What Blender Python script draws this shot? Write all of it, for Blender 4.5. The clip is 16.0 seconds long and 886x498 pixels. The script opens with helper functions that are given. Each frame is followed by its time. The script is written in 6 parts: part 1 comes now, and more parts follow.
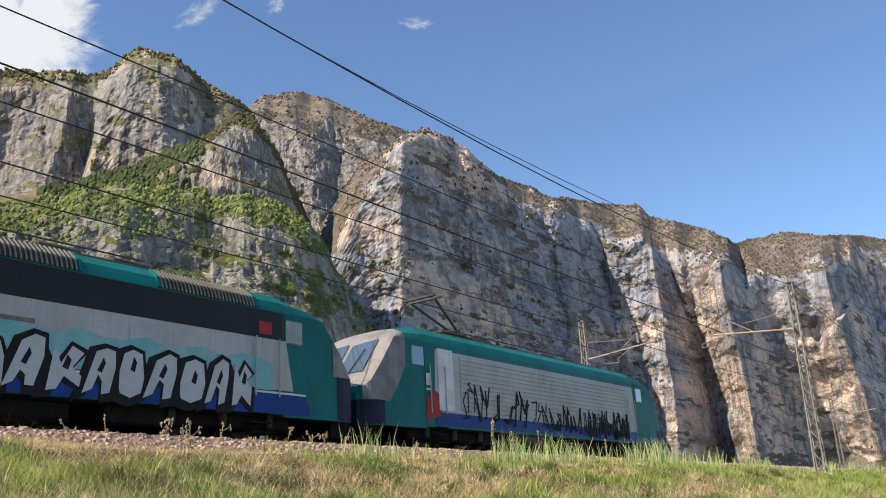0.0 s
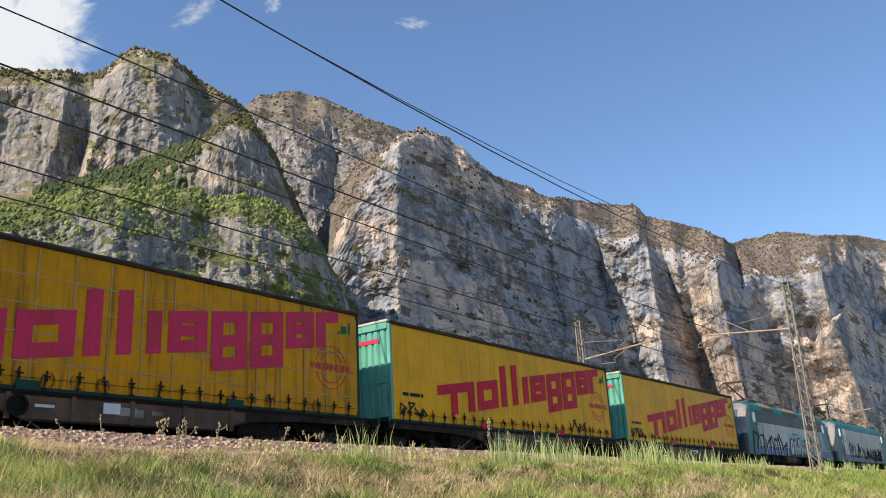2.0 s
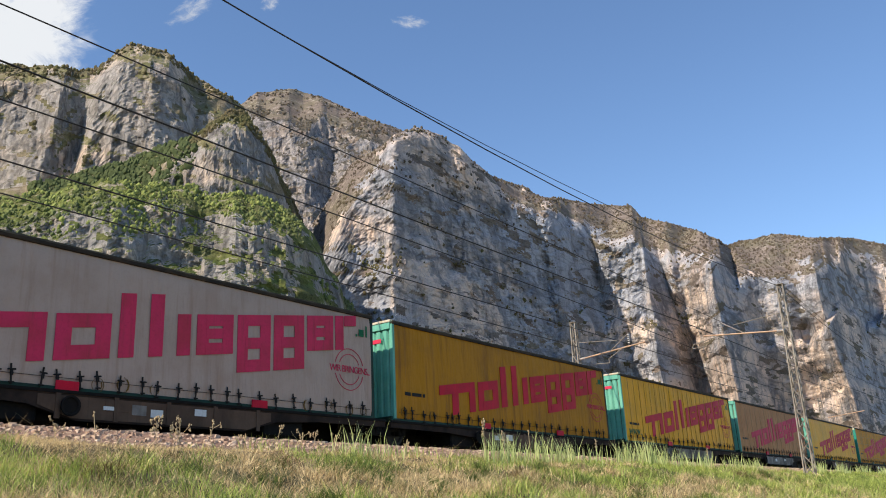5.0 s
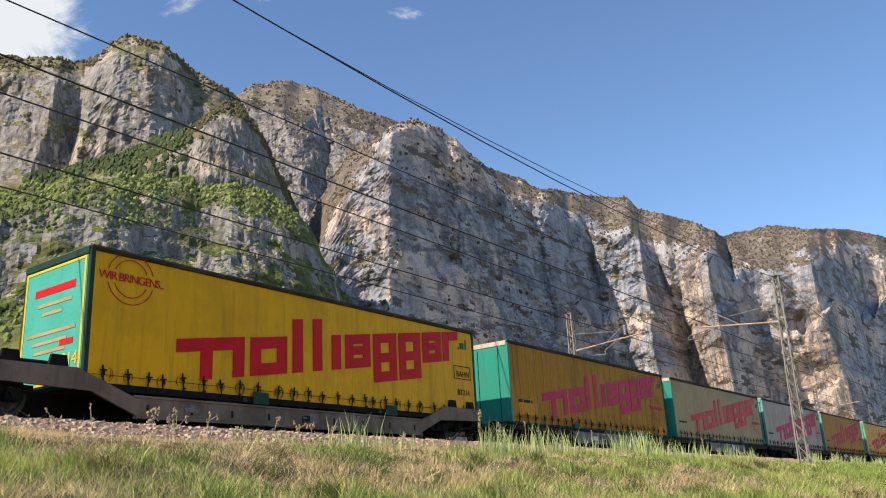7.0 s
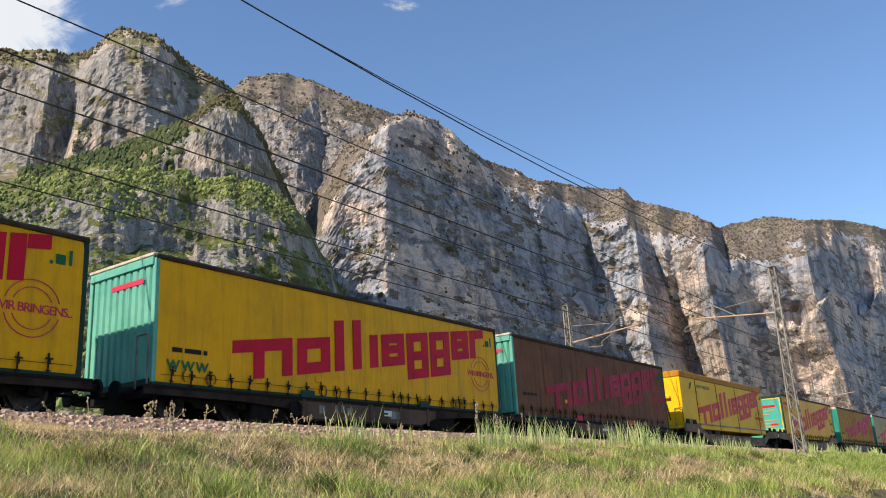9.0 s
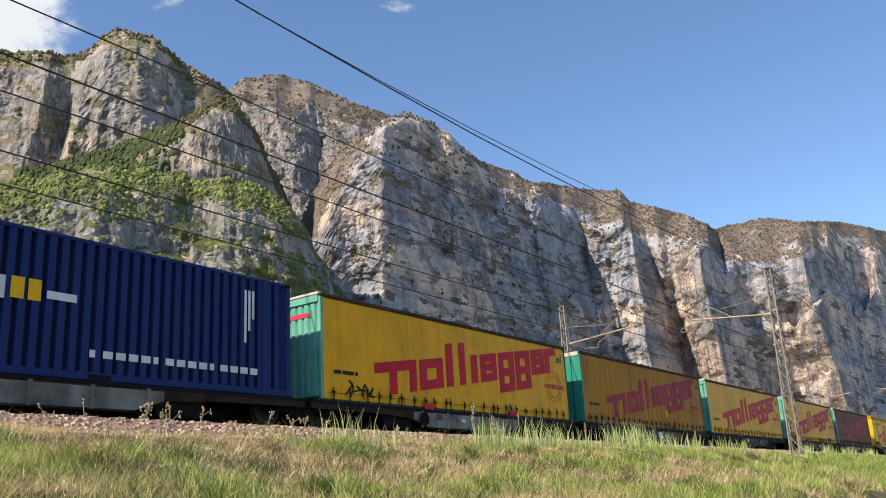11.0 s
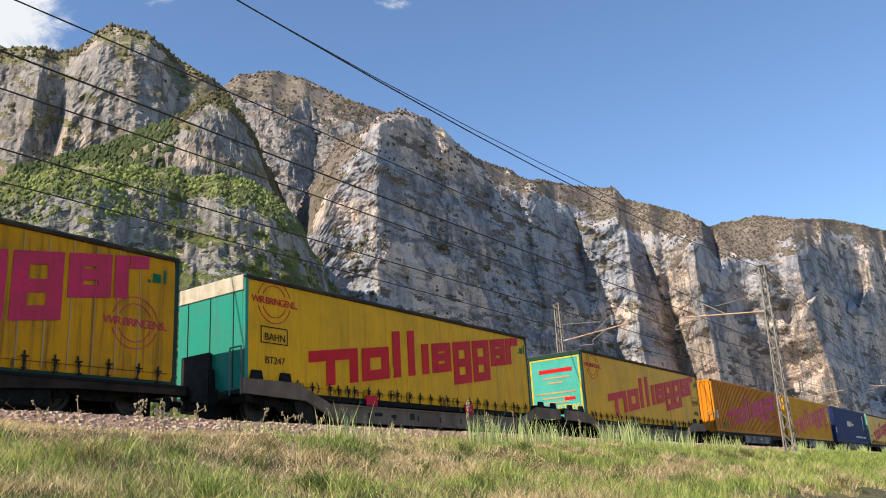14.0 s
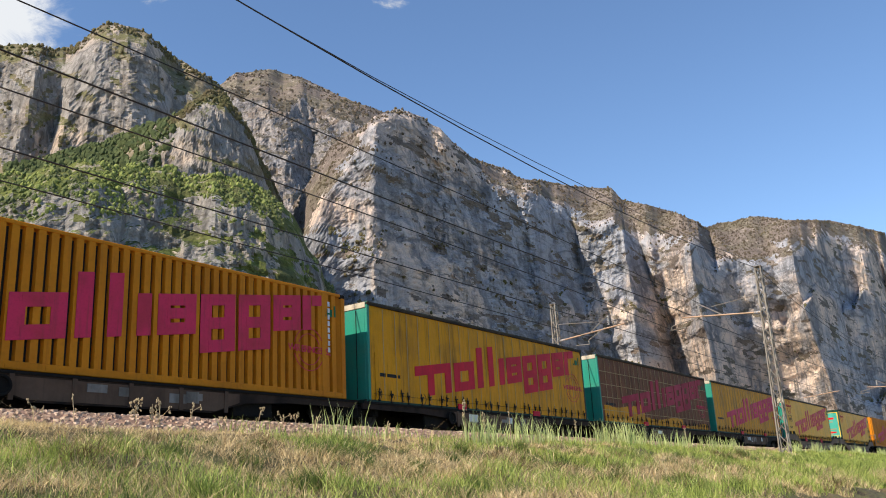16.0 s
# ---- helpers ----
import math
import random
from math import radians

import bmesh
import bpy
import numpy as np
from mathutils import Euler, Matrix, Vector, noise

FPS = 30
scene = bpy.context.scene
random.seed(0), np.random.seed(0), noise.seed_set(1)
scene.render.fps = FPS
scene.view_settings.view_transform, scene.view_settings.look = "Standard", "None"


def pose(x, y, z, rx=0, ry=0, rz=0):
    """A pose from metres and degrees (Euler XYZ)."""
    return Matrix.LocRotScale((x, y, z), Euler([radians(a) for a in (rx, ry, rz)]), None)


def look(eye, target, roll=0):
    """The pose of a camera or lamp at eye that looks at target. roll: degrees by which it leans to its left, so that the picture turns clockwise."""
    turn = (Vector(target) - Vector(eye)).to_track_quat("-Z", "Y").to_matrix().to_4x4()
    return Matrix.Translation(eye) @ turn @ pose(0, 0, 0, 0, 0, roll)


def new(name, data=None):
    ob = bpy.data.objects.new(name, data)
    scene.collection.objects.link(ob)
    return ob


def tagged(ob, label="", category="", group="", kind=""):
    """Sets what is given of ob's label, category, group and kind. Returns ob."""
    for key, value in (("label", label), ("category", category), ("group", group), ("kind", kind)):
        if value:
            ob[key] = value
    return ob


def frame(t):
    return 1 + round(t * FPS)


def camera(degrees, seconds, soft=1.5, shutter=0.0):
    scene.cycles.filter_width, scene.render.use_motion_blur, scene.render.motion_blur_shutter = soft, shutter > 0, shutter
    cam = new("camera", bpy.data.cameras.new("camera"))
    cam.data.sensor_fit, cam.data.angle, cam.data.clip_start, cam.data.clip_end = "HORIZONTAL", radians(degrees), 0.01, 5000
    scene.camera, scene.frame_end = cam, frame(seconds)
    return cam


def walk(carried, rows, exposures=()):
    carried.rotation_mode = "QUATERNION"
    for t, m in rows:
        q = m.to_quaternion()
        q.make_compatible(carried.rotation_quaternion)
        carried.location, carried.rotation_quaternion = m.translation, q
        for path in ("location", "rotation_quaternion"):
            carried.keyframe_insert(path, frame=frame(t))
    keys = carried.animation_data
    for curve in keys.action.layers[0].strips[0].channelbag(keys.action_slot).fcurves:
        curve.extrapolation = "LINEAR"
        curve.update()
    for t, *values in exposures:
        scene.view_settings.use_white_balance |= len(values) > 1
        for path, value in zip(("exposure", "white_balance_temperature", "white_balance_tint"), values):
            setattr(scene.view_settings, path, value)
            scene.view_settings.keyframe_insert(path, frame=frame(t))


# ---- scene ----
# the camera: hand-held on one spot at the foot of the railway bank; each row gives seconds, pitch, lean and heading in degrees
EYE = Vector((0.0, 0.0, 1.6))
AIM = (
    (0.0, 17.570, -3.140, 53.526),
    (0.5, 17.593, -3.079, 53.589),
    (1.0, 17.614, -3.160, 53.652),
    (1.5, 17.618, -3.244, 53.710),
    (2.0, 17.548, -3.176, 53.766),
    (2.5, 17.530, -3.020, 53.820),
    (3.0, 17.519, -2.885, 53.872),
    (3.5, 17.537, -2.743, 53.923),
    (4.0, 17.555, -2.707, 53.993),
    (6.5, 17.254, -3.028, 54.269),
    (7.0, 16.918, -2.948, 54.308),
    (7.5, 16.525, -3.036, 54.345),
    (8.0, 16.364, -3.104, 54.397),
    (8.5, 16.379, -3.204, 54.454),
    (9.0, 16.393, -3.211, 54.514),
    (11.5, 16.482, -3.327, 54.829),
    (12.0, 16.477, -3.356, 54.880),
    (12.5, 16.447, -3.312, 54.952),
    (13.0, 16.427, -3.342, 55.007),
    (13.5, 16.291, -3.462, 55.051),
    (14.0, 16.251, -3.301, 55.113),
    (14.5, 16.250, -3.154, 55.164),
    (15.0, 16.233, -3.243, 55.231),
    (15.5, 16.211, -3.251, 55.288),
    (16.0, 16.213, -3.153, 55.353),
)
cam = camera(54.887, 16.0, soft=1.0)


def aimed(pitch, lean, heading):
    p, h = radians(pitch), radians(heading)
    return look(EYE, EYE + Vector((math.sin(h) * math.cos(p), math.cos(h) * math.cos(p), math.sin(p))), lean)


walk(cam, [(t, aimed(p, r, h)) for t, p, r, h in AIM], exposures=((0.0, 0.33), (9.0, 0.33), (12.0, 0.39), (14.0, 0.39), (15.5, 0.33), (16.0, 0.33)))

# ---- light: afternoon sun from behind the train, clear sky ----
SUN_UP, SUN_SIDE = 43.0, -13.0
world = bpy.data.worlds.new("sky")
scene.world = world
world.use_nodes = True
wn = world.node_tree
wn.nodes.clear()
sky = wn.nodes.new("ShaderNodeTexSky")
sky.sky_type, sky.sun_disc = "NISHITA", False
sky.sun_elevation, sky.sun_rotation = radians(SUN_UP), radians(270 - SUN_SIDE)
sky.air_density, sky.dust_density, sky.ozone_density = 1.0, 0.0, 5.0
back = wn.nodes.new("ShaderNodeBackground")
back.inputs["Strength"].default_value = 0.148
wout = wn.nodes.new("ShaderNodeOutputWorld")
wn.links.new(sky.outputs[0], back.inputs["Color"])
wn.links.new(back.outputs[0], wout.inputs["Surface"])
sun_data = bpy.data.lights.new("sun", "SUN")
sun_data.energy, sun_data.angle, sun_data.color = 5.7, radians(0.5), (1.0, 0.87, 0.70)
sun = new("sun", sun_data)
_e, _s = radians(SUN_UP), radians(SUN_SIDE)
SUN_WAY = Vector((math.cos(_e) * math.cos(_s), math.cos(_e) * math.sin(_s), -math.sin(_e)))
sun.rotation_euler = SUN_WAY.to_track_quat("-Z", "Y").to_euler()


# ---- materials ----
def shader(name):
    m = bpy.data.materials.new(name)
    m.use_nodes = True
    return m, m.node_tree, m.node_tree.nodes["Principled BSDF"]


def add(nt, kind, **values):
    n = nt.nodes.new(kind)
    for k, v in values.items():
        if k in n.inputs:
            n.inputs[k].default_value = v
    return n


def mix(nt, fac, a, b, blend="MIX"):
    n = nt.nodes.new("ShaderNodeMix")
    n.data_type, n.blend_type = "RGBA", blend
    for sock, v in ((n.inputs[0], fac), (n.inputs[6], a), (n.inputs[7], b)):
        if isinstance(v, bpy.types.NodeSocket):
            nt.links.new(v, sock)
        elif isinstance(v, tuple):
            sock.default_value = (*v[:3], 1)
        else:
            sock.default_value = v
    return n.outputs[2]


def ramp(nt, fac, lo, hi):
    n = nt.nodes.new("ShaderNodeMapRange")
    n.interpolation_type = "SMOOTHSTEP"
    n.inputs["From Min"].default_value, n.inputs["From Max"].default_value = lo, hi
    nt.links.new(fac, n.inputs["Value"])
    return n.outputs[0]


def math_node(nt, op, a, b):
    n = nt.nodes.new("ShaderNodeMath")
    n.operation = op
    for sock, v in ((n.inputs[0], a), (n.inputs[1], b)):
        if isinstance(v, bpy.types.NodeSocket):
            nt.links.new(v, sock)
        else:
            sock.default_value = v
    return n.outputs[0]


def coords(nt, scale=(1, 1, 1), source="Object", shift=0.0):
    tc = nt.nodes.new("ShaderNodeTexCoord")
    mp = nt.nodes.new("ShaderNodeMapping")
    mp.inputs["Scale"].default_value = scale
    mp.inputs["Location"].default_value = (shift, shift * 1.7, shift * 0.6)
    nt.links.new(tc.outputs[source], mp.inputs["Vector"])
    return mp.outputs[0]


def grain(nt, vec, scale, detail=4.0, rough=0.55, distort=0.0):
    n = nt.nodes.new("ShaderNodeTexNoise")
    n.inputs["Scale"].default_value, n.inputs["Detail"].default_value = scale, detail
    n.inputs["Roughness"].default_value, n.inputs["Distortion"].default_value = rough, distort
    nt.links.new(vec, n.inputs["Vector"])
    return n.outputs["Fac"]


def relief(nt, bsdf, height, strength, distance):
    b = nt.nodes.new("ShaderNodeBump")
    b.inputs["Strength"].default_value, b.inputs["Distance"].default_value = strength, distance
    nt.links.new(height, b.inputs["Height"])
    nt.links.new(b.outputs[0], bsdf.inputs["Normal"])


def plain(name, base, other=None, scale=3.0, rough=0.6, metal=0.0, bump=0.15, streak=0.0, streak_col=(0.03, 0.025, 0.02), coat=0.0):
    """A painted or bare surface: base colour clouded with another at two scales, and rain streaks."""
    m, nt, b = shader(name)
    other = other or tuple(c * 0.7 for c in base)
    v = coords(nt)
    big, fine = grain(nt, v, scale, 5), grain(nt, v, scale * 14, 3)
    col = mix(nt, ramp(nt, big, 0.35, 0.7), base, other)
    col = mix(nt, math_node(nt, "MULTIPLY", ramp(nt, fine, 0.45, 0.8), 0.35), col, tuple(c * 0.6 for c in base))
    if streak:
        s = grain(nt, coords(nt, (5.0, 5.0, 0.35), shift=3.1), 1.6, 6, 0.65)
        col = mix(nt, math_node(nt, "MULTIPLY", ramp(nt, s, 0.5, 0.75), streak), col, streak_col)
    nt.links.new(col, b.inputs["Base Color"])
    r = nt.nodes.new("ShaderNodeMapRange")
    r.inputs["To Min"].default_value, r.inputs["To Max"].default_value = max(rough - 0.12, 0.05), min(rough + 0.15, 1)
    nt.links.new(big, r.inputs["Value"])
    nt.links.new(r.outputs[0], b.inputs["Roughness"])
    b.inputs["Metallic"].default_value = metal
    b.inputs["Coat Weight"].default_value = coat
    b.inputs["Specular IOR Level"].default_value = 0.5 if rough < 0.42 or metal else 0.14
    if bump:
        relief(nt, b, fine, bump, 0.02)
    return m


# ---- mesh helpers ----
def box(bm, x0, x1, y0, y1, z0, z1, bevel=0.0):
    m = Matrix.Translation(((x0 + x1) / 2, (y0 + y1) / 2, (z0 + z1) / 2)) @ Matrix.Diagonal((abs(x1 - x0), abs(y1 - y0), abs(z1 - z0), 1))
    vs = bmesh.ops.create_cube(bm, size=1, matrix=m)["verts"]
    if bevel:
        es = {e for v in vs for e in v.link_edges}
        bmesh.ops.bevel(bm, geom=list(es), offset=bevel, segments=1, affect="EDGES")
    return bm


def prism(bm, pts, y0, y1):
    """A flat outline in x and z, given thickness along y."""
    a = [bm.verts.new((x, y0, z)) for x, z in pts]
    b = [bm.verts.new((x, y1, z)) for x, z in pts]
    n = len(pts)
    bm.faces.new(a)
    bm.faces.new(b[::-1])
    for i in range(n):
        bm.faces.new((a[i], b[i], b[(i + 1) % n], a[(i + 1) % n]))
    return bm


def bar(bm, p, q, r, sides=6):
    """A round bar from p to q."""
    p, q = Vector(p), Vector(q)
    d = q - p
    m = Matrix.Translation((p + q) / 2) @ d.to_track_quat("Z", "Y").to_matrix().to_4x4()
    bmesh.ops.create_cone(bm, cap_ends=True, segments=sides, radius1=r, radius2=r, depth=d.length, matrix=m)
    return bm


def turned(bm, rings, sides, m=Matrix()):
    """A body of revolution about y: rings of (y, radius)."""
    loops = []
    for y, r in rings:
        loops.append([bm.verts.new(m @ Vector((r * math.cos(2 * math.pi * i / sides), y, r * math.sin(2 * math.pi * i / sides)))) for i in range(sides)])
    for a, b in zip(loops, loops[1:]):
        for i in range(sides):
            bm.faces.new((a[i], a[(i + 1) % sides], b[(i + 1) % sides], b[i]))
    bm.faces.new(loops[0][::-1])
    bm.faces.new(loops[-1])
    return bm


def mesh_of(bm, name, material):
    bmesh.ops.recalc_face_normals(bm, faces=bm.faces)
    me = bpy.data.meshes.new(name)
    bm.to_mesh(me)
    bm.free()
    me.materials.append(material)
    return me


def part(name, bm, material, parent, label="", at=None):
    ob = new(name, mesh_of(bm, name, material) if isinstance(bm, bmesh.types.BMesh) else bm)
    ob.parent = parent
    if at is not None:
        ob.location = at
    if label:
        tagged(ob, label)
    return ob


def thing(name, label, category, group="", kind="", at=(0, 0, 0)):
    ob = new(name)
    ob.empty_display_size = 0.3
    ob.location = at
    return tagged(ob, label, category, group, kind)


def lump(name, bm, material, label, category, group="", kind=""):
    """A thing of one mesh."""
    return tagged(new(name, mesh_of(bm, name, material)), label, category, group, kind)


def sheet(name, verts, faces, material, smooth=True):
    """An object from numpy arrays of vertices and of quads or triangles."""
    me = bpy.data.meshes.new(name)
    k = faces.shape[1]
    me.vertices.add(len(verts))
    me.vertices.foreach_set("co", np.asarray(verts, np.float32).ravel())
    me.loops.add(faces.size)
    me.loops.foreach_set("vertex_index", faces.astype(np.int32).ravel())
    me.polygons.add(len(faces))
    me.polygons.foreach_set("loop_start", np.arange(0, faces.size, k, dtype=np.int32))
    me.polygons.foreach_set("use_smooth", np.full(len(faces), smooth))
    me.update(calc_edges=True)
    me.materials.append(material)
    return new(name, me)


def grid_faces(nu, nv):
    """Quads of a grid whose vertices run v fastest."""
    i, j = np.meshgrid(np.arange(nu - 1), np.arange(nv - 1), indexing="ij")
    a = (i * nv + j).ravel()
    return np.stack([a, a + nv, a + nv + 1, a + 1], 1)


# ---- smooth random fields ----
_tab = np.random.RandomState(5).rand(4096)


def value_noise(x, y):
    xi, yi = np.floor(x).astype(np.int64), np.floor(y).astype(np.int64)
    fx, fy = x - xi, y - yi
    fx, fy = fx * fx * (3 - 2 * fx), fy * fy * (3 - 2 * fy)

    def h(a, b):
        return _tab[((a * 7919 + b * 104729 + (a * b) % 613 * 31) ^ (a << 3)) % 4096]

    return (h(xi, yi) * (1 - fx) + h(xi + 1, yi) * fx) * (1 - fy) + (h(xi, yi + 1) * (1 - fx) + h(xi + 1, yi + 1) * fx) * fy


def fbm(x, y, octaves=4, gain=0.5):
    total, amp, norm = 0.0, 1.0, 0.0
    for k in range(octaves):
        total = total + amp * value_noise(x * 2**k + 17.3 * k, y * 2**k + 9.1 * k)
        norm += amp
        amp *= gain
    return total / norm


def ridged(x, y, octaves=3, gain=0.5):
    total, amp, norm = 0.0, 1.0, 0.0
    for k in range(octaves):
        total = total + amp * (1 - np.abs(2 * value_noise(x * 2**k + 5.7 * k, y * 2**k + 3.3 * k) - 1))
        norm += amp
        amp *= gain
    return total / norm


# ---- the mountain wall across the valley ----
def rock_material(name, grey, ochre, grass, scrub, green, along=1.0):
    """Limestone: grey with ochre fresh faces, dark water streaks and beds, shade put into the colour of cracks and
    hollows, scrub and grass where the ground is less steep.
    """
    m, nt, b = shader(name)
    v = coords(nt, (along, 1, 1))
    tall = coords(nt, (along, 1, 0.16))
    flat = coords(nt, (0.25 * along, 0.25, 1.6))
    patch = grain(nt, v, 0.006, 5, 0.6, 0.6)
    streak = grain(nt, tall, 0.045, 8, 0.7, 0.5)
    fine = grain(nt, v, 0.12, 8, 0.72)
    beds = grain(nt, flat, 0.05, 5, 0.6, 0.3)
    col = mix(nt, ramp(nt, patch, 0.42, 0.58), grey, ochre)
    col = mix(nt, math_node(nt, "MULTIPLY", ramp(nt, streak, 0.48, 0.62), 0.9), col, tuple(c * 0.46 for c in grey))
    col = mix(nt, math_node(nt, "MULTIPLY", ramp(nt, beds, 0.52, 0.66), 0.3), col, tuple(c * 0.55 for c in grey))
    col = mix(nt, math_node(nt, "MULTIPLY", ramp(nt, fine, 0.52, 0.72), 0.22), col, tuple(min(c * 1.3, 0.6) for c in ochre))
    # hollows of the fine relief: their shade is put into the colour
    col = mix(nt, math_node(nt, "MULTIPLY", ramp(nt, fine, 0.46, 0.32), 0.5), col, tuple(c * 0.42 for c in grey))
    wash = grain(nt, coords(nt, (along * 1.6, 1.6, 0.07), shift=41.0), 0.05, 6, 0.66, 0.35)
    col = mix(nt, math_node(nt, "MULTIPLY", ramp(nt, wash, 0.48, 0.62), 0.5), col, tuple(c * 0.48 for c in grey))
    blotch = grain(nt, coords(nt, (along, 1, 0.55)), 0.022, 7, 0.68, 0.8)
    col = mix(nt, math_node(nt, "MULTIPLY", ramp(nt, blotch, 0.47, 0.66), 0.5), col, tuple(c * 0.5 for c in grey))
    # crack lines in two sizes, their inner shade painted dark into the rock
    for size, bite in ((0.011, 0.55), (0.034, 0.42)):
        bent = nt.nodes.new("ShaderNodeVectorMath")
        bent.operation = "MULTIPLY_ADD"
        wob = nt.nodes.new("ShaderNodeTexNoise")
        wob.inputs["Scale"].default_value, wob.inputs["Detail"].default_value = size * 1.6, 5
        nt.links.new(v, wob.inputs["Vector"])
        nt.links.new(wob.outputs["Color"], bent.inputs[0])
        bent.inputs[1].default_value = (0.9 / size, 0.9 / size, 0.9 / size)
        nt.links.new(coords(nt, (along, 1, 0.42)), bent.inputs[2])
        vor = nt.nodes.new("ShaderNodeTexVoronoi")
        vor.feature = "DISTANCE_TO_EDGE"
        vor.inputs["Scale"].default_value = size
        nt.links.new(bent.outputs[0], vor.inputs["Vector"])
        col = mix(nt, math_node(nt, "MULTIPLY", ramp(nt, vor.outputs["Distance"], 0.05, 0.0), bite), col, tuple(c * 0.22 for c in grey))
    geo = nt.nodes.new("ShaderNodeNewGeometry")
    sep = nt.nodes.new("ShaderNodeSeparateXYZ")
    nt.links.new(geo.outputs["True Normal"], sep.inputs[0])
    clump = grain(nt, v, 0.07, 6, 0.7)
    wide = grain(nt, v, 0.009, 4)
    lie = math_node(nt, "ADD", sep.outputs["Z"], math_node(nt, "MULTIPLY", math_node(nt, "SUBTRACT", clump, 0.5), 0.6))
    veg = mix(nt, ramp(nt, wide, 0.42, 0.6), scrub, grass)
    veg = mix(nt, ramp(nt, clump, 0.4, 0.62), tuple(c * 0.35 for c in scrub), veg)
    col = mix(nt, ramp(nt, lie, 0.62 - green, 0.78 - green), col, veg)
    nt.links.new(col, b.inputs["Base Color"])
    b.inputs["Roughness"].default_value = 0.95
    b.inputs["Specular IOR Level"].default_value = 0.15
    h = math_node(nt, "ADD", math_node(nt, "MULTIPLY", streak, 1.6), fine)
    relief(nt, b, h, 0.85, 8.0)
    return m


OCHRE = (0.78, 0.61, 0.49)
SCRUB, GRASS = (0.115, 0.098, 0.055), (0.13, 0.155, 0.045)
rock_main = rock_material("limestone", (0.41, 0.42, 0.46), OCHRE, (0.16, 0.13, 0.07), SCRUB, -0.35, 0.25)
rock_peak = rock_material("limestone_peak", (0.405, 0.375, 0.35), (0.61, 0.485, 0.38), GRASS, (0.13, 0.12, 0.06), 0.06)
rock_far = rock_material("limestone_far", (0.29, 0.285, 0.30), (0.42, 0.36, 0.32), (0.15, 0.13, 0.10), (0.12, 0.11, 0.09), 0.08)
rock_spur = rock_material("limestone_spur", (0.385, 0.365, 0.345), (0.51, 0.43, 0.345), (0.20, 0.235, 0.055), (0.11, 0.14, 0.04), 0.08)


def scrub_ground(name, brown, olive, dark, along=0.45):
    """Stony ground under leafless scrub and dry grass."""
    m, nt, b = shader(name)
    v = coords(nt, (along, 1, 1))
    wide, mid, fine = grain(nt, v, 0.011, 4, 0.6, 0.4), grain(nt, v, 0.06, 6, 0.7), grain(nt, v, 0.3, 5, 0.7)
    col = mix(nt, ramp(nt, wide, 0.42, 0.62), brown, olive)
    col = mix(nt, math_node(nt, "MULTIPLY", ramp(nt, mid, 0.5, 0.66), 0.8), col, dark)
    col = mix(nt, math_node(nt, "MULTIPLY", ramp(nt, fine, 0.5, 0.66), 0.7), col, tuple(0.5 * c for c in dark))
    col = mix(nt, math_node(nt, "MULTIPLY", ramp(nt, mid, 0.46, 0.36), 0.7), col, (0.36, 0.31, 0.26))
    nt.links.new(col, b.inputs["Base Color"])
    b.inputs["Roughness"].default_value = 0.95
    b.inputs["Specular IOR Level"].default_value = 0.1
    relief(nt, b, math_node(nt, "ADD", mid, fine), 0.8, 4.0)
    return m


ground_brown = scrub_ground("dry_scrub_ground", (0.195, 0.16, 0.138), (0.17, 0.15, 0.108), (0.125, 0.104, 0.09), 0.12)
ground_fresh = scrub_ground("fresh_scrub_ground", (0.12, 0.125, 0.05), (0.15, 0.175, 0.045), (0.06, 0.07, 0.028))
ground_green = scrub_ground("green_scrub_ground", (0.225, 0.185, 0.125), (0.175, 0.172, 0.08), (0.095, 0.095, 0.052))


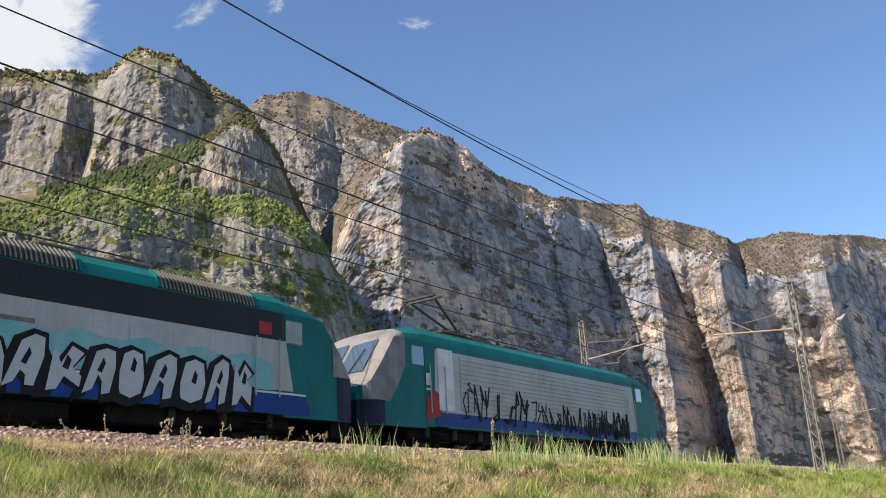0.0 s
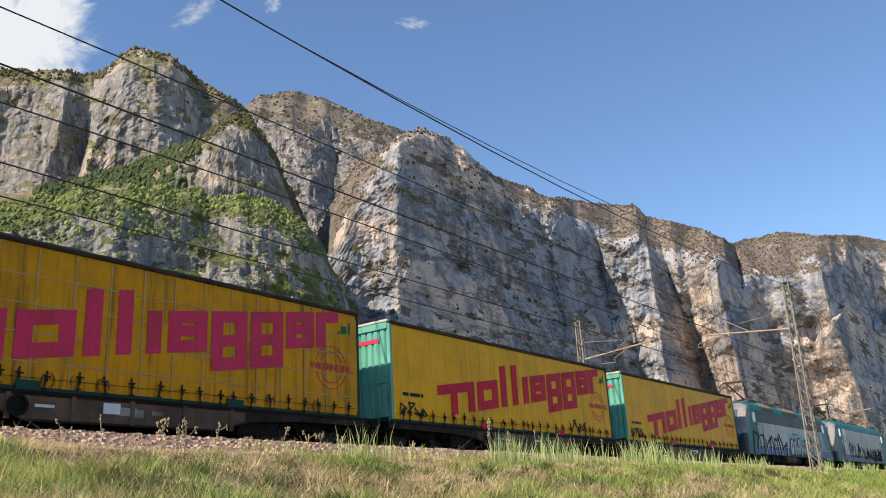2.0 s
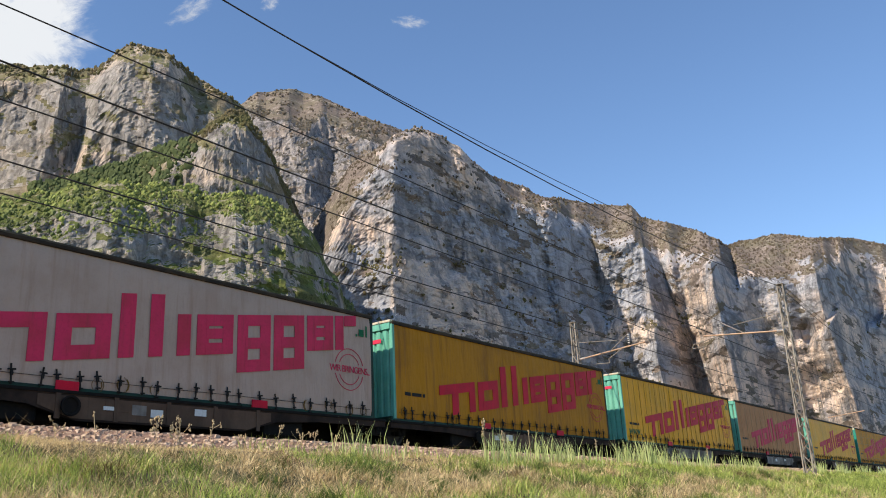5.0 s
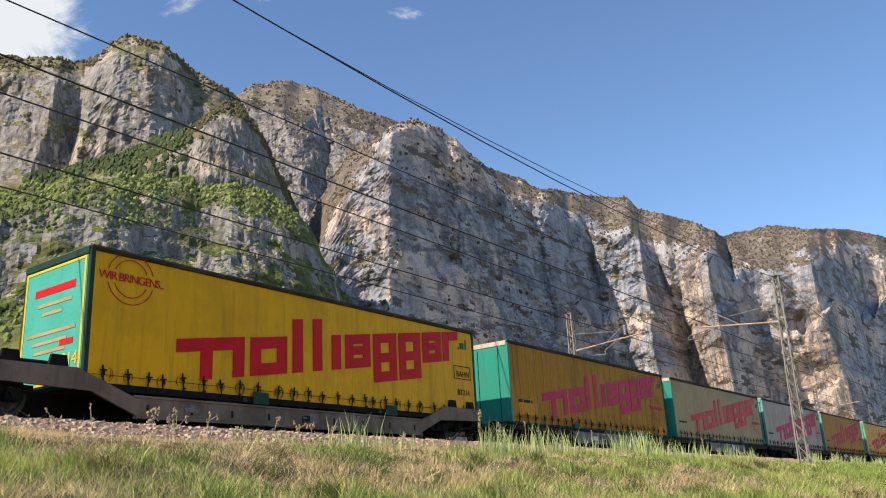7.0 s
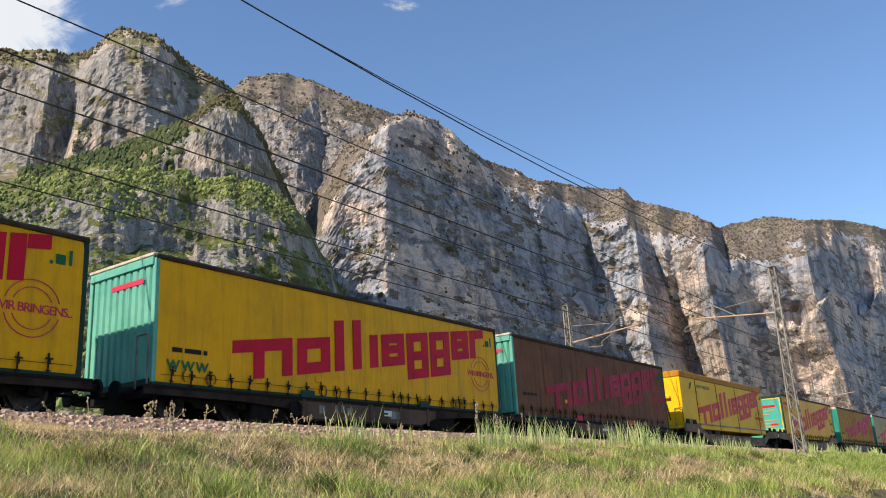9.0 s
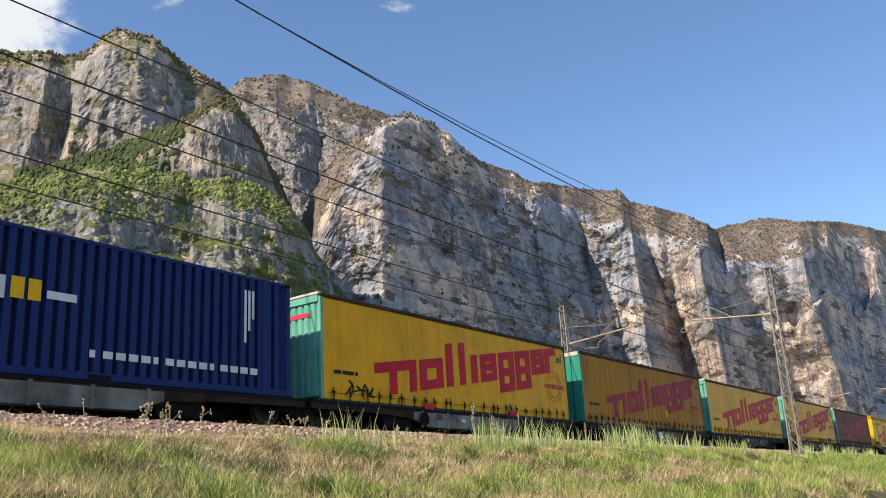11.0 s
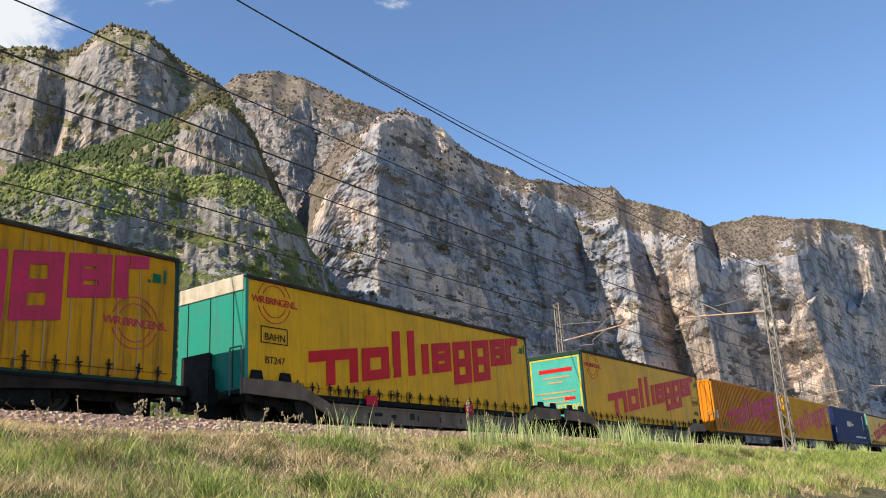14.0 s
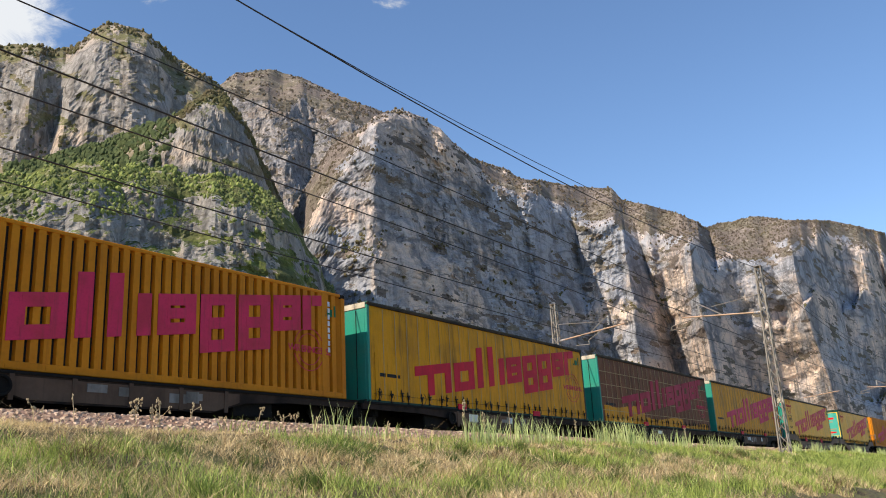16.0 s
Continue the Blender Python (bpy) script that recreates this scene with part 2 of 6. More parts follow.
def mountain(name, material, label, top, edges, foot, lean, cap, rough, seed, n, tiers=(), soil=None, strata=2.5, apron=(0.0, 0.0), bend=0.0, cols=9.0, wild=0.14, jag=0.016):
    """A rock wall seen along its face. top: (way, rise) of the skyline, way = x / y and rise = z / y from the eye; edges: the upright edges
    of its faces, as (way at the crest, way two thirds up, way one third up, way at the foot, distance y); lean: how far it leans back; cap: the
    share of its height above which it slopes back gently; tiers: (height share, step back) of ledges; apron: (height share, reach) of the
    slope of scree and scrub at its foot."""
    nu, nv = n
    tx, tz = np.array(top).T
    edges = np.array([e if len(e) == 5 else (e[0],) * 4 + (e[1],) for e in edges], float)
    u = np.linspace(tx[0], tx[-1], 4 * nu)
    near = np.interp(u, edges[:, :4].mean(1), edges[:, 4])
    arc = np.concatenate([[0], np.cumsum(np.hypot(np.diff(u * near), np.diff(near)) ** 0.5 * np.diff(u) ** 0.5)])
    way = np.interp(np.linspace(0, arc[-1], nu), arc, u)[:, None]
    v = np.linspace(0, 1, nv)[None, :]
    crest = np.interp(way, tx, tz)
    crest = crest * (1 + jag * (fbm(np.arctan(way) * 55 + seed, way * 0 + seed, 4) - 0.5))
    rise = foot + (crest - foot) * v
    flat_y = np.interp(way, edges[:, :4].mean(1), edges[:, 4])
    run = np.hypot(np.diff(way * flat_y, axis=0), np.diff(flat_y, axis=0))
    run = np.hypot(0.3 * run, np.diff(np.arctan(way), axis=0) * (flat_y * np.hypot(1, way))[1:])
    sx, sz = np.concatenate([[[0.0]], np.cumsum(run, axis=0)]) + 600, rise * flat_y
    shift = ((fbm(sx / 210 + seed, sz / 120, 5, 0.6) - 0.5) * 0.11 + (fbm(sx / 40 + seed, sz / 30, 3) - 0.5) * 0.02) * np.minimum(way, 1.5) / 2 + bend * (0.5 - v) * way
    y = np.empty((nu, nv))
    for j in range(nv):
        ways = np.array([np.interp(v[0, j], (0, 0.33, 0.67, 1), e[3::-1]) for e in edges])
        y[:, j] = np.interp((way + shift)[:, j], np.maximum.accumulate(ways + 1e-4 * np.arange(len(ways))), edges[:, 4])
    even = np.mean([np.interp(way * k, edges[:, 0], edges[:, 4]) for k in np.linspace(0.82, 1.22, 9)], axis=0) + 0.03 * flat_y
    brow = (np.interp(way, *np.array(cap).T) if isinstance(cap, tuple) else cap) + wild * (fbm(sx / 110 + seed, sz / 130, 5 if soil is not ground_brown else 2, 0.6) - 0.5)
    over = np.clip(v - brow, 0, 1)
    y = y + (even - y) * np.clip(over / 0.12, 0, 1) * (0.75 if soil is ground_brown else 0.0)
    y = y * (1 + lean * v + 1.25 * over**2 / (over + 0.07))
    for share, back_by in tiers:
        edge = share + 0.3 * (fbm(sx / 110 + 9 * share + seed, sz * 0 + 4, 4) - 0.5)
        y = y + back_by * np.clip((v - edge) / 0.03, 0, 1) * np.clip(3.2 * fbm(sx / 80 + 5 * share, sz * 0 + seed, 2) - 1.0, 0, 1)
    low = apron[0] + 0.16 * (fbm(sx / 70 + seed, sz * 0 + 3, 4) - 0.5)
    y = y * (1 - apron[1] * np.clip(low - v, 0, 1))
    warp = 90 * (fbm(sx / 210 + seed, sz / 170 + 7, 4) - 0.5) + 0.45 * sz * (fbm(sx / 300 + seed, sz * 0 + 2, 2) - 0.5)
    ribs = ridged((sx + warp) / 150 + seed, sz / 260 + seed, 4, 0.6)
    flute = ridged((sx + warp) / 24 + seed, sz / 120, 3, 0.55)
    crag = fbm(sx / 34 + seed, sz / 40, 6, 0.68)
    chips = ridged((sx + warp) / 10 + seed, sz / 17, 3, 0.6)
    beds = value_noise(sx / 260 + seed, (sz + 0.3 * warp) / 15) * 0.6 + value_noise(sx / 90, (sz + 0.3 * warp) / 6) * 0.4
    calm = np.clip(1 - 9 * over, 0.12, 1)
    smooth = np.interp(way, (1.25, 1.6, 2.3), (1.1, 0.9, 0.4))
    fluted = np.interp(way, (1.9, 2.8), (1.0, 0.25))
    fade = np.clip((1 - v) / 0.06, 0.15, 1) * np.interp(way, (1.0, 2.0, 2.4, 4.0, 5.0), (1.0, 0.72, 0.4, 0.17, 0.09))
    y = y - rough * fade * (calm * (26 * smooth * (ribs - 0.5) + cols * fluted * (flute - 0.5)) + 20 * np.maximum(calm, 0.45 if soil is not ground_brown else 0.14) * (crag - 0.5) + strata * calm * (beds - 0.5) + calm * 5.5 * fluted * (chips - 0.5))
    pts = np.stack([way * y, y, rise * y + 1.6], -1).reshape(-1, 3)
    ob = sheet(name, pts, grid_faces(nu, nv), material, smooth=False)
    tagged(ob, label, "mountain", kind="structure")
    if soil:
        ob.data.materials.append(soil)
        bare = over + 0.2 * (fbm(sx / 30 + seed, sz / 14, 5) - 0.5) - 0.03
        if apron[0]:
            bare = np.maximum(bare, low - v + 0.2 * (fbm(sx / 26 + seed, sz / 14, 5) - 0.5))
        ob.data.polygons.foreach_set("material_index", (bare[:-1, :-1] > 0).astype(np.int32).ravel())
    return pts.reshape(nu, nv, 3)


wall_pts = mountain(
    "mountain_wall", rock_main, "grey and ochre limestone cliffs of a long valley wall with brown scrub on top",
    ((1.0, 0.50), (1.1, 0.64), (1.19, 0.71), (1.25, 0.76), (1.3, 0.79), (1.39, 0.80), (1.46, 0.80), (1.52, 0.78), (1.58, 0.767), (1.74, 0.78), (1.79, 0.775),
     (1.91, 0.80), (2.12, 0.84), (2.4, 0.91), (2.47, 0.89), (2.72, 0.93), (3.0, 0.975), (3.17, 0.99), (3.33, 0.99), (3.64, 1.09), (4.08, 1.22), (4.45, 1.3),
     (4.99, 1.42), (6.3, 1.715), (7.85, 2.02), (9.0, 2.24)),
    ((1.0, 1.0, 0.99, 0.98, 1000), (1.06, 1.06, 1.05, 1.04, 944), (1.245, 1.215, 1.20, 1.17, 862), (1.60, 1.58, 1.56, 1.54, 868), (1.80, 1.80, 1.76, 1.74, 872),
     (1.83, 1.86, 1.88, 1.90, 858), (2.09, 2.12, 2.15, 2.17, 866), (2.46, 2.47, 2.47, 2.48, 736), (2.50, 2.68, 2.80, 2.90, 752), (3.10, 3.10, 3.16, 3.22, 602), (3.34, 3.46, 3.66, 3.9, 610),
     (4.80, 4.83, 5.2, 5.5, 440), (5.95, 6.05, 6.2, 6.3, 446), (7.4, 7.5, 7.8, 8.0, 392), (9.0, 390)),
    -0.01, 0.05, ((1.0, 0.80), (1.14, 0.86), (1.22, 1.0), (1.54, 1.0), (1.62, 0.93), (1.8, 0.93), (2.0, 0.90), (2.3, 0.86), (2.5, 0.85), (2.9, 0.86), (3.1, 0.90), (3.22, 0.92), (3.36, 0.80), (4.2, 0.81),
                  (4.8, 0.86), (5.6, 0.90), (6.2, 0.88), (9.0, 0.86)),
    1.15, 3.0, (780, 300), tiers=((0.34, 10), (0.64, 15)), soil=ground_brown, apron=(0.14, 0.5), cols=6.0)
peak_pts = mountain(
    "mountain_peak", rock_peak, "rounded limestone peak with grassy ledges and a wooded top",
    ((-0.4, 0.50), (0.1, 0.53), (0.3, 0.55), (0.44, 0.568), (0.48, 0.585), (0.515, 0.60), (0.55, 0.608), (0.58, 0.625), (0.60, 0.65), (0.617, 0.672), (0.645, 0.688), (0.69, 0.697), (0.73, 0.685),
     (0.77, 0.671), (0.81, 0.667), (0.84, 0.66), (0.87, 0.63), (0.90, 0.60), (0.92, 0.57), (0.95, 0.53), (1.0, 0.45), (1.12, 0.30)),
    ((-0.4, 1130), (0.46, 0.45, 0.44, 0.42, 1130), (0.53, 0.50, 0.47, 0.45, 1060), (0.565, 0.545, 0.52, 0.5, 1075), (0.585, 0.555, 0.53, 0.51, 1035), (0.655, 0.67, 0.66, 0.65, 985), (0.73, 0.75, 0.74, 0.73, 985),
     (0.79, 0.80, 0.80, 0.80, 950), (0.92, 930), (1.12, 960)),
    0.05, 0.17, ((-0.4, 0.95), (0.55, 0.96), (0.62, 0.955), (0.7, 0.93), (0.75, 0.87), (0.9, 0.86)), 1.05, 11.0, (350, 240), bend=0.03, tiers=((0.55, 12), (0.7, 16), (0.84, 9)), soil=ground_green, strata=6.0)
shoulder_pts = mountain(
    "mountain_shoulder", rock_peak, "rounded rock buttress below the peak with a grassy top",
    ((0.3, 0.36), (0.46, 0.405), (0.54, 0.445), (0.62, 0.49), (0.675, 0.527), (0.74, 0.572), (0.79, 0.622), (0.82, 0.648), (0.845, 0.652), (0.875, 0.628), (0.905, 0.595), (0.925, 0.557), (0.95, 0.51), (1.0, 0.42), (1.08, 0.3)),
    ((0.3, 860), (0.62, 840), (0.70, 0.69, 0.68, 0.67, 815), (0.78, 0.77, 0.77, 0.76, 790), (0.88, 782), (0.93, 800), (1.0, 850), (1.08, 900)),
    0.05, 0.16, ((0.3, 0.72), (0.66, 0.8), (0.72, 0.92), (0.78, 0.93), (0.84, 0.93), (0.88, 0.98), (1.08, 1.0)), 1.0, 19.0, (260, 170), tiers=((0.8, 10), (0.9, 9)), soil=ground_green, strata=7.0)
behind_pts = mountain(
    "mountain_behind", rock_far, "hazy wooded limestone summit standing behind the cliffs",
    ((0.7, 0.55), (0.84, 0.67), (0.87, 0.70), (0.94, 0.734), (1.02, 0.753), (1.13, 0.753), (1.25, 0.765), (1.4, 0.77), (1.6, 0.7)),
    ((0.7, 1500), (0.85, 0.86, 0.87, 0.88, 1440), (0.98, 1.0, 1.02, 1.04, 1330), (1.04, 1350), (1.15, 1230), (1.6, 1240)), 0.2, 0.4, 0.9, 1.3, 23.0, (260, 170), tiers=((0.75, 25), (0.85, 20)), soil=ground_brown, strata=8.0)
spur_pts = mountain(
    "mountain_spur", rock_spur, "lower limestone spur under fresh green spring scrub",
    ((-0.4, 0.36), (0.2, 0.37), (0.46, 0.39), (0.50, 0.415), (0.56, 0.44), (0.64, 0.468), (0.72, 0.485), (0.82, 0.515), (0.90, 0.513), (0.96, 0.495), (1.0, 0.478), (1.02, 0.455), (1.03, 0.43), (1.06, 0.415),
     (1.075, 0.385), (1.10, 0.37), (1.108, 0.345), (1.13, 0.33), (1.15, 0.28), (1.18, 0.24), (1.3, 0.05)),
    ((-0.4, 700), (0.5, 690), (0.62, 640), (0.8, 640), (0.88, 612), (0.94, 616), (0.99, 618), (1.04, 624), (1.08, 632), (1.13, 650), (1.2, 720), (1.3, 840)),
    -0.01, 0.30, 0.90, 1.25, 37.0, (360, 250), tiers=((0.66, 10), (0.76, 12)), soil=ground_fresh, strata=9.0, apron=(0.60, 0.62), jag=0.05)

# trees and bushes on the less steep ground, as one mass of small ragged clumps
leaf_m, leaf_nt, leaf_b = shader("far_foliage")
leaf_geo = leaf_nt.nodes.new("ShaderNodeNewGeometry")
leaf_wide = grain(leaf_nt, coords(leaf_nt), 0.012, 3)
leaf_col = mix(leaf_nt, leaf_geo.outputs["Random Per Island"], (0.06, 0.085, 0.022), (0.25, 0.285, 0.07))
leaf_col = mix(leaf_nt, ramp(leaf_nt, leaf_wide, 0.5, 0.66), leaf_col, (0.075, 0.092, 0.032))
leaf_nt.links.new(leaf_col, leaf_b.inputs["Base Color"])
leaf_b.inputs["Roughness"].default_value = 0.9
brown_m = plain("far_bare_wood", (0.10, 0.078, 0.062), (0.12, 0.10, 0.06), 0.02, 0.95, bump=0)


wood_m = plain("far_pine_wood", (0.06, 0.08, 0.034), (0.095, 0.115, 0.045), 0.05, 0.95, bump=0)


def clumps(name, pts, material, label, count, size, least, seed, crest_rows=0):
    rs = np.random.RandomState(seed)
    du, dv = pts[1:, :-1] - pts[:-1, :-1], pts[:-1, 1:] - pts[:-1, :-1]
    nrm = np.cross(du, dv)
    area = np.linalg.norm(nrm, axis=-1)
    up = np.abs(nrm[..., 2]) / np.maximum(area, 1e-6)
    patchy = fbm(pts[:-1, :-1, 0] / 45 + seed, pts[:-1, :-1, 2] / 45, 3)
    weight = area * np.clip((up + 0.9 * (patchy - 0.5) - least) / 0.15, 0, 1) + 1e-9
    if crest_rows:
        weight[:, -crest_rows:] += area[:, -crest_rows:] * 1.2
    pick = rs.choice(weight.size, count, p=weight.ravel() / weight.sum())
    at = pts[:-1, :-1].reshape(-1, 3)[pick] + du.reshape(-1, 3)[pick] * rs.rand(count, 1) + dv.reshape(-1, 3)[pick] * rs.rand(count, 1)
    g = (1 + 5**0.5) / 2
    ico = np.array([(-1, g, 0), (1, g, 0), (-1, -g, 0), (1, -g, 0), (0, -1, g), (0, 1, g), (0, -1, -g), (0, 1, -g), (g, 0, -1), (g, 0, 1), (-g, 0, -1), (-g, 0, 1)]) / 1.9
    tri = np.array([(0, 11, 5), (0, 5, 1), (0, 1, 7), (0, 7, 10), (0, 10, 11), (1, 5, 9), (5, 11, 4), (11, 10, 2), (10, 7, 6), (7, 1, 8), (3, 9, 4), (3, 4, 2),
                    (3, 2, 6), (3, 6, 8), (3, 8, 9), (4, 9, 5), (2, 4, 11), (6, 2, 10), (8, 6, 7), (9, 8, 1)])
    r = size * (0.45 + rs.rand(count, 1, 1) ** 2 * 1.1)
    verts = at[:, None] + ico[None] * r * (0.65 + 0.7 * rs.rand(count, 12, 1)) * np.array([1, 1, 1.25])
    verts[..., 2] += r[..., 0] * 0.4
    faces = (np.arange(count)[:, None, None] * 12 + tri[None]).reshape(-1, 3)
    ob = sheet(name, verts.reshape(-1, 3), faces, material, smooth=False)
    return tagged(ob, label, "woodland", kind="stuff")


olive_m = plain("far_olive_scrub", (0.10, 0.098, 0.042), (0.14, 0.11, 0.065), 0.03, 0.95, bump=0)
clumps("woodland", spur_pts[:, 210:], leaf_m, "fresh green scrub and small trees on the spur", 5500, 2.2, 0.35, 3)
clumps("woodland", spur_pts[:, 16:158], leaf_m, "thick green wood below the cliffs of the spur", 5500, 2.6, 0.62, 9)
near_way = shoulder_pts[:, -1, 0] / shoulder_pts[:, -1, 1]
clumps("woodland", shoulder_pts[(near_way > 0.50) & (near_way < 0.75), 110:], wood_m, "dark green pine wood below the peak", 2600, 3.6, 0.25, 8)
clumps("woodland", shoulder_pts[near_way > 0.73, 85:], olive_m, "olive scrub on the rounded buttress", 1300, 2.4, 0.6, 10, 5)
clumps("woodland", peak_pts, olive_m, "olive bushes on the ledges of the peak", 3000, 2.7, 0.66, 4, 5)
clumps("woodland", wall_pts[:, 243:], brown_m, "brown leafless scrub along the cliff tops", 4500, 2.2, 0.45, 5, 4)
clumps("woodland", wall_pts[:, 80:230], olive_m, "green scrub on the ledges of the cliffs", 1100, 2.2, 0.85, 14)
clumps("woodland", behind_pts, brown_m, "dark leafless trees on the summit behind", 1800, 3.6, 0.62, 6, 4)


def hedge(count, seed):
    """Low bushes beyond the far track, where the valley floor begins."""
    rs = np.random.RandomState(seed)
    x = 70 + 230 * rs.rand(count)
    y = 27 + 9 * rs.rand(count) + 2 * np.sin(x / 9)
    pts = np.zeros((count, 1, 3))
    tall = 1.0 + 2.6 * fbm(x / 14, y / 9, 3)
    pts[:, 0] = np.stack([x, y, 0.9 + tall * rs.rand(count)], -1)
    tri = np.array([(0, 1, 2), (0, 2, 3), (0, 3, 1), (1, 3, 2)])
    verts = pts + (rs.rand(count, 4, 3) - 0.5) * 0.75
    faces = (np.arange(count)[:, None, None] * 4 + tri[None]).reshape(-1, 3)
    return tagged(sheet("hedge", verts.reshape(-1, 3), faces, leaf_m, smooth=False), "ragged green bushes beyond the tracks", "bushes", kind="stuff")


hedge(9000, 12)


# ---- ground, bank and track ----
RAIL = 3.61          # top of the rails
TRACK = 16.85        # middle of the near track
FAR_TRACK = 20.9     # middle of the far track


def bank_height(x, y):
    """The field behind the camera, the grass bank, the ballast bed, and the valley floor beyond."""
    z = np.interp(y, (-60, -3, 2, 5, 8, 12.3, 12.9, 13.3, 14.4, 15.0, 22.9, 23.6, 25.2, 30, 60), (0.0, 0.0, 0.1, 0.85, 1.72, 2.90, 2.98, 3.02, 3.36, 3.42, 3.42, 3.36, 2.6, 1.2, 0.6))
    grass = np.clip((12.9 - y) / 1.0, 0, 1) * np.clip((y + 3) / 6, 0.2, 1)
    return z + grass * (0.34 * (fbm(x / 2.2, y / 1.5, 3) - 0.5) + 0.34 * (fbm(x / 0.75, y / 0.5, 2) - 0.5))


soil, nt, b = shader("dry_meadow")
v = coords(nt)
tuft, wide, fine = grain(nt, v, 2.2, 6, 0.7), grain(nt, v, 0.35, 4, 0.6), grain(nt, v, 30, 4, 0.7)
c = mix(nt, ramp(nt, wide, 0.42, 0.6), (0.14, 0.10, 0.045), (0.08, 0.085, 0.025))
# near-black patches: shade of the gaps in the grass, put into the ground colour
c = mix(nt, ramp(nt, tuft, 0.48, 0.62), c, (0.035, 0.026, 0.014))
c = mix(nt, ramp(nt, fine, 0.5, 0.75), c, (0.30, 0.24, 0.13))
nt.links.new(c, b.inputs["Base Color"])
b.inputs["Roughness"].default_value = 0.95
relief(nt, b, fine, 0.8, 0.05)
xs = np.concatenate([np.linspace(-4500, -40, 24), np.linspace(-39.7, 4.7, 60), np.linspace(5, 45, 200), np.linspace(45.3, 160, 240), np.linspace(163, 4500, 40)])
ys = np.concatenate([np.linspace(-4500, -8, 14), np.linspace(-6, 2, 12), np.linspace(2.3, 13, 70), np.linspace(13.2, 26, 40), np.array([28, 32, 40, 60, 100, 300, 800, 2000, 4500])])
gx, gy = np.meshgrid(xs, ys, indexing="ij")
ground = sheet("ground", np.stack([gx, gy, bank_height(gx, gy)], -1).reshape(-1, 3), grid_faces(len(xs), len(ys)), soil)
tagged(ground, "dry spring meadow rising as a bank to the railway", "ground", kind="structure")

stone_m, nt, b = shader("ballast_stone")
geo = nt.nodes.new("ShaderNodeNewGeometry")
c = mix(nt, geo.outputs["Random Per Island"], (0.28, 0.18, 0.125), (0.70, 0.55, 0.42))
c = mix(nt, math_node(nt, "MULTIPLY", grain(nt, coords(nt), 25, 4), 0.6), c, (0.17, 0.10, 0.07))
nt.links.new(c, b.inputs["Base Color"])
b.inputs["Roughness"].default_value = 0.9
bed_m = plain("ballast_bed", (0.30, 0.20, 0.155), (0.17, 0.115, 0.09), 6.0, 0.95, bump=0.8)
bx = np.linspace(-60, 400, 500)
by = np.array([13.0, 13.35, 14.4, 15.0, 15.8, 22.9, 23.6, 24.2])
gx, gy = np.meshgrid(bx, by, indexing="ij")
bed = sheet("ballast_bed", np.stack([gx, gy, np.interp(gy, (13.0, 13.35, 14.4, 15.0, 22.9, 23.6, 24.2), (2.93, 3.05, 3.40, 3.45, 3.45, 3.40, 3.0)) + 0.03 * fbm(gx * 2, gy * 2, 2)], -1).reshape(-1, 3), grid_faces(len(bx), len(by)), bed_m)
tagged(bed, "reddish-grey crushed stone bed of the double track", "ballast", kind="structure")


def stones(count, seed):
    rs = np.random.RandomState(seed)
    x = -2 + 90 * rs.rand(count) ** 1.6
    y = 12.9 + 3.0 * rs.rand(count) ** 0.9
    z = np.interp(y, (12.9, 13.35, 14.4, 15.0, 17), (2.95, 3.06, 3.41, 3.46, 3.46))
    base = np.array([(-1, -1, -1), (1, -1, -1), (1, 1, -1), (-1, 1, -1), (-1, -1, 1), (1, -1, 1), (1, 1, 1), (-1, 1, 1)]) * 0.55
    quad = np.array([(0, 3, 2, 1), (4, 5, 6, 7), (0, 1, 5, 4), (1, 2, 6, 5), (2, 3, 7, 6), (3, 0, 4, 7)])
    size = 0.024 + 0.052 * rs.rand(count, 1, 1) ** 1.6
    ang = rs.rand(count) * 6.3
    shape = base[None] * (0.55 + 0.8 * rs.rand(count, 8, 3)) * size * np.array([1.2, 1, 0.8])
    ca, sa = np.cos(ang)[:, None], np.sin(ang)[:, None]
    vx = shape[..., 0] * ca - shape[..., 1] * sa + 0.4 * shape[..., 2]
    vy = shape[..., 0] * sa + shape[..., 1] * ca
    verts = np.stack([vx + x[:, None], vy + y[:, None], shape[..., 2] + z[:, None] + 0.01], -1)
    faces = (np.arange(count)[:, None, None] * 8 + quad[None]).reshape(-1, 4)
    ob = sheet("ballast_stones", verts.reshape(-1, 3), faces, stone_m, smooth=False)
    return tagged(ob, "loose crushed stones on the shoulder of the track bed", "ballast", kind="stuff")


stones(14000, 8)

steel_m = plain("rail_steel", (0.16, 0.10, 0.07), (0.09, 0.06, 0.045), 4, 0.55, 0.6)
shine_m = plain("rail_head", (0.5, 0.48, 0.46), (0.4, 0.37, 0.34), 2, 0.25, 1.0, bump=0)
concrete_m = plain("sleeper_concrete", (0.34, 0.31, 0.28), (0.24, 0.20, 0.17), 3, 0.9, bump=0.4)


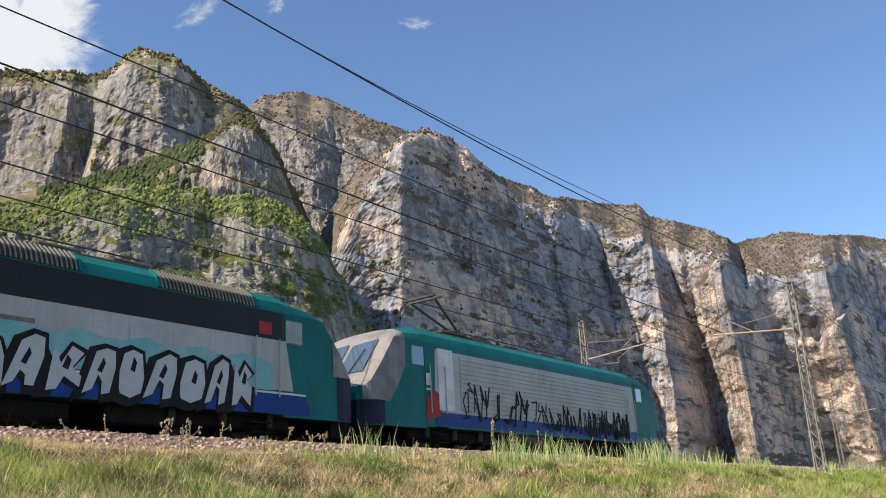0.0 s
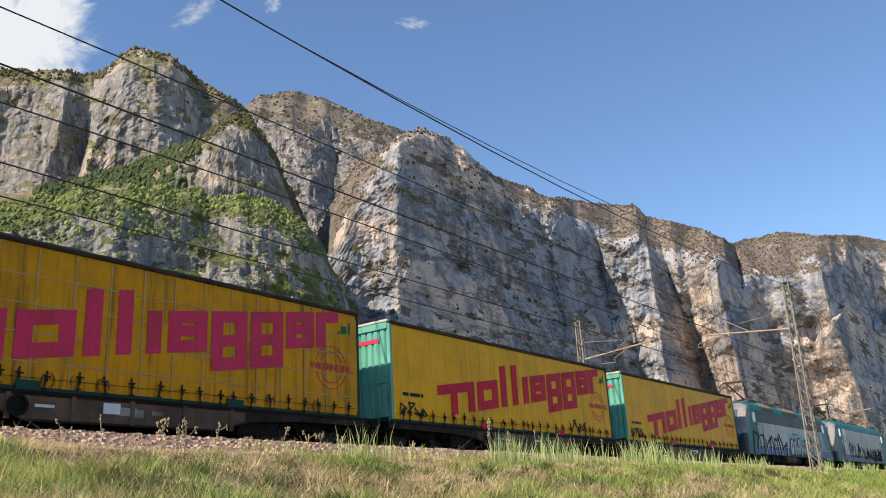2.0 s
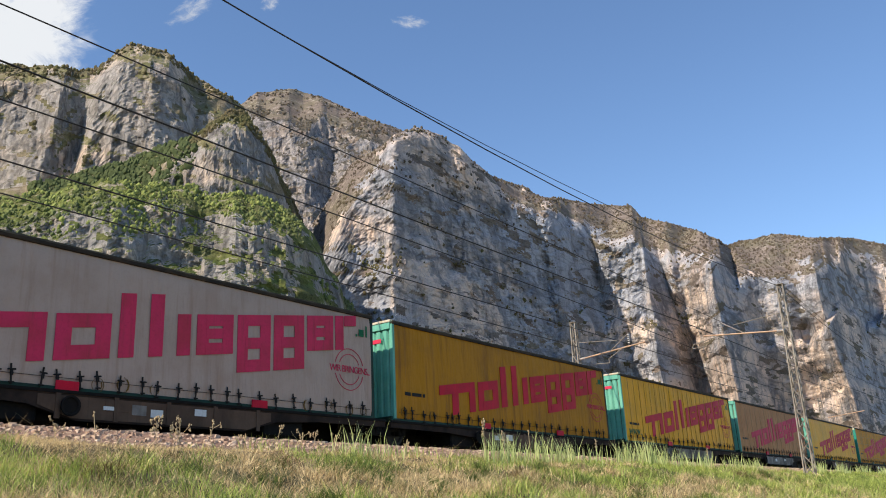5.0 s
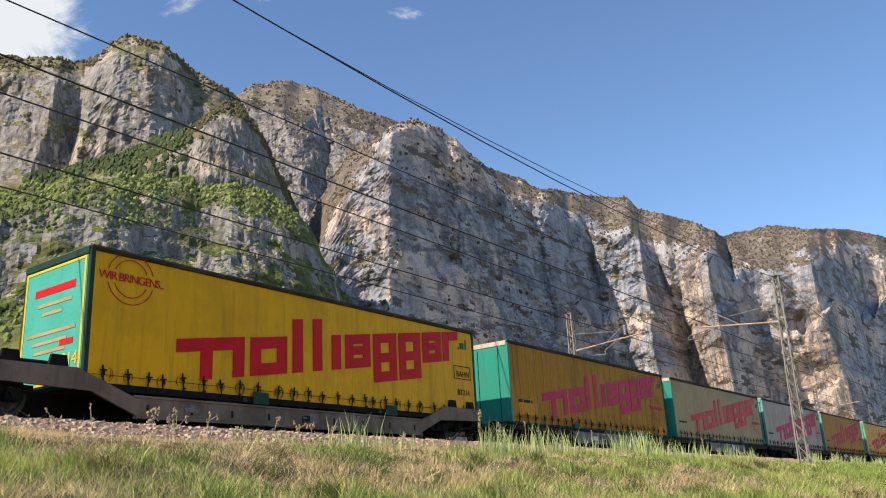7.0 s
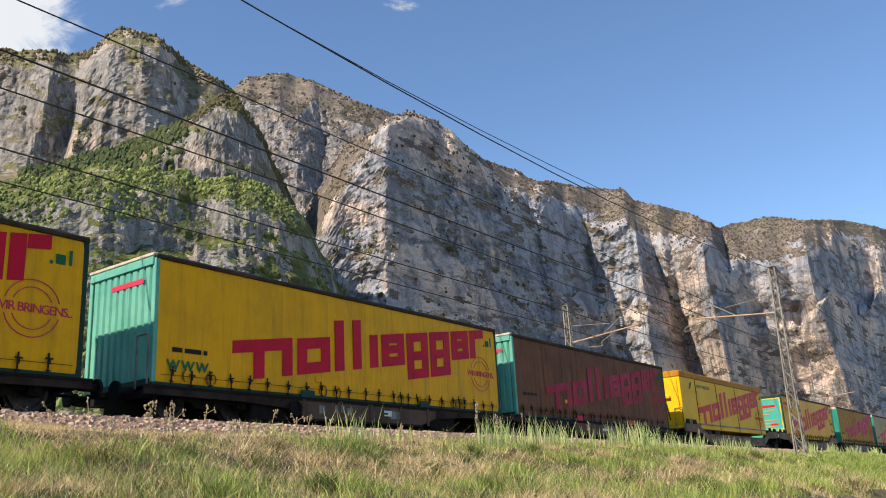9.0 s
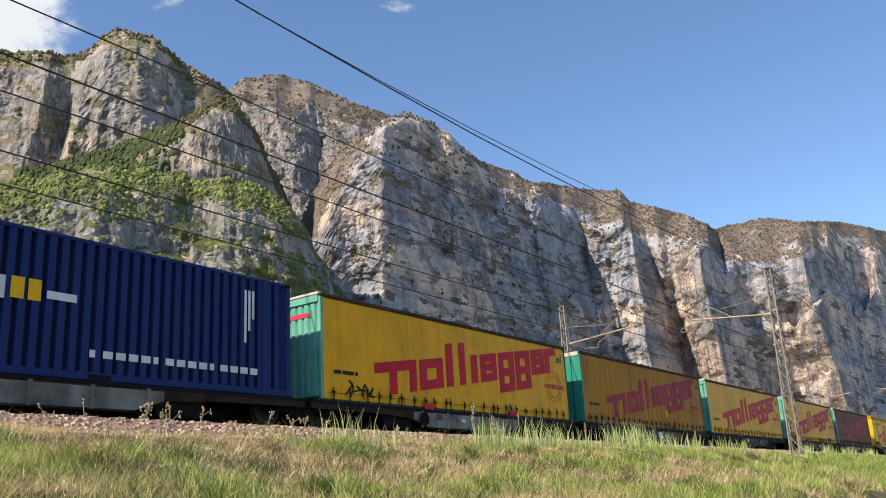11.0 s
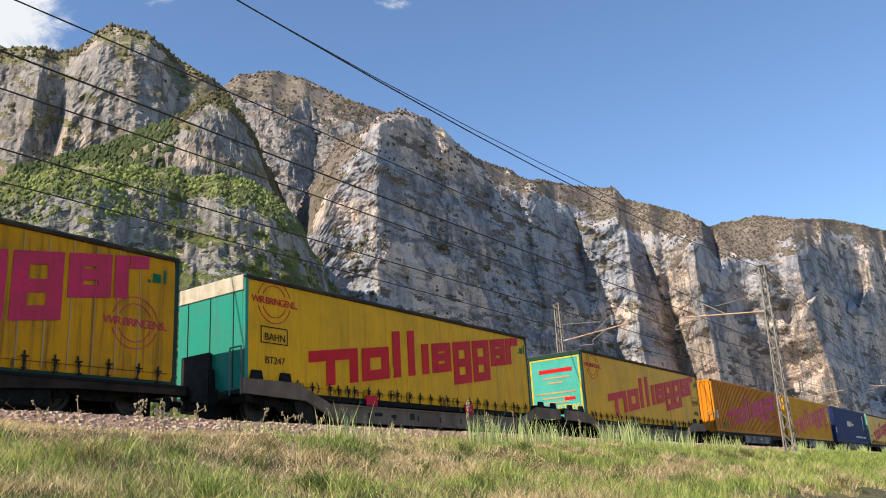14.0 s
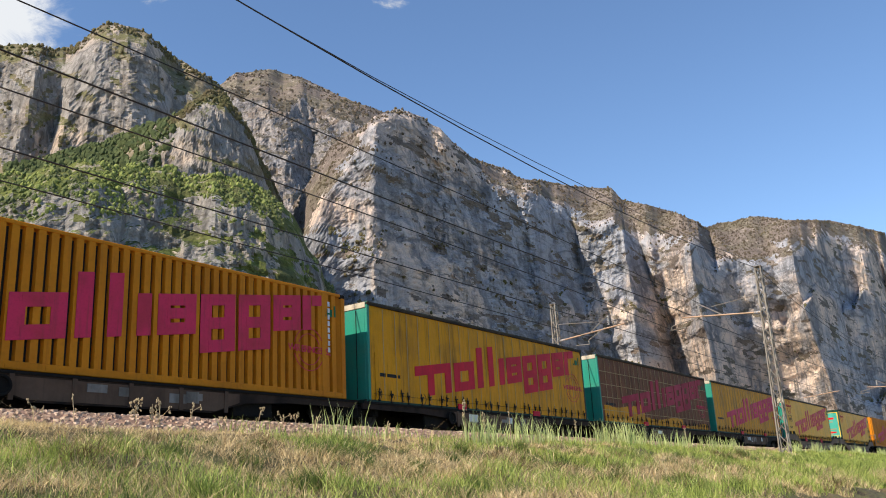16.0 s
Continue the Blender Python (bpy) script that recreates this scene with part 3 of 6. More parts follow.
def rail(y):
    t = thing("rail", "rusty steel rail with a bright worn head", "rail", "rails of the double track", at=(0, y, RAIL))
    bm = bmesh.new()
    prof = ((-0.075, -0.17), (0.075, -0.17), (0.075, -0.158), (0.012, -0.14), (0.012, -0.045), (0.035, -0.035), (0.035, -0.006), (-0.035, -0.006), (-0.035, -0.035), (-0.012, -0.045), (-0.012, -0.14), (-0.075, -0.158))
    a = [bm.verts.new((-80, p, q)) for p, q in prof]
    c2 = [bm.verts.new((420, p, q)) for p, q in prof]
    for i in range(len(prof)):
        j = (i + 1) % len(prof)
        bm.faces.new((a[i], a[j], c2[j], c2[i]))
    part("web", bm, steel_m, t)
    part("head", box(bmesh.new(), -80, 420, -0.033, 0.033, -0.006, 0.0), shine_m, t, "bright worn rail head")


for centre in (TRACK, FAR_TRACK):
    for side in (-0.7525, 0.7525):
        rail(centre + side)
sleeper_mesh = mesh_of(box(bmesh.new(), -0.13, 0.13, -1.2, 1.2, -0.2, 0.0, 0.02), "sleeper", concrete_m)
for centre in (TRACK, FAR_TRACK):
    for i in range(120):
        s = new("sleeper", sleeper_mesh)
        s.location = (-6 + 0.6 * i, centre, RAIL - 0.155)
        tagged(s, "weathered concrete sleeper bedded in crushed stone", "sleeper", "sleepers under the rails")


# ---- masts and overhead wires ----
galv = plain("mast_steel", (0.27, 0.24, 0.20), (0.18, 0.15, 0.115), 1.5, 0.7, 0.3, bump=0.2, streak=0.4, streak_col=(0.10, 0.06, 0.035))
rust_tube = plain("arm_tube", (0.42, 0.27, 0.17), (0.30, 0.20, 0.13), 2, 0.6, 0.2, bump=0.1)
wire_m = plain("wire_dark", (0.03, 0.028, 0.026), (0.05, 0.04, 0.035), 3, 0.6, 0.4, bump=0)
insulator_m = plain("insulator_glaze", (0.45, 0.44, 0.42), (0.35, 0.30, 0.26), 6, 0.25, bump=0)
footing_m = plain("footing_concrete", (0.36, 0.34, 0.31), (0.26, 0.23, 0.2), 3, 0.9, bump=0.4)


def insulator(parent, p, q):
    p, q = Vector(p), Vector(q)
    bm = bmesh.new()
    bar(bm, p, q, 0.022)
    for k in range(5):
        c = p.lerp(q, (k + 0.5) / 5)
        d = (q - p).normalized() * 0.025
        bar(bm, c - d, c + d, 0.075, 10)
    part("insulator", bm, insulator_m, parent, "pale glazed insulator")


def mast(x, y, z0, height, d, reach, arm, tip, hook, label, group="masts of the overhead line"):
    """A tapered lattice mast. d: the side to which its arm reaches (+1: away from the near side)."""
    t = thing("lattice_mast", label, "mast", group, at=(x, y, z0))
    part("footing", box(bmesh.new(), -0.48, 0.48, -0.48, 0.48, -0.5, 0.1, 0.03), footing_m, t)
    foot, head = 0.235, 0.14
    wide = lambda z: foot + (head - foot) * z / height
    for sx in (-1, 1):
        for sy in (-1, 1):
            part("leg", bar(bmesh.new(), (sx * foot, sy * foot, 0.0), (sx * head, sy * head, height), 0.042, 4), galv, t)
    n = 18
    for k in range(n):
        a, c = height * k / n, height * (k + 1) / n
        wa, wc = wide(a), wide(c)
        s = 1 if k % 2 else -1
        for p, q in (((-s * wa, -wa, a), (s * wc, -wc, c)), ((-s * wa, wa, a), (s * wc, wc, c)), ((-wa, -s * wa, a), (-wc, s * wc, c)), ((wa, s * wa, a), (wc, -s * wc, c))):
            part("brace", bar(bmesh.new(), p, q, 0.028, 4), galv, t)
    part("cap_plate", box(bmesh.new(), -0.2, 0.2, -0.2, 0.2, height, height + 0.03), galv, t)
    part("arm", bar(bmesh.new(), (0, d * 0.1, arm), (0, d * reach, tip), 0.045, 8), rust_tube, t, "rusty tubular cantilever arm")
    bm = bar(bmesh.new(), (0, d * reach * 0.5, arm + (tip - arm) * 0.5), (0, d * reach * 0.78, tip + 0.62), 0.028, 6)
    part("strut", bm, galv, t)
    insulator(t, (0, d * reach * 0.78, tip + 0.05), (0, d * reach * 0.78, tip + 0.62))
    bm = bmesh.new()
    bar(bm, (0, d * reach * 0.72, tip - 0.05), (0, d * (reach + hook[0] - 0.1), tip + hook[1] + 0.22), 0.028, 6)
    bar(bm, (0, d * (reach + hook[0] - 0.1), tip + hook[1] + 0.22), (0, d * (reach + hook[0]), tip + hook[1]), 0.028, 6)
    bar(bm, (0, d * (reach + hook[0]), tip + hook[1]), (0, d * (reach + hook[0] - 0.9), tip + hook[1] + 0.05), 0.022, 6)
    part("steady_arm", bm, galv, t)
    bm = bar(bmesh.new(), (0, d * 0.1, arm + 1.0), (0, d * reach * 0.62, arm + 0.75), 0.02, 6)
    part("tie_rod", bm, galv, t)
    insulator(t, (0, d * 0.12, arm), (0, d * 0.55, arm + (tip - arm) * 0.1))
    return t


for x in (-10.0, 46.35, 102.0, 158.0):
    m2 = mast(x, 11.6, 2.72, 10.0, 1, 4.5, 7.50, 7.90, (0.75, -0.62), "weathered steel lattice mast standing in the grass of the bank")
    m2.rotation_euler = (0, radians(2.4), 0)
for x in (-12.0, 44.3, 100.5, 157.0):
    mast(x, 22.9, 3.42, 8.75, -1, 4.3, 6.55, 6.95, (-2.2, -0.85), "weathered steel lattice mast beyond the far track")


def tube(pts, radius, sides=5):
    """One unbroken round wire through the points."""
    bm = bmesh.new()
    rings = []
    for k, p in enumerate(pts):
        d = (Vector(pts[min(k + 1, len(pts) - 1)]) - Vector(pts[max(k - 1, 0)])).normalized()
        side = d.cross(Vector((0, 0, 1))).normalized() if abs(d.z) < 0.9 else Vector((1, 0, 0))
        up = side.cross(d)
        rings.append([bm.verts.new(Vector(p) + radius * (math.cos(2 * math.pi * i / sides) * side + math.sin(2 * math.pi * i / sides) * up)) for i in range(sides)])
    for p, q in zip(rings, rings[1:]):
        for i in range(sides):
            bm.faces.new((p[i], p[(i + 1) % sides], q[(i + 1) % sides], q[i]))
    bm.faces.new(rings[0][::-1])
    bm.faces.new(rings[-1])
    return bm


def wire(y, mid, at_mast, radius, label, climb=0.0, start=-66.0):
    """A wire along the line, hung in spans between the masts."""
    pts = []
    for k in range(9 * 14 + 1):
        x = start + k * 56.2 / 14
        s = ((x - 46.2) / 56.2) % 1.0
        pts.append((x, y, mid + (at_mast - mid) * (2 * s - 1) ** 2 + climb * min(max(x - 12.0, 0.0), 14.0)))
    return lump("overhead_wire", tube(pts, radius), wire_m, label, "wire", "overhead wires")


wire(15.1, 11.55, 11.30, 0.017, "dark sagging messenger wire over the near track")
wire(16.4, 11.05, 11.15, 0.024, "dark feeder wire strung along the masts")
wire(16.85, 10.52, 10.05, 0.019, "dark contact wire over the near track")
wire(20.9, 10.92, 11.0, 0.024, "dark messenger wire over the far track")
wire(20.9, 10.03, 9.95, 0.020, "dark contact wire over the far track")
wire(11.6, 11.2, 12.6, 0.017, "thick dark cable carried by the near masts")
wire(11.62, 11.215, 12.6, 0.011, "thin dark cable beside the thick one", 0.022)
for x, y0, za, zb in ((7.9, 16.4, 11.06, 10.44), (24.0, 16.4, 11.055, 10.50)):
    bm = tube([(x - 0.35 * math.sin(math.pi * k / 8), y0 + 0.45 * k / 8, za + (zb - za) * k / 8) for k in range(9)], 0.008)
    lump("dropper", bm, wire_m, "thin curved dropper hanging between two wires", "wire", "droppers of the overhead line")

# clouds: thin glowing sheets of vapour at the limit of sight
def cloud_material(name, lo, hi, strength):
    m, nt, b = shader(name)
    nt.nodes.remove(b)
    tc = nt.nodes.new("ShaderNodeTexCoord")
    n1 = grain(nt, tc.outputs["Object"], 2.4, 9, 0.66, 0.5)
    ln = nt.nodes.new("ShaderNodeVectorMath")
    ln.operation = "LENGTH"
    nt.links.new(tc.outputs["Object"], ln.inputs[0])
    thick = math_node(nt, "SUBTRACT", n1, math_node(nt, "MULTIPLY", math_node(nt, "POWER", ln.outputs["Value"], 2.0), 0.62))
    em, tr, mx = nt.nodes.new("ShaderNodeEmission"), nt.nodes.new("ShaderNodeBsdfTransparent"), nt.nodes.new("ShaderNodeMixShader")
    em.inputs["Color"].default_value, em.inputs["Strength"].default_value = (0.93, 0.96, 1.0, 1), strength
    nt.links.new(ramp(nt, thick, lo, hi), mx.inputs[0])
    nt.links.new(tr.outputs[0], mx.inputs[1])
    nt.links.new(em.outputs[0], mx.inputs[2])
    nt.links.new(mx.outputs[0], nt.nodes["Material Output"].inputs["Surface"])
    return m


thick_cloud = cloud_material("cloud", 0.12, 0.42, 0.72)
thin_cloud = cloud_material("cloud_wisp", 0.25, 0.85, 0.62)


def cloud(heading, up, width, height, tilt, cloud_m):
    h, e = radians(heading), radians(up)
    way = Vector((math.sin(h) * math.cos(e), math.cos(h) * math.cos(e), math.sin(e)))
    bm = bmesh.new()
    bmesh.ops.create_grid(bm, x_segments=12, y_segments=8, size=1.0)
    for v2 in bm.verts:
        v2.co.z = 0.12 * math.sin(3 * v2.co.x) * math.cos(2 * v2.co.y)
    ob = lump("cloud_backdrop", bm, cloud_m, "white fair-weather cloud in a blue sky", "cloud", kind="structure")
    ob.matrix_basis = look(EYE + way * 4600, EYE, tilt) @ Matrix.Diagonal((width, height, 60, 1))
    ob.visible_shadow = False


cloud(24.05, 29.50, 578, 456, -30, thick_cloud)
cloud(52.48, 32.44, 146, 60, 8, thin_cloud)
cloud(36.16, 32.66, 213, 91, -35, thin_cloud)
cloud(41.83, 33.56, 85, 76, -40, thin_cloud)
cloud(27.22, 32.04, 91, 67, 0, thin_cloud)


# ---- the train: poses are along the track from the rear of each vehicle; z is above the rails ----
# seconds and metres run; 25 metres a second throughout
RUN = [(0.5 * i, 25.1 * (0.5 * i - 12.5) + (0.06 if i >= 25 else -0.92)) for i in range(33)]
SIDE = -1.25
movers = []


def tarp(name, base, dirt, amount, old=0.0, seed=0.0):
    """Curtain tarpaulin: coloured plastic sheet with rain streaks, soot and faded patches."""
    m, nt, b = shader(name)
    v = coords(nt, shift=seed)
    streak = grain(nt, coords(nt, (3.2, 1, 0.22), shift=seed), 1.5, 7, 0.65, 0.2)
    cloud, fine = grain(nt, v, 0.9, 5, 0.6), grain(nt, v, 22, 4, 0.7)
    col = mix(nt, math_node(nt, "MULTIPLY", ramp(nt, cloud, 0.4, 0.7), 0.5 + 0.4 * old), base, tuple(0.55 * p + 0.45 * q for p, q in zip(base, dirt)))
    col = mix(nt, math_node(nt, "MULTIPLY", ramp(nt, streak, 0.48, 0.72), amount), col, dirt)
    col = mix(nt, math_node(nt, "MULTIPLY", ramp(nt, fine, 0.5, 0.78), 0.3 * amount), col, tuple(c * 0.5 for c in dirt))
    nt.links.new(col, b.inputs["Base Color"])
    b.inputs["Roughness"].default_value = 0.5 + 0.2 * old
    b.inputs["Specular IOR Level"].default_value = 0.12
    wrinkle = grain(nt, coords(nt, (2.6, 1, 0.5), shift=seed + 2), 2.4, 3, 0.5, 0.4)
    relief(nt, b, math_node(nt, "ADD", wrinkle, math_node(nt, "MULTIPLY", fine, 0.1)), 0.5, 0.06)
    return m


YELLOW, SOOT = (0.82, 0.385, 0.003), (0.10, 0.055, 0.018)
curtain_mats = {
    "yellow": tarp("tarp_yellow", YELLOW, (0.25, 0.14, 0.02), 0.35, 0.1, 1.0),
    "streaked": tarp("tarp_streaked", (0.66, 0.28, 0.004), SOOT, 0.75, 0.5, 2.0),
    "ochre": tarp("tarp_ochre", (0.47, 0.20, 0.008), (0.17, 0.07, 0.02), 0.7, 0.7, 3.0),
    "brown": tarp("tarp_brown", (0.195, 0.076, 0.036), (0.04, 0.019, 0.01), 0.6, 0.9, 4.0),
    "pink": tarp("tarp_pink", (0.50, 0.235, 0.09), (0.28, 0.10, 0.04), 0.6, 0.7, 5.0),
    "pale": tarp("tarp_pale", (0.46, 0.34, 0.27), (0.30, 0.18, 0.12), 0.45, 0.5, 6.0),
    "beige": tarp("tarp_beige", (0.44, 0.31, 0.15), (0.25, 0.14, 0.05), 0.5, 0.6, 7.0),
    "box": plain("trailer_yellow", (0.84, 0.46, 0.006), (0.74, 0.39, 0.008), 0.8, 0.55, bump=0.03, streak=0.12, streak_col=(0.35, 0.2, 0.02)),
    "steel": plain("container_yellow", (0.62, 0.215, 0.008), (0.50, 0.165, 0.01), 0.7, 0.65, bump=0.1, streak=0.3, streak_col=(0.2, 0.07, 0.015)),
    "steel_clean": plain("container_clean", (0.80, 0.355, 0.006), (0.70, 0.29, 0.008), 0.7, 0.62, bump=0.08, streak=0.18, streak_col=(0.25, 0.1, 0.015)),
    "blue": plain("container_blue", (0.012, 0.026, 0.12), (0.018, 0.034, 0.11), 0.8, 0.6, bump=0.08, streak=0.25, streak_col=(0.012, 0.014, 0.04)),
}
crimson = plain("print_crimson", (0.58, 0.006, 0.03), (0.46, 0.01, 0.03), 2.0, 0.55, bump=0.05, streak=0.3, streak_col=(0.14, 0.02, 0.02))
red = plain("print_red", (0.64, 0.006, 0.01), (0.54, 0.008, 0.01), 2.0, 0.5, bump=0.05, streak=0.15)
rose = plain("print_faded_rose", (0.64, 0.035, 0.10), (0.48, 0.04, 0.07), 1.3, 0.6, bump=0.05, streak=0.45, streak_col=(0.18, 0.05, 0.035))
maroon = plain("print_maroon", (0.40, 0.02, 0.055), (0.28, 0.02, 0.035), 1.3, 0.6, bump=0.05, streak=0.5, streak_col=(0.07, 0.015, 0.012))
print_green = plain("print_green", (0.012, 0.15, 0.06), None, 3, 0.55, bump=0.05)
teal = plain("end_wall_teal", (0.02, 0.25, 0.175), (0.045, 0.22, 0.16), 1.0, 0.5, bump=0.1, streak=0.35, streak_col=(0.03, 0.10, 0.075))
pale_teal = plain("end_wall_pale_teal", (0.16, 0.43, 0.33), (0.10, 0.34, 0.25), 1.1, 0.55, bump=0.1, streak=0.5, streak_col=(0.06, 0.14, 0.10))
poster_teal = plain("rear_door_green", (0.07, 0.37, 0.29), (0.05, 0.32, 0.24), 1.0, 0.45, bump=0.03, streak=0.1)
dark_green = plain("frame_dark_green", (0.012, 0.05, 0.034), (0.018, 0.032, 0.022), 2, 0.55, bump=0.1, streak=0.3)
black = plain("rubber_black", (0.014, 0.013, 0.012), (0.03, 0.025, 0.02), 4, 0.7, bump=0.2)
roof_m = plain("roof_tarp", (0.05, 0.045, 0.035), (0.12, 0.10, 0.07), 1.5, 0.8, bump=0.3)
cream = plain("roof_cap_cream", (0.55, 0.48, 0.36), (0.40, 0.33, 0.22), 2, 0.7, bump=0.2, streak=0.3)
white = plain("paint_white", (0.72, 0.71, 0.68), (0.58, 0.56, 0.52), 2, 0.5, bump=0.05, streak=0.15)
ink = plain("print_black", (0.016, 0.015, 0.014), None, 4, 0.6, bump=0)
rail_dark = plain("roof_rail_dark", (0.03, 0.022, 0.016), (0.075, 0.05, 0.03), 1.6, 0.75, bump=0.3)
wagon_grey = plain("wagon_grey", (0.30, 0.265, 0.23), (0.10, 0.085, 0.07), 1.2, 0.75, bump=0.3, streak=0.5, streak_col=(0.07, 0.05, 0.035))
pocket_brown = plain("pocket_wagon_brown", (0.24, 0.165, 0.115), (0.14, 0.092, 0.062), 1.2, 0.8, bump=0.3, streak=0.45, streak_col=(0.06, 0.04, 0.028))
wagon_brown = plain("wagon_brown", (0.15, 0.09, 0.058), (0.08, 0.05, 0.034), 1.2, 0.8, bump=0.3, streak=0.45, streak_col=(0.045, 0.03, 0.02))
sill_m = plain("sill_dark", (0.045, 0.028, 0.02), (0.02, 0.014, 0.011), 2, 0.85, bump=0.3, streak=0.4)
grime = plain("running_gear_grime", (0.009, 0.008, 0.007), (0.018, 0.014, 0.011), 5, 0.85, bump=0.4)
wheel_m = plain("wheel_steel", (0.05, 0.038, 0.028), (0.03, 0.023, 0.018), 5, 0.7, 0.3, bump=0.2)


def text(word, size, material, parent, x, y, z, name="lettering", spread=1.0):
    cu = bpy.data.curves.new(name, "FONT")
    cu.body, cu.size, cu.extrude, cu.space_character = word, size, 0.003, spread
    tmp = bpy.data.objects.new(name, cu)
    scene.collection.objects.link(tmp)
    me = bpy.data.meshes.new_from_object(tmp)
    bpy.data.objects.remove(tmp)
    me.materials.append(material)
    ob = new(name, me)
    ob.parent = parent
    ob.matrix_basis = pose(x, y, z, 90, 0, 0)
    return ob


SLOPE = 0.15


def slanted(bm, x0, x1, z0, z1, y, depth=0.008):
    """A block of the sloping logo: upright ends, top and bottom rising along the train."""
    g = 0.035
    s = [(x, z - 0.06 + SLOPE * (x - 2.2)) for x, z in ((x0 - g, z0 - g), (x1 + g, z0 - g), (x1 + g, z1 + g), (x0 - g, z1 + g))]
    return prism(bm, s, y - depth, y + 0.002)


# the logo as plain blocks: (left, right, bottom, top) of bars, one piece after the other, on a line that rises
LOGO = (
    ((2.2, 4.05, 1.65, 1.88), (2.85, 3.12, 1.0, 1.66), (3.78, 4.05, 1.0, 1.66)),
    ((4.3, 4.57, 1.0, 1.86), (5.15, 5.42, 1.0, 1.86), (4.56, 5.16, 1.64, 1.86), (4.56, 5.16, 1.0, 1.22)),
    ((5.68, 5.97, 1.0, 2.3),),
    ((6.4, 6.67, 1.0, 2.3),),
    ((7.1, 7.38, 1.0, 1.86),),
    ((7.62, 7.88, 1.0, 1.86), (8.34, 8.58, 1.0, 1.86), (7.87, 8.35, 1.66, 1.86), (7.87, 8.35, 1.0, 1.2), (7.87, 8.35, 1.36, 1.53)),
    ((8.78, 9.03, 0.55, 1.86), (9.48, 9.74, 0.55, 1.86), (9.02, 9.49, 1.66, 1.86), (9.02, 9.49, 1.1, 1.3), (9.02, 9.49, 0.55, 0.77)),
    ((9.92, 10.17, 0.55, 1.86), (10.62, 10.88, 0.55, 1.86), (10.16, 10.63, 1.66, 1.86), (10.16, 10.63, 1.1, 1.3), (10.16, 10.63, 0.55, 0.77)),
    ((11.06, 11.32, 1.0, 1.86), (11.7, 11.95, 1.0, 1.86), (11.31, 11.71, 1.66, 1.86), (11.31, 11.71, 1.0, 1.2), (11.31, 11.71, 1.36, 1.53)),
    ((12.1, 12.35, 1.0, 1.86),),
    ((12.45, 12.85, 1.64, 1.86),),
)


def logo(parent, material, y, www=False, at_mark=True, low=0.0, www_at=0.35):
    for piece in LOGO:
        bm = bmesh.new()
        for k, (x0, x1, z0, z1) in enumerate(piece):
            slanted(bm, x0, x1, z0 + low, z1 + low, y, 0.008 + 0.0012 * k)
        part("logo_block", bm, material, parent)
    if at_mark:
        bm = bmesh.new()
        box(bm, 12.88, 12.94, y - 0.006, y + 0.002, 2.86, 2.93)
        box(bm, 13.0, 13.2, y - 0.006, y + 0.002, 2.88, 3.08, 0.0)
        box(bm, 13.28, 13.34, y - 0.006, y + 0.002, 2.89, 3.2)
        part("logo_block", bm, print_green, parent, "small green mark at the end of the logo")
    if www:
        text("www.", 0.5, print_green, parent, www_at, y - 0.004, 1.02, spread=1.12)


def stamp(parent, y, x, z, material):
    """A round stamp with a slogan across it."""
    for r in (0.55, 0.4):
        gap = math.asin(0.15 / r)
        for turn in (0.0, math.pi):
            arc = [turn + gap + (math.pi - 2 * gap) * i / 14 for i in range(15)]
            ring = [(x + r * math.cos(a), z + r * math.sin(a)) for a in arc] + [(x + (r + 0.018) * math.cos(a), z + (r + 0.018) * math.sin(a)) for a in arc[::-1]]
            part("stamp_ring", prism(bmesh.new(), ring, y - 0.006, y + 0.002), material, parent)
    text("WIR BRINGENS...", 0.255, material, parent, x - 0.76, y - 0.004, z - 0.085, "slogan", 0.82)


buckle_mesh = None
stain_meshes = []
stain_m = plain("grease", (0.12, 0.07, 0.018), (0.22, 0.12, 0.02), 9, 0.6, bump=0.1)


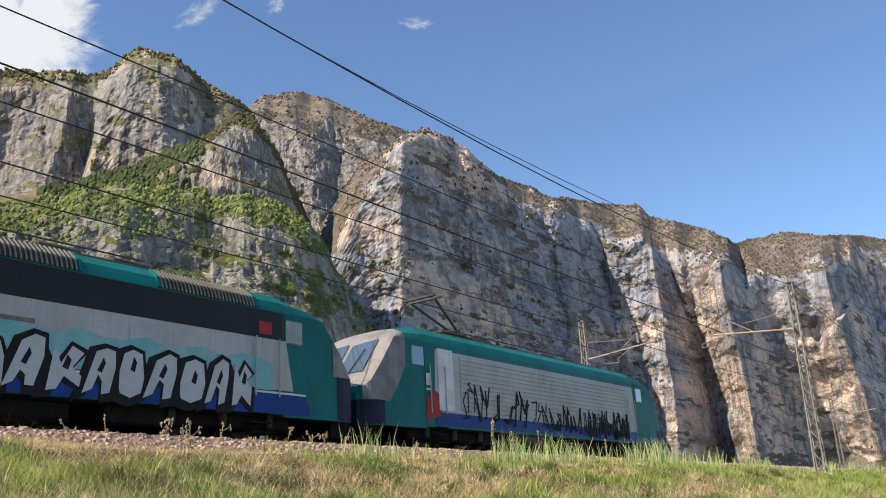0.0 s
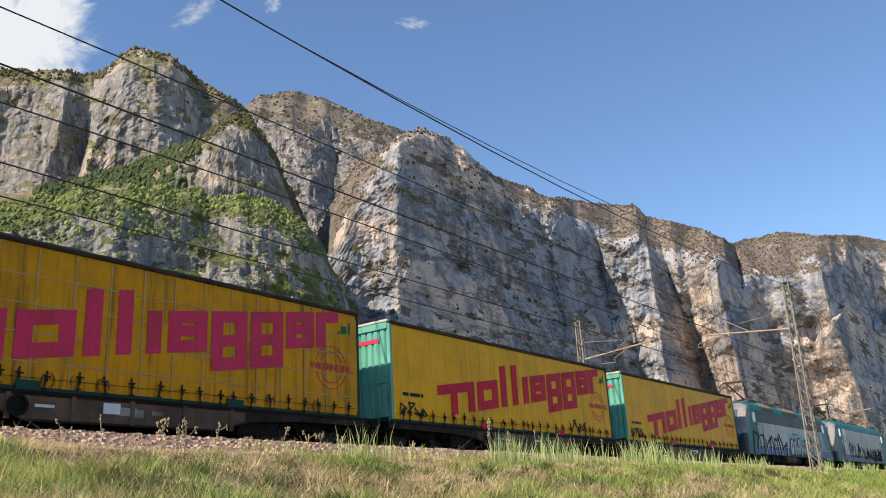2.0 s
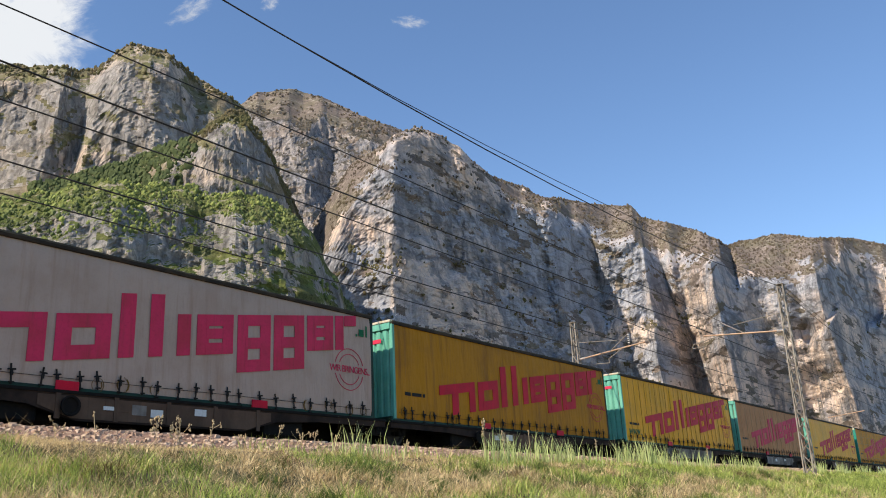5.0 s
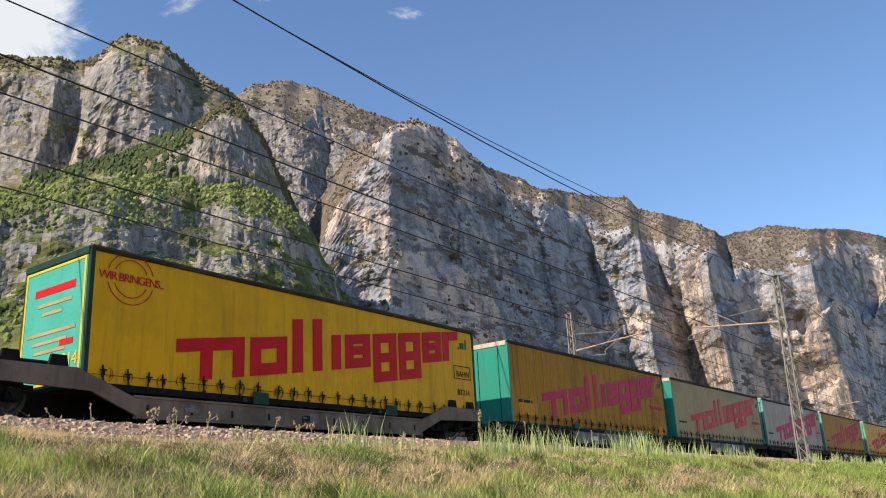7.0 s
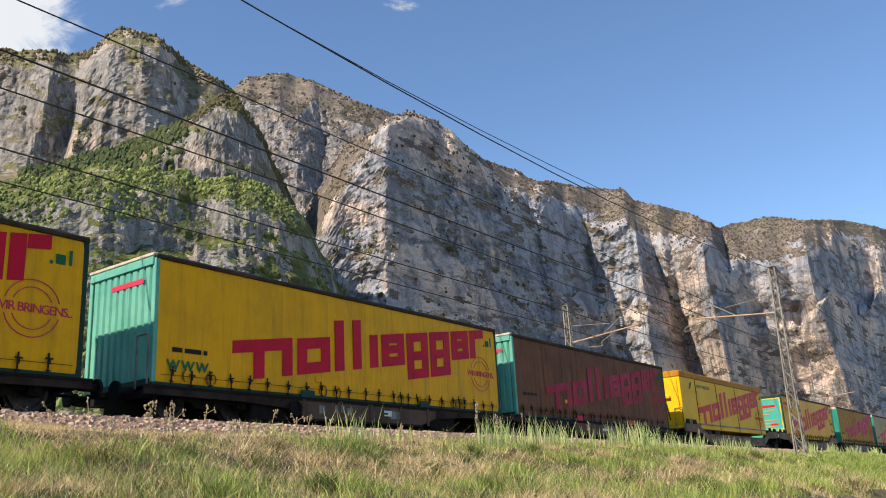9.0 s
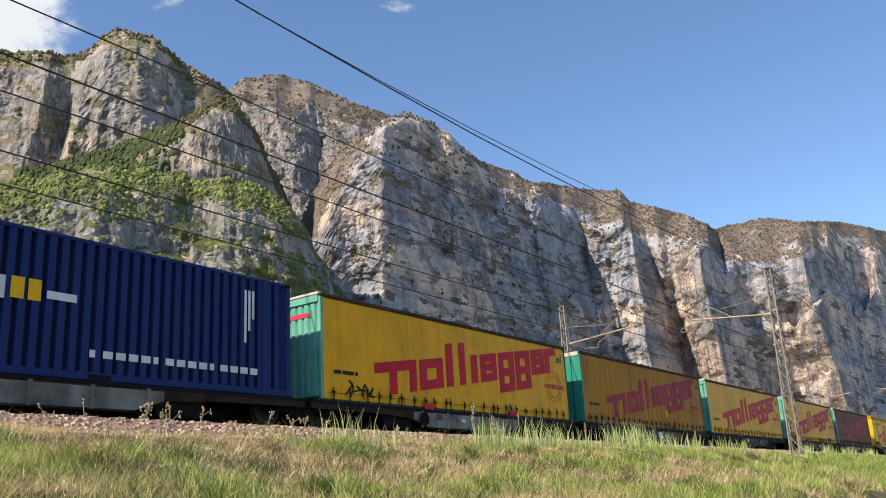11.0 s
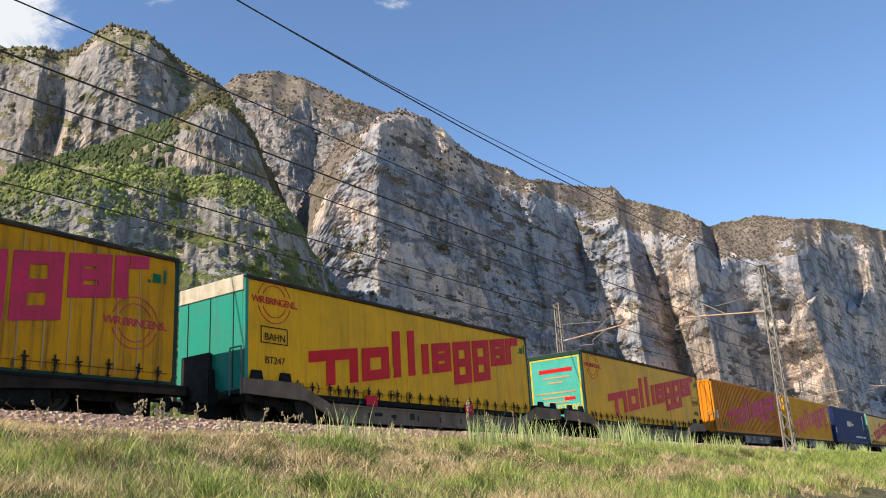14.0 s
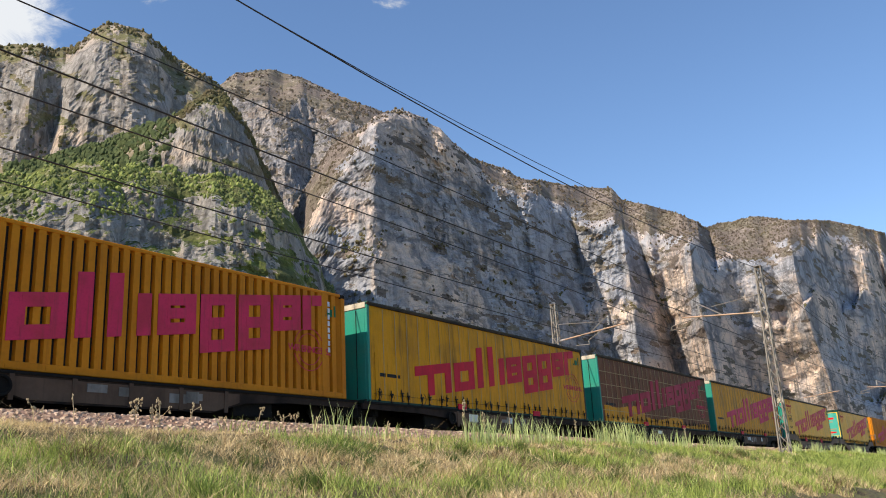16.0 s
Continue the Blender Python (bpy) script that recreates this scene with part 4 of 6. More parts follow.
def buckles(parent, y, x0, x1, z, step, seed, dirty=0.55):
    """Tension straps with their buckles along the lower edge of a curtain."""
    global buckle_mesh
    if buckle_mesh is None:
        bm = bmesh.new()
        box(bm, -0.017, 0.017, -0.012, 0.0, -0.14, 0.24)
        box(bm, -0.03, 0.03, -0.04, -0.012, 0.02, 0.12, 0.008)
        bar(bm, (-0.075, -0.03, 0.13), (0.075, -0.03, 0.13), 0.016)
        bar(bm, (-0.05, -0.02, -0.1), (0.05, -0.02, -0.1), 0.014)
        buckle_mesh = mesh_of(bm, "buckle", black)
    if not stain_meshes:
        sr = random.Random(8)
        for k in range(4):
            bm = bmesh.new()
            for side in (-1, 1):
                for j in range(sr.randint(1, 3)):
                    r, w2, top = sr.uniform(0.09, 0.2), sr.uniform(0.012, 0.035), sr.uniform(0.9, 1.5)
                    arc = [-top + 2 * top * i / 6 for i in range(7)]
                    out = [(side * r * math.cos(a), 0.07 + r * math.sin(a)) for a in arc]
                    back = [(side * (r - w2 * math.cos(a)) * math.cos(a), 0.07 + (r - 0.3 * w2) * math.sin(a)) for a in arc[::-1]]
                    prism(bm, out + back, -0.002 - 0.0004 * j, 0.004)
            stain_meshes.append(mesh_of(bm, "grease_stain", stain_m))
    rs = random.Random(seed)
    x = x0
    while x < x1:
        if rs.random() < dirty:
            part("grease_stain", rs.choice(stain_meshes), None, parent, at=(x + rs.uniform(-0.05, 0.08), y - 0.001, z + rs.uniform(-0.06, 0.04)))
        o = part("buckle", buckle_mesh, None, parent, at=(x + rs.uniform(-0.05, 0.05), y - 0.006, z + rs.uniform(-0.03, 0.05)))
        o.rotation_euler = (0, radians(rs.uniform(-9, 9)), 0)
        x += step * rs.choice((1, 1, 1, 1, 0.6, 1.25))
    part("curtain_cord", box(bmesh.new(), x0 - 0.25, x1 + 0.1, y - 0.01, y, z + 0.078, z + 0.086), black, parent)


def curtain_side(parent, material, length, z0, z1, seed, folds):
    """The near curtain: a sheet that bellies slightly between its posts, with folds under the roof rail."""
    nx, nz = 150, 16
    gx, gz = np.meshgrid(np.linspace(0.09, length - 0.09, nx), np.linspace(0, 1, nz), indexing="ij")
    y = SIDE - 0.006 - 0.012 * np.sin(gx / length * math.pi * 11 + seed) ** 2 * np.sin(gz * math.pi)
    y = y - folds * 0.022 * (fbm(gx * 3.4 + seed, gz * 1.2, 3) - 0.5) * (0.35 + gz)
    y = np.where((gz == 0) | (gz == 1), SIDE + 0.02, y)
    pts = np.stack([gx, y, z0 + (z1 - z0) * gz], -1).reshape(-1, 3)
    ob = sheet("curtain", pts, grid_faces(nx, nz), material)
    ob.parent = parent
    return ob


def end_wall(parent, x, kind, z0, z1, facing, code="BT214"):
    """The end of a swap body: ribbed steel, flat panel, or a trailer's doors with a poster."""
    d = facing
    if kind == "rib":
        bm = bmesh.new()
        pts, n = [], 9
        for i in range(n):
            c = -1.1 + 2.2 * (i + 0.5) / n
            pts += [(c - 0.12, 0.0), (c - 0.07, 0.05), (c + 0.07, 0.05), (c + 0.12, 0.0)]
        lo = [bm.verts.new((x + d * (q - 0.02), p, z0 + 0.1)) for p, q in pts]
        hi = [bm.verts.new((x + d * (q - 0.02), p, z1 - 0.26)) for p, q in pts]
        for i in range(len(pts) - 1):
            bm.faces.new((lo[i], lo[i + 1], hi[i + 1], hi[i]))
        part("end_panel", bm, pale_teal, parent, "pale green ribbed end panel")
        part("end_beam", box(bmesh.new(), x - 0.07, x + 0.07, -1.2, 1.2, z1 - 0.26, z1 - 0.06, 0.015), pale_teal, parent)
        part("roof_cap", box(bmesh.new(), x - 0.085, x + 0.085, -1.24, 1.24, z1 - 0.06, z1 + 0.02, 0.015), cream, parent, "weathered cream roof edge")
        part("end_beam", box(bmesh.new(), x - 0.07, x + 0.07, -1.2, 1.2, z0 - 0.02, z0 + 0.12, 0.015), dark_green, parent)
        bm = box(bmesh.new(), min(x + d * 0.036, x + d * 0.04), max(x + d * 0.036, x + d * 0.04), -0.85, 0.35, z1 - 0.62, z1 - 0.50)
        part("print_bar", bm, rose, parent)
    else:
        mat_ = poster_teal if kind == "doors" else teal
        part("end_panel", box(bmesh.new(), x - 0.04, x + 0.04, -1.18, 1.18, z0 + 0.06, z1 - 0.2, 0.012), mat_, parent, "green end panel")
        part("end_beam", box(bmesh.new(), x - 0.06, x + 0.06, -1.22, 1.22, z1 - 0.2, z1 - 0.03, 0.015), cream if kind == "flat" else dark_green, parent)
        part("end_beam", box(bmesh.new(), x - 0.07, x + 0.07, -1.2, 1.2, z0 - 0.05, z0 + 0.06, 0.015), dark_green, parent)
        f0 = x + d * 0.044
        if kind == "flat":
            for yy in (-0.86, 0.0, 0.86):
                part("lock_rod", bar(bmesh.new(), (f0, yy, z0 + 0.1), (f0, yy, z1 - 0.25), 0.016), dark_green, parent)
        else:
            def slab(name, y0, y1, a, c, m):
                part(name, box(bmesh.new(), min(f0, f0 + d * 0.006), max(f0, f0 + d * 0.006), y0, y1, a, c), m, parent)
            h = z1 - z0
            slab("print_border", -1.16, 1.16, z1 - 0.27, z1 - 0.22, curtain_mats["box"])
            slab("print_border", -1.16, -1.1, z0 + 0.1, z1 - 0.27, curtain_mats["box"])
            slab("print_border", 1.1, 1.16, z0 + 0.1, z1 - 0.27, curtain_mats["box"])
            slab("print_border", -1.1, 1.1, z0 + 0.1, z0 + 0.16, curtain_mats["box"])
            slab("print_bar", -0.8, 0.75, z1 - 0.82, z1 - 0.66, red)
            for k, (a, c) in enumerate(((-0.7, 0.6), (-0.35, 0.4), (-0.9, 0.95), (-0.6, 0.7), (-0.55, 0.6))):
                zz = z1 - 1.0 - 0.2 * k - (0.22 if k > 1 else 0)
                slab("print_bar", a, c, zz - 0.07, zz, curtain_mats["beige"])
            slab("print_bar", -0.85, -0.35, z0 + 0.88, z0 + 1.0, red)
            w = text(code, 0.40, curtain_mats["box"], parent, 0, 0, 0)
            w.matrix_basis = pose(f0 + d * 0.006, 0.0, z0 + 0.42, 90, 0, -90)


ZB, ZT = 0.69, 3.57


def swap_body(u, cloth, printed, end="rib", www=False, lines=0, slogan=True, folds=1.0, frame_m=None, label="", category="swap body", length=13.7, tags=0, clean=(), grid=0, code="BT214"):
    t = thing("swap_body", label, category, "load units of the train", at=(u, TRACK, RAIL))
    movers.append((t, u))
    frame_m = frame_m or (grime if category == "trailer" else dark_green)
    part("core", box(bmesh.new(), 0.05, length - 0.05, SIDE + 0.035, 1.21, ZB + 0.03, ZT - 0.05), roof_m, t)
    curtain_side(t, curtain_mats[cloth], length, ZB + 0.02, ZT - 0.1, u, folds)
    part("curtain", box(bmesh.new(), 0.09, length - 0.09, 1.22, 1.25, ZB + 0.02, ZT - 0.1), curtain_mats[cloth], t)
    part("roof", box(bmesh.new(), 0.0, length, -1.2, 1.2, ZT - 0.05, ZT, 0.02), roof_m, t, "dark sagging roof tarpaulin")
    for y0, y1 in ((SIDE - 0.035, SIDE + 0.05), (1.2, 1.285)):
        part("roof_rail", box(bmesh.new(), 0, length, y0, y1, ZT - 0.115, ZT - 0.03, 0.012), rail_dark, t)
        hem = np.linspace(0.02, length - 0.02, 60)
        sag = ZT - 0.012 + 0.03 * (fbm(hem * 2.3 + u, hem * 0 + y0, 3) - 0.5)
        part("roof_hem", prism(bmesh.new(), [(0.02, ZT - 0.045), (length - 0.02, ZT - 0.045)] + list(zip(hem[::-1].tolist(), sag[::-1].tolist())), y0 - 0.004, y1), roof_m, t)
        part("bottom_rail", box(bmesh.new(), 0, length, y0 + 0.012, y1 - 0.012, ZB - 0.1, ZB + 0.05, 0.01), frame_m, t)
    for x in (0.0, length - 0.11):
        for y0 in (SIDE - 0.02, 1.14):
            part("corner_post", box(bmesh.new(), x, x + 0.11, y0, y0 + 0.13, ZB, ZT - 0.02, 0.012), dark_green if x > 1 or end == "doors" else (pale_teal if end == "rib" else teal), t)
    end_wall(t, 0.03, end, ZB, ZT, -1, code)
    end_wall(t, length - 0.03, "flat", ZB, ZT, 1)
    face = SIDE - 0.024
    logo(t, printed, face, www)
    if slogan:
        stamp(t, face, 12.6, 1.92, rose if printed is not red else crimson)
    buckles(t, face, 0.45, length - 0.3, ZB + 0.13, 0.53, int(u * 7) % 997, 0.9 if category == "trailer" else 0.3)
    rs = random.Random(int(u * 13) + 5)
    for i in range(lines):
        x = 0.7 + i * (length - 1.2) / lines
        part("curtain_seam", box(bmesh.new(), x - 0.012, x + 0.012, face - 0.004, face + 0.004, ZB + 0.1, ZT - 0.16), curtain_mats["beige" if cloth != "yellow" else "ochre"], t)
    for x0, x1, z0, z1 in clean:
        n = max(6, int((x1 - x0) / 0.16))
        up = [(x1 - (x1 - x0) * k / n, z1 + rs.uniform(-0.025, 0.025) + 0.05 * math.sin(7.0 * k / n) - 0.12 * k / n) for k in range(n + 1)]
        part("washed_patch", prism(bmesh.new(), [(x0, z0), (x1, z0)] + up, SIDE - 0.022, SIDE - 0.01), curtain_mats["streaked"], t, "cleaner yellow area of the curtain")
    for k in range(grid):
        z = ZB + 0.5 + k * 0.55
        part("curtain_strap", box(bmesh.new(), 0.15, length - 0.15, face - 0.003, face + 0.004, z, z + 0.022), curtain_mats["beige"], t)
    bm = bmesh.new()
    x = 0.5
    for w in (0.26, 0.44, 0.1):
        box(bm, x, x + w, face - 0.004, face + 0.004, 1.42, 1.52)
        x += w + 0.07
    if slogan:
        part("code_bar", bm, ink, t, "unreadable black code along the lower edge")
    else:
        bm.free()
    plate_m = rs.choice((crimson, dark_green, crimson))
    for x in (4.35, 9.2):
        part("lifting_plate", box(bmesh.new(), x, x + 0.48, face - 0.05, face - 0.01, ZB - 0.13, ZB + 0.16, 0.012), plate_m, t, "hinged steel plate over a lifting point")
        part("rail_bracket", box(bmesh.new(), x - 0.3, x - 0.18, face - 0.03, face - 0.01, ZB - 0.1, ZB + 0.02, 0.008), dark_green, t)
    if rs.random() < 0.6:
        x, z = rs.uniform(2, 11), rs.uniform(1.0, 1.7)
        part("patch", box(bmesh.new(), x, x + rs.uniform(0.1, 0.3), face - 0.006, face + 0.004, z, z + rs.uniform(0.1, 0.35)), curtain_mats["yellow"], t)
    for i in range(tags):
        scrawl(t, rs.uniform(0.3, 1.0) + 9.6 * i * 0.95, 0.86, 1.3, 0.45, face, rs.randint(0, 999), 4)
    return t


def scrawl(parent, x, z, width, height, y, seed, n):
    """A sprayed tag: a run of short black strokes that cannot be read."""
    rs = random.Random(seed)
    bm = bmesh.new()
    for i in range(n):
        cx = x + width * i / n
        px, pz = cx, z + height * rs.uniform(0.0, 0.3)
        for k in range(4):
            qx, qz = cx + width / n * rs.uniform(-0.1, 1.1), z + height * rs.uniform(0, 1)
            d = Vector((qx - px, qz - pz))
            if d.length > 0.05:
                o = Vector((-d.y, d.x)).normalized() * 0.022
                prism(bm, [(px + o.x, pz + o.y), (px - o.x, pz - o.y), (qx - o.x, qz - o.y), (qx + o.x, qz + o.y)], y - 0.004 - 0.0006 * (4 * i + k), y + 0.002)
            px, pz = qx, qz
    part("sprayed_tag", bm, ink, parent, "black sprayed scrawl")


def corrugated(parent, material, x0, x1, y, z0, z1, pitch, deep, along="x", name="side_panel"):
    """A trapezoid-ribbed steel wall along x (at y) or across y (at x = y)."""
    bm = bmesh.new()
    pts, c = [], x0
    while c < x1 - pitch * 0.5:
        pts += [(c, 0.0), (c + pitch * 0.56, 0.0), (c + pitch * 0.63, 1.0), (c + pitch * 0.93, 1.0)]
        c += pitch
    pts.append((x1, 0.0))
    make = (lambda p, q, z: (p, y + deep * q, z)) if along == "x" else (lambda p, q, z: (y + deep * q, p, z))
    lo = [bm.verts.new(make(p, q, z0)) for p, q in pts]
    hi = [bm.verts.new(make(p, q, z1)) for p, q in pts]
    for i in range(len(pts) - 1):
        bm.faces.new((lo[i], lo[i + 1], hi[i + 1], hi[i]))
    return part(name, bm, material, parent)


def container(u, cloth, printed, label, www=True, blue=False):
    """A 45-foot corrugated steel container."""
    L = 13.716
    m = curtain_mats[cloth]
    t = thing("container", label, "container", "load units of the train", at=(u, TRACK, RAIL))
    movers.append((t, u))
    part("core", box(bmesh.new(), 0.1, L - 0.1, -1.14, 1.14, ZB + 0.1, ZT - 0.12), black, t)
    corrugated(t, m, 0.14, L - 0.14, SIDE + 0.012, ZB + 0.16, ZT - 0.07, 0.272, 0.10)
    corrugated(t, m, 0.14, L - 0.14, 1.238, ZB + 0.16, ZT - 0.07, 0.272, -0.10)
    corrugated(t, m, -1.12, 1.12, 0.02, ZB + 0.16, ZT - 0.1, 0.27, 0.05, "y", "end_panel")
    corrugated(t, m, -1.12, 1.12, L - 0.02, ZB + 0.16, ZT - 0.1, 0.27, -0.05, "y", "end_panel")
    part("roof", box(bmesh.new(), 0.05, L - 0.05, -1.2, 1.2, ZT - 0.05, ZT - 0.02), m, t)
    for y0 in (SIDE, 1.17):
        part("top_rail", box(bmesh.new(), 0.1, L - 0.1, y0, y0 + 0.08, ZT - 0.08, ZT, 0.01), m, t)
        part("bottom_rail", box(bmesh.new(), 0.1, L - 0.1, y0 - 0.004, y0 + 0.08, ZB, ZB + 0.16, 0.012), m, t)
        for x in (0.0, L - 0.16, 0.78, L - 0.94):
            part("corner_post", box(bmesh.new(), x, x + 0.16, y0 - 0.01, y0 + 0.09, ZB, ZT, 0.015), m, t)
        for x in (0.0, L - 0.18):
            for z in (ZB, ZT - 0.12):
                part("corner_casting", box(bmesh.new(), x - 0.006, x + 0.184, y0 - 0.014, y0 + 0.1, z - 0.004, z + 0.124, 0.02), m if z == ZB else grime, t)
    for x in (0.02, L - 0.1):
        part("end_beam", box(bmesh.new(), x, x + 0.08, -1.16, 1.16, ZB, ZB + 0.16), m, t)
        part("end_beam", box(bmesh.new(), x, x + 0.08, -1.16, 1.16, ZT - 0.11, ZT), m, t)
    face = SIDE + 0.004
    part("label_plate", box(bmesh.new(), 0.3, 0.56, face - 0.01, face, 1.42, 1.86), white, t, "white label plate")
    for k in range(3):
        part("code_bar", box(bmesh.new(), 0.34, 0.52, face - 0.013, face - 0.01, 1.5 + 0.1 * k, 1.54 + 0.1 * k), rose, t)
    for x0, x1 in ((4.3, 4.7), (5.1, 5.6), (8.2, 8.7)):
        part("pocket_plate", box(bmesh.new(), x0, x1, SIDE - 0.012, SIDE, ZB + 0.03, ZB + 0.12), grime if blue else m, t)
    if blue:
        bm = bmesh.new()
        for k in range(4):
            box(bm, 5.15 + 0.33 * k, 5.40 + 0.33 * k, face - 0.008, face, 2.08, 2.52)
        part("logo_block", bm, white, t, "white lettering block of the logo")
        bm = bmesh.new()
        for k in range(2):
            box(bm, 6.5 + 0.34 * k, 6.76 + 0.34 * k, face - 0.008, face, 2.12, 2.54)
        part("logo_block", bm, curtain_mats["box"], t, "yellow block of the logo")
        part("logo_block", box(bmesh.new(), 7.22, 7.85, face - 0.008, face, 2.2, 2.36), white, t)
        bm = bmesh.new()
        for k in range(15):
            box(bm, 8.2 + 0.3 * k, 8.2 + 0.3 * k + (0.22 if k % 5 else 0.12), face - 0.008, face, 1.15, 1.3)
        part("code_bar", bm, white, t, "white line of small unreadable print")
        for k in range(3):
            part("code_bar", box(bmesh.new(), 12.2 + 0.12 * k, 12.27 + 0.12 * k, face - 0.008, face, 1.9 + 0.3 * k, 3.2), white, t)
    else:
        logo(t, printed, face, www, True, www_at=1.02)
        stamp(t, face, 12.3, 1.9, rose)
        bm = bmesh.new()
        for k in range(8):
            box(bm, 13.02, 13.1, face - 0.008, face, 1.9 + 0.18 * k, 2.03 + 0.18 * k)
        part("code_bar", bm, white, t)
    return t


def trailer(u, style, label, code=""):
    """A semi-trailer carried in a pocket wagon."""
    if style == "box":
        L, m = 13.45, curtain_mats["box"]
        t = thing("semi_trailer", label, "trailer", "load units of the train", at=(u, TRACK, RAIL))
        movers.append((t, u))
        part("body", box(bmesh.new(), 0, L, SIDE, 1.25, 0.78, 3.3, 0.02), m, t)
        part("roof", box(bmesh.new(), -0.02, L + 0.02, SIDE - 0.02, 1.27, 3.3, 3.62, 0.04), curtain_mats["ochre"], t, "dirty ochre roof edge")
        part("front_panel", box(bmesh.new(), -0.05, -0.005, -1.1, 1.1, 0.95, 3.2, 0.01), m, t)
        for k in range(3):
            part("hose_rack", bar(bmesh.new(), (-0.12, -0.6 + 0.5 * k, 1.2), (-0.12, -0.4 + 0.5 * k, 2.3), 0.03), black, t)
        part("hose_rack", box(bmesh.new(), -0.2, -0.05, -0.7, 0.5, 2.25, 2.4, 0.02), m, t)
        for x in (2.1, 5.2, 8.4, 12.4):
            part("panel_joint", box(bmesh.new(), x - 0.02, x + 0.02, SIDE - 0.02, SIDE, 0.8, 3.28, 0.004), black, t)
            for z in (1.4, 2.0, 2.6):
                part("hinge", box(bmesh.new(), x - 0.05, x + 0.05, SIDE - 0.035, SIDE - 0.02, z, z + 0.1), black, t)
        part("side_strip", box(bmesh.new(), 0.05, L - 0.05, SIDE - 0.008, SIDE, 0.98, 1.06), wagon_grey, t)
        logo(t, red, SIDE - 0.006, True)
        stamp(t, SIDE - 0.006, 12.3, 1.7, red)
        text("GREEN LOGISTICS", 0.24, print_green, t, 2.2, SIDE - 0.01, 2.88)
        leaf = [(1.15 + 0.45 * s, 2.75 + 0.38 * s + 0.13 * math.sin(math.pi * s)) for s in np.linspace(0, 1, 7)] + [(1.15 + 0.45 * s, 2.75 + 0.38 * s - 0.13 * math.sin(math.pi * s)) for s in np.linspace(0.85, 0.15, 5)]
        part("leaf_mark", prism(bmesh.new(), leaf, SIDE - 0.012, SIDE), print_green, t, "green leaf mark")
    else:
        t = swap_body(u, "yellow", red, "doors" if style == "doors" else "flat", slogan=False, folds=0.4, label=label, category="trailer", length=13.8 if u > 100 else 13.55, code=code)
        doors = style == "doors"
        near = (0.0 if u > 100 else -0.25) if doors else -12.1
        t.name = "semi_trailer"
        stamp(t, SIDE - 0.024, 0.95, 2.98, crimson)
        f = SIDE - 0.024
        text("BAHN", 0.26, ink, t, 12.72 + near, f - 0.004, 1.98)
        bm = bmesh.new()
        for a in (1.9, 2.3):
            box(bm, 12.6 + near, 13.5 + near, f - 0.005, f, a, a + 0.025)
        for a in (12.6 + near, 13.48 + near):
            box(bm, a, a + 0.025, f - 0.005, f, 1.9, 2.3)
        part("frame_line", bm, ink, t)
        text(code, 0.25, ink, t, 12.74 + near, f - 0.004, 1.4)
        if not doors:
            part("end_band", box(bmesh.new(), -0.04, 0.02, -1.22, 1.22, ZT - 0.42, ZT - 0.02, 0.015), cream, t, "cream band across the top of the front wall")
            # solid black block on the wall; its colour gives the shade of a cavity
            part("dark_cavity_block", prism(bmesh.new(), [(-0.06, 0.35), (1.6, 0.35), (1.6, 0.6), (-0.06, 1.75), (-0.12, 1.75), (-0.12, 0.35)], -0.1, 0.95), black, t)
            part("air_hose", bar(bmesh.new(), (-0.16, -0.35, 0.45), (-0.1, -0.2, 1.3), 0.07, 8), grime, t)
    for x in (2.2, 3.5, 4.8):
        bm = bmesh.new()
        turned(bm, ((-1.2, 0.0), (-1.2, 0.3), (-1.17, 0.45), (-0.95, 0.47), (-0.92, 0.3), (-0.92, 0.0)), 20, Matrix.Translation((x, 0, 0.5)))
        part("wheel", bm, black, t)
    return t


# ---- wagons ----
def wheelset(parent, x):
    bm = bmesh.new()
    for s in (-1, 1):
        turned(bm, [(s * y, r) for y, r in ((0.68, 0.0), (0.68, 0.45), (0.71, 0.45), (0.715, 0.42), (0.815, 0.41), (0.815, 0.34), (0.78, 0.30), (0.78, 0.12), (0.86, 0.10), (0.86, 0.0))], 20)
        for k in range(3):
            a = 2 * math.pi * k / 3
            box(bm, 0.2 * math.cos(a) - 0.03, 0.2 * math.cos(a) + 0.03, s * 0.8 - 0.012, s * 0.8 + 0.012, 0.2 * math.sin(a) - 0.03, 0.2 * math.sin(a) + 0.03)
    bar(bm, (0, -0.7, 0), (0, 0.7, 0), 0.08, 10)
    o = part("wheelset", bm, wheel_m, parent, "worn steel wheelset", at=(x, 0, 0.42))
    return o


wheel_data, frame_data = [], []


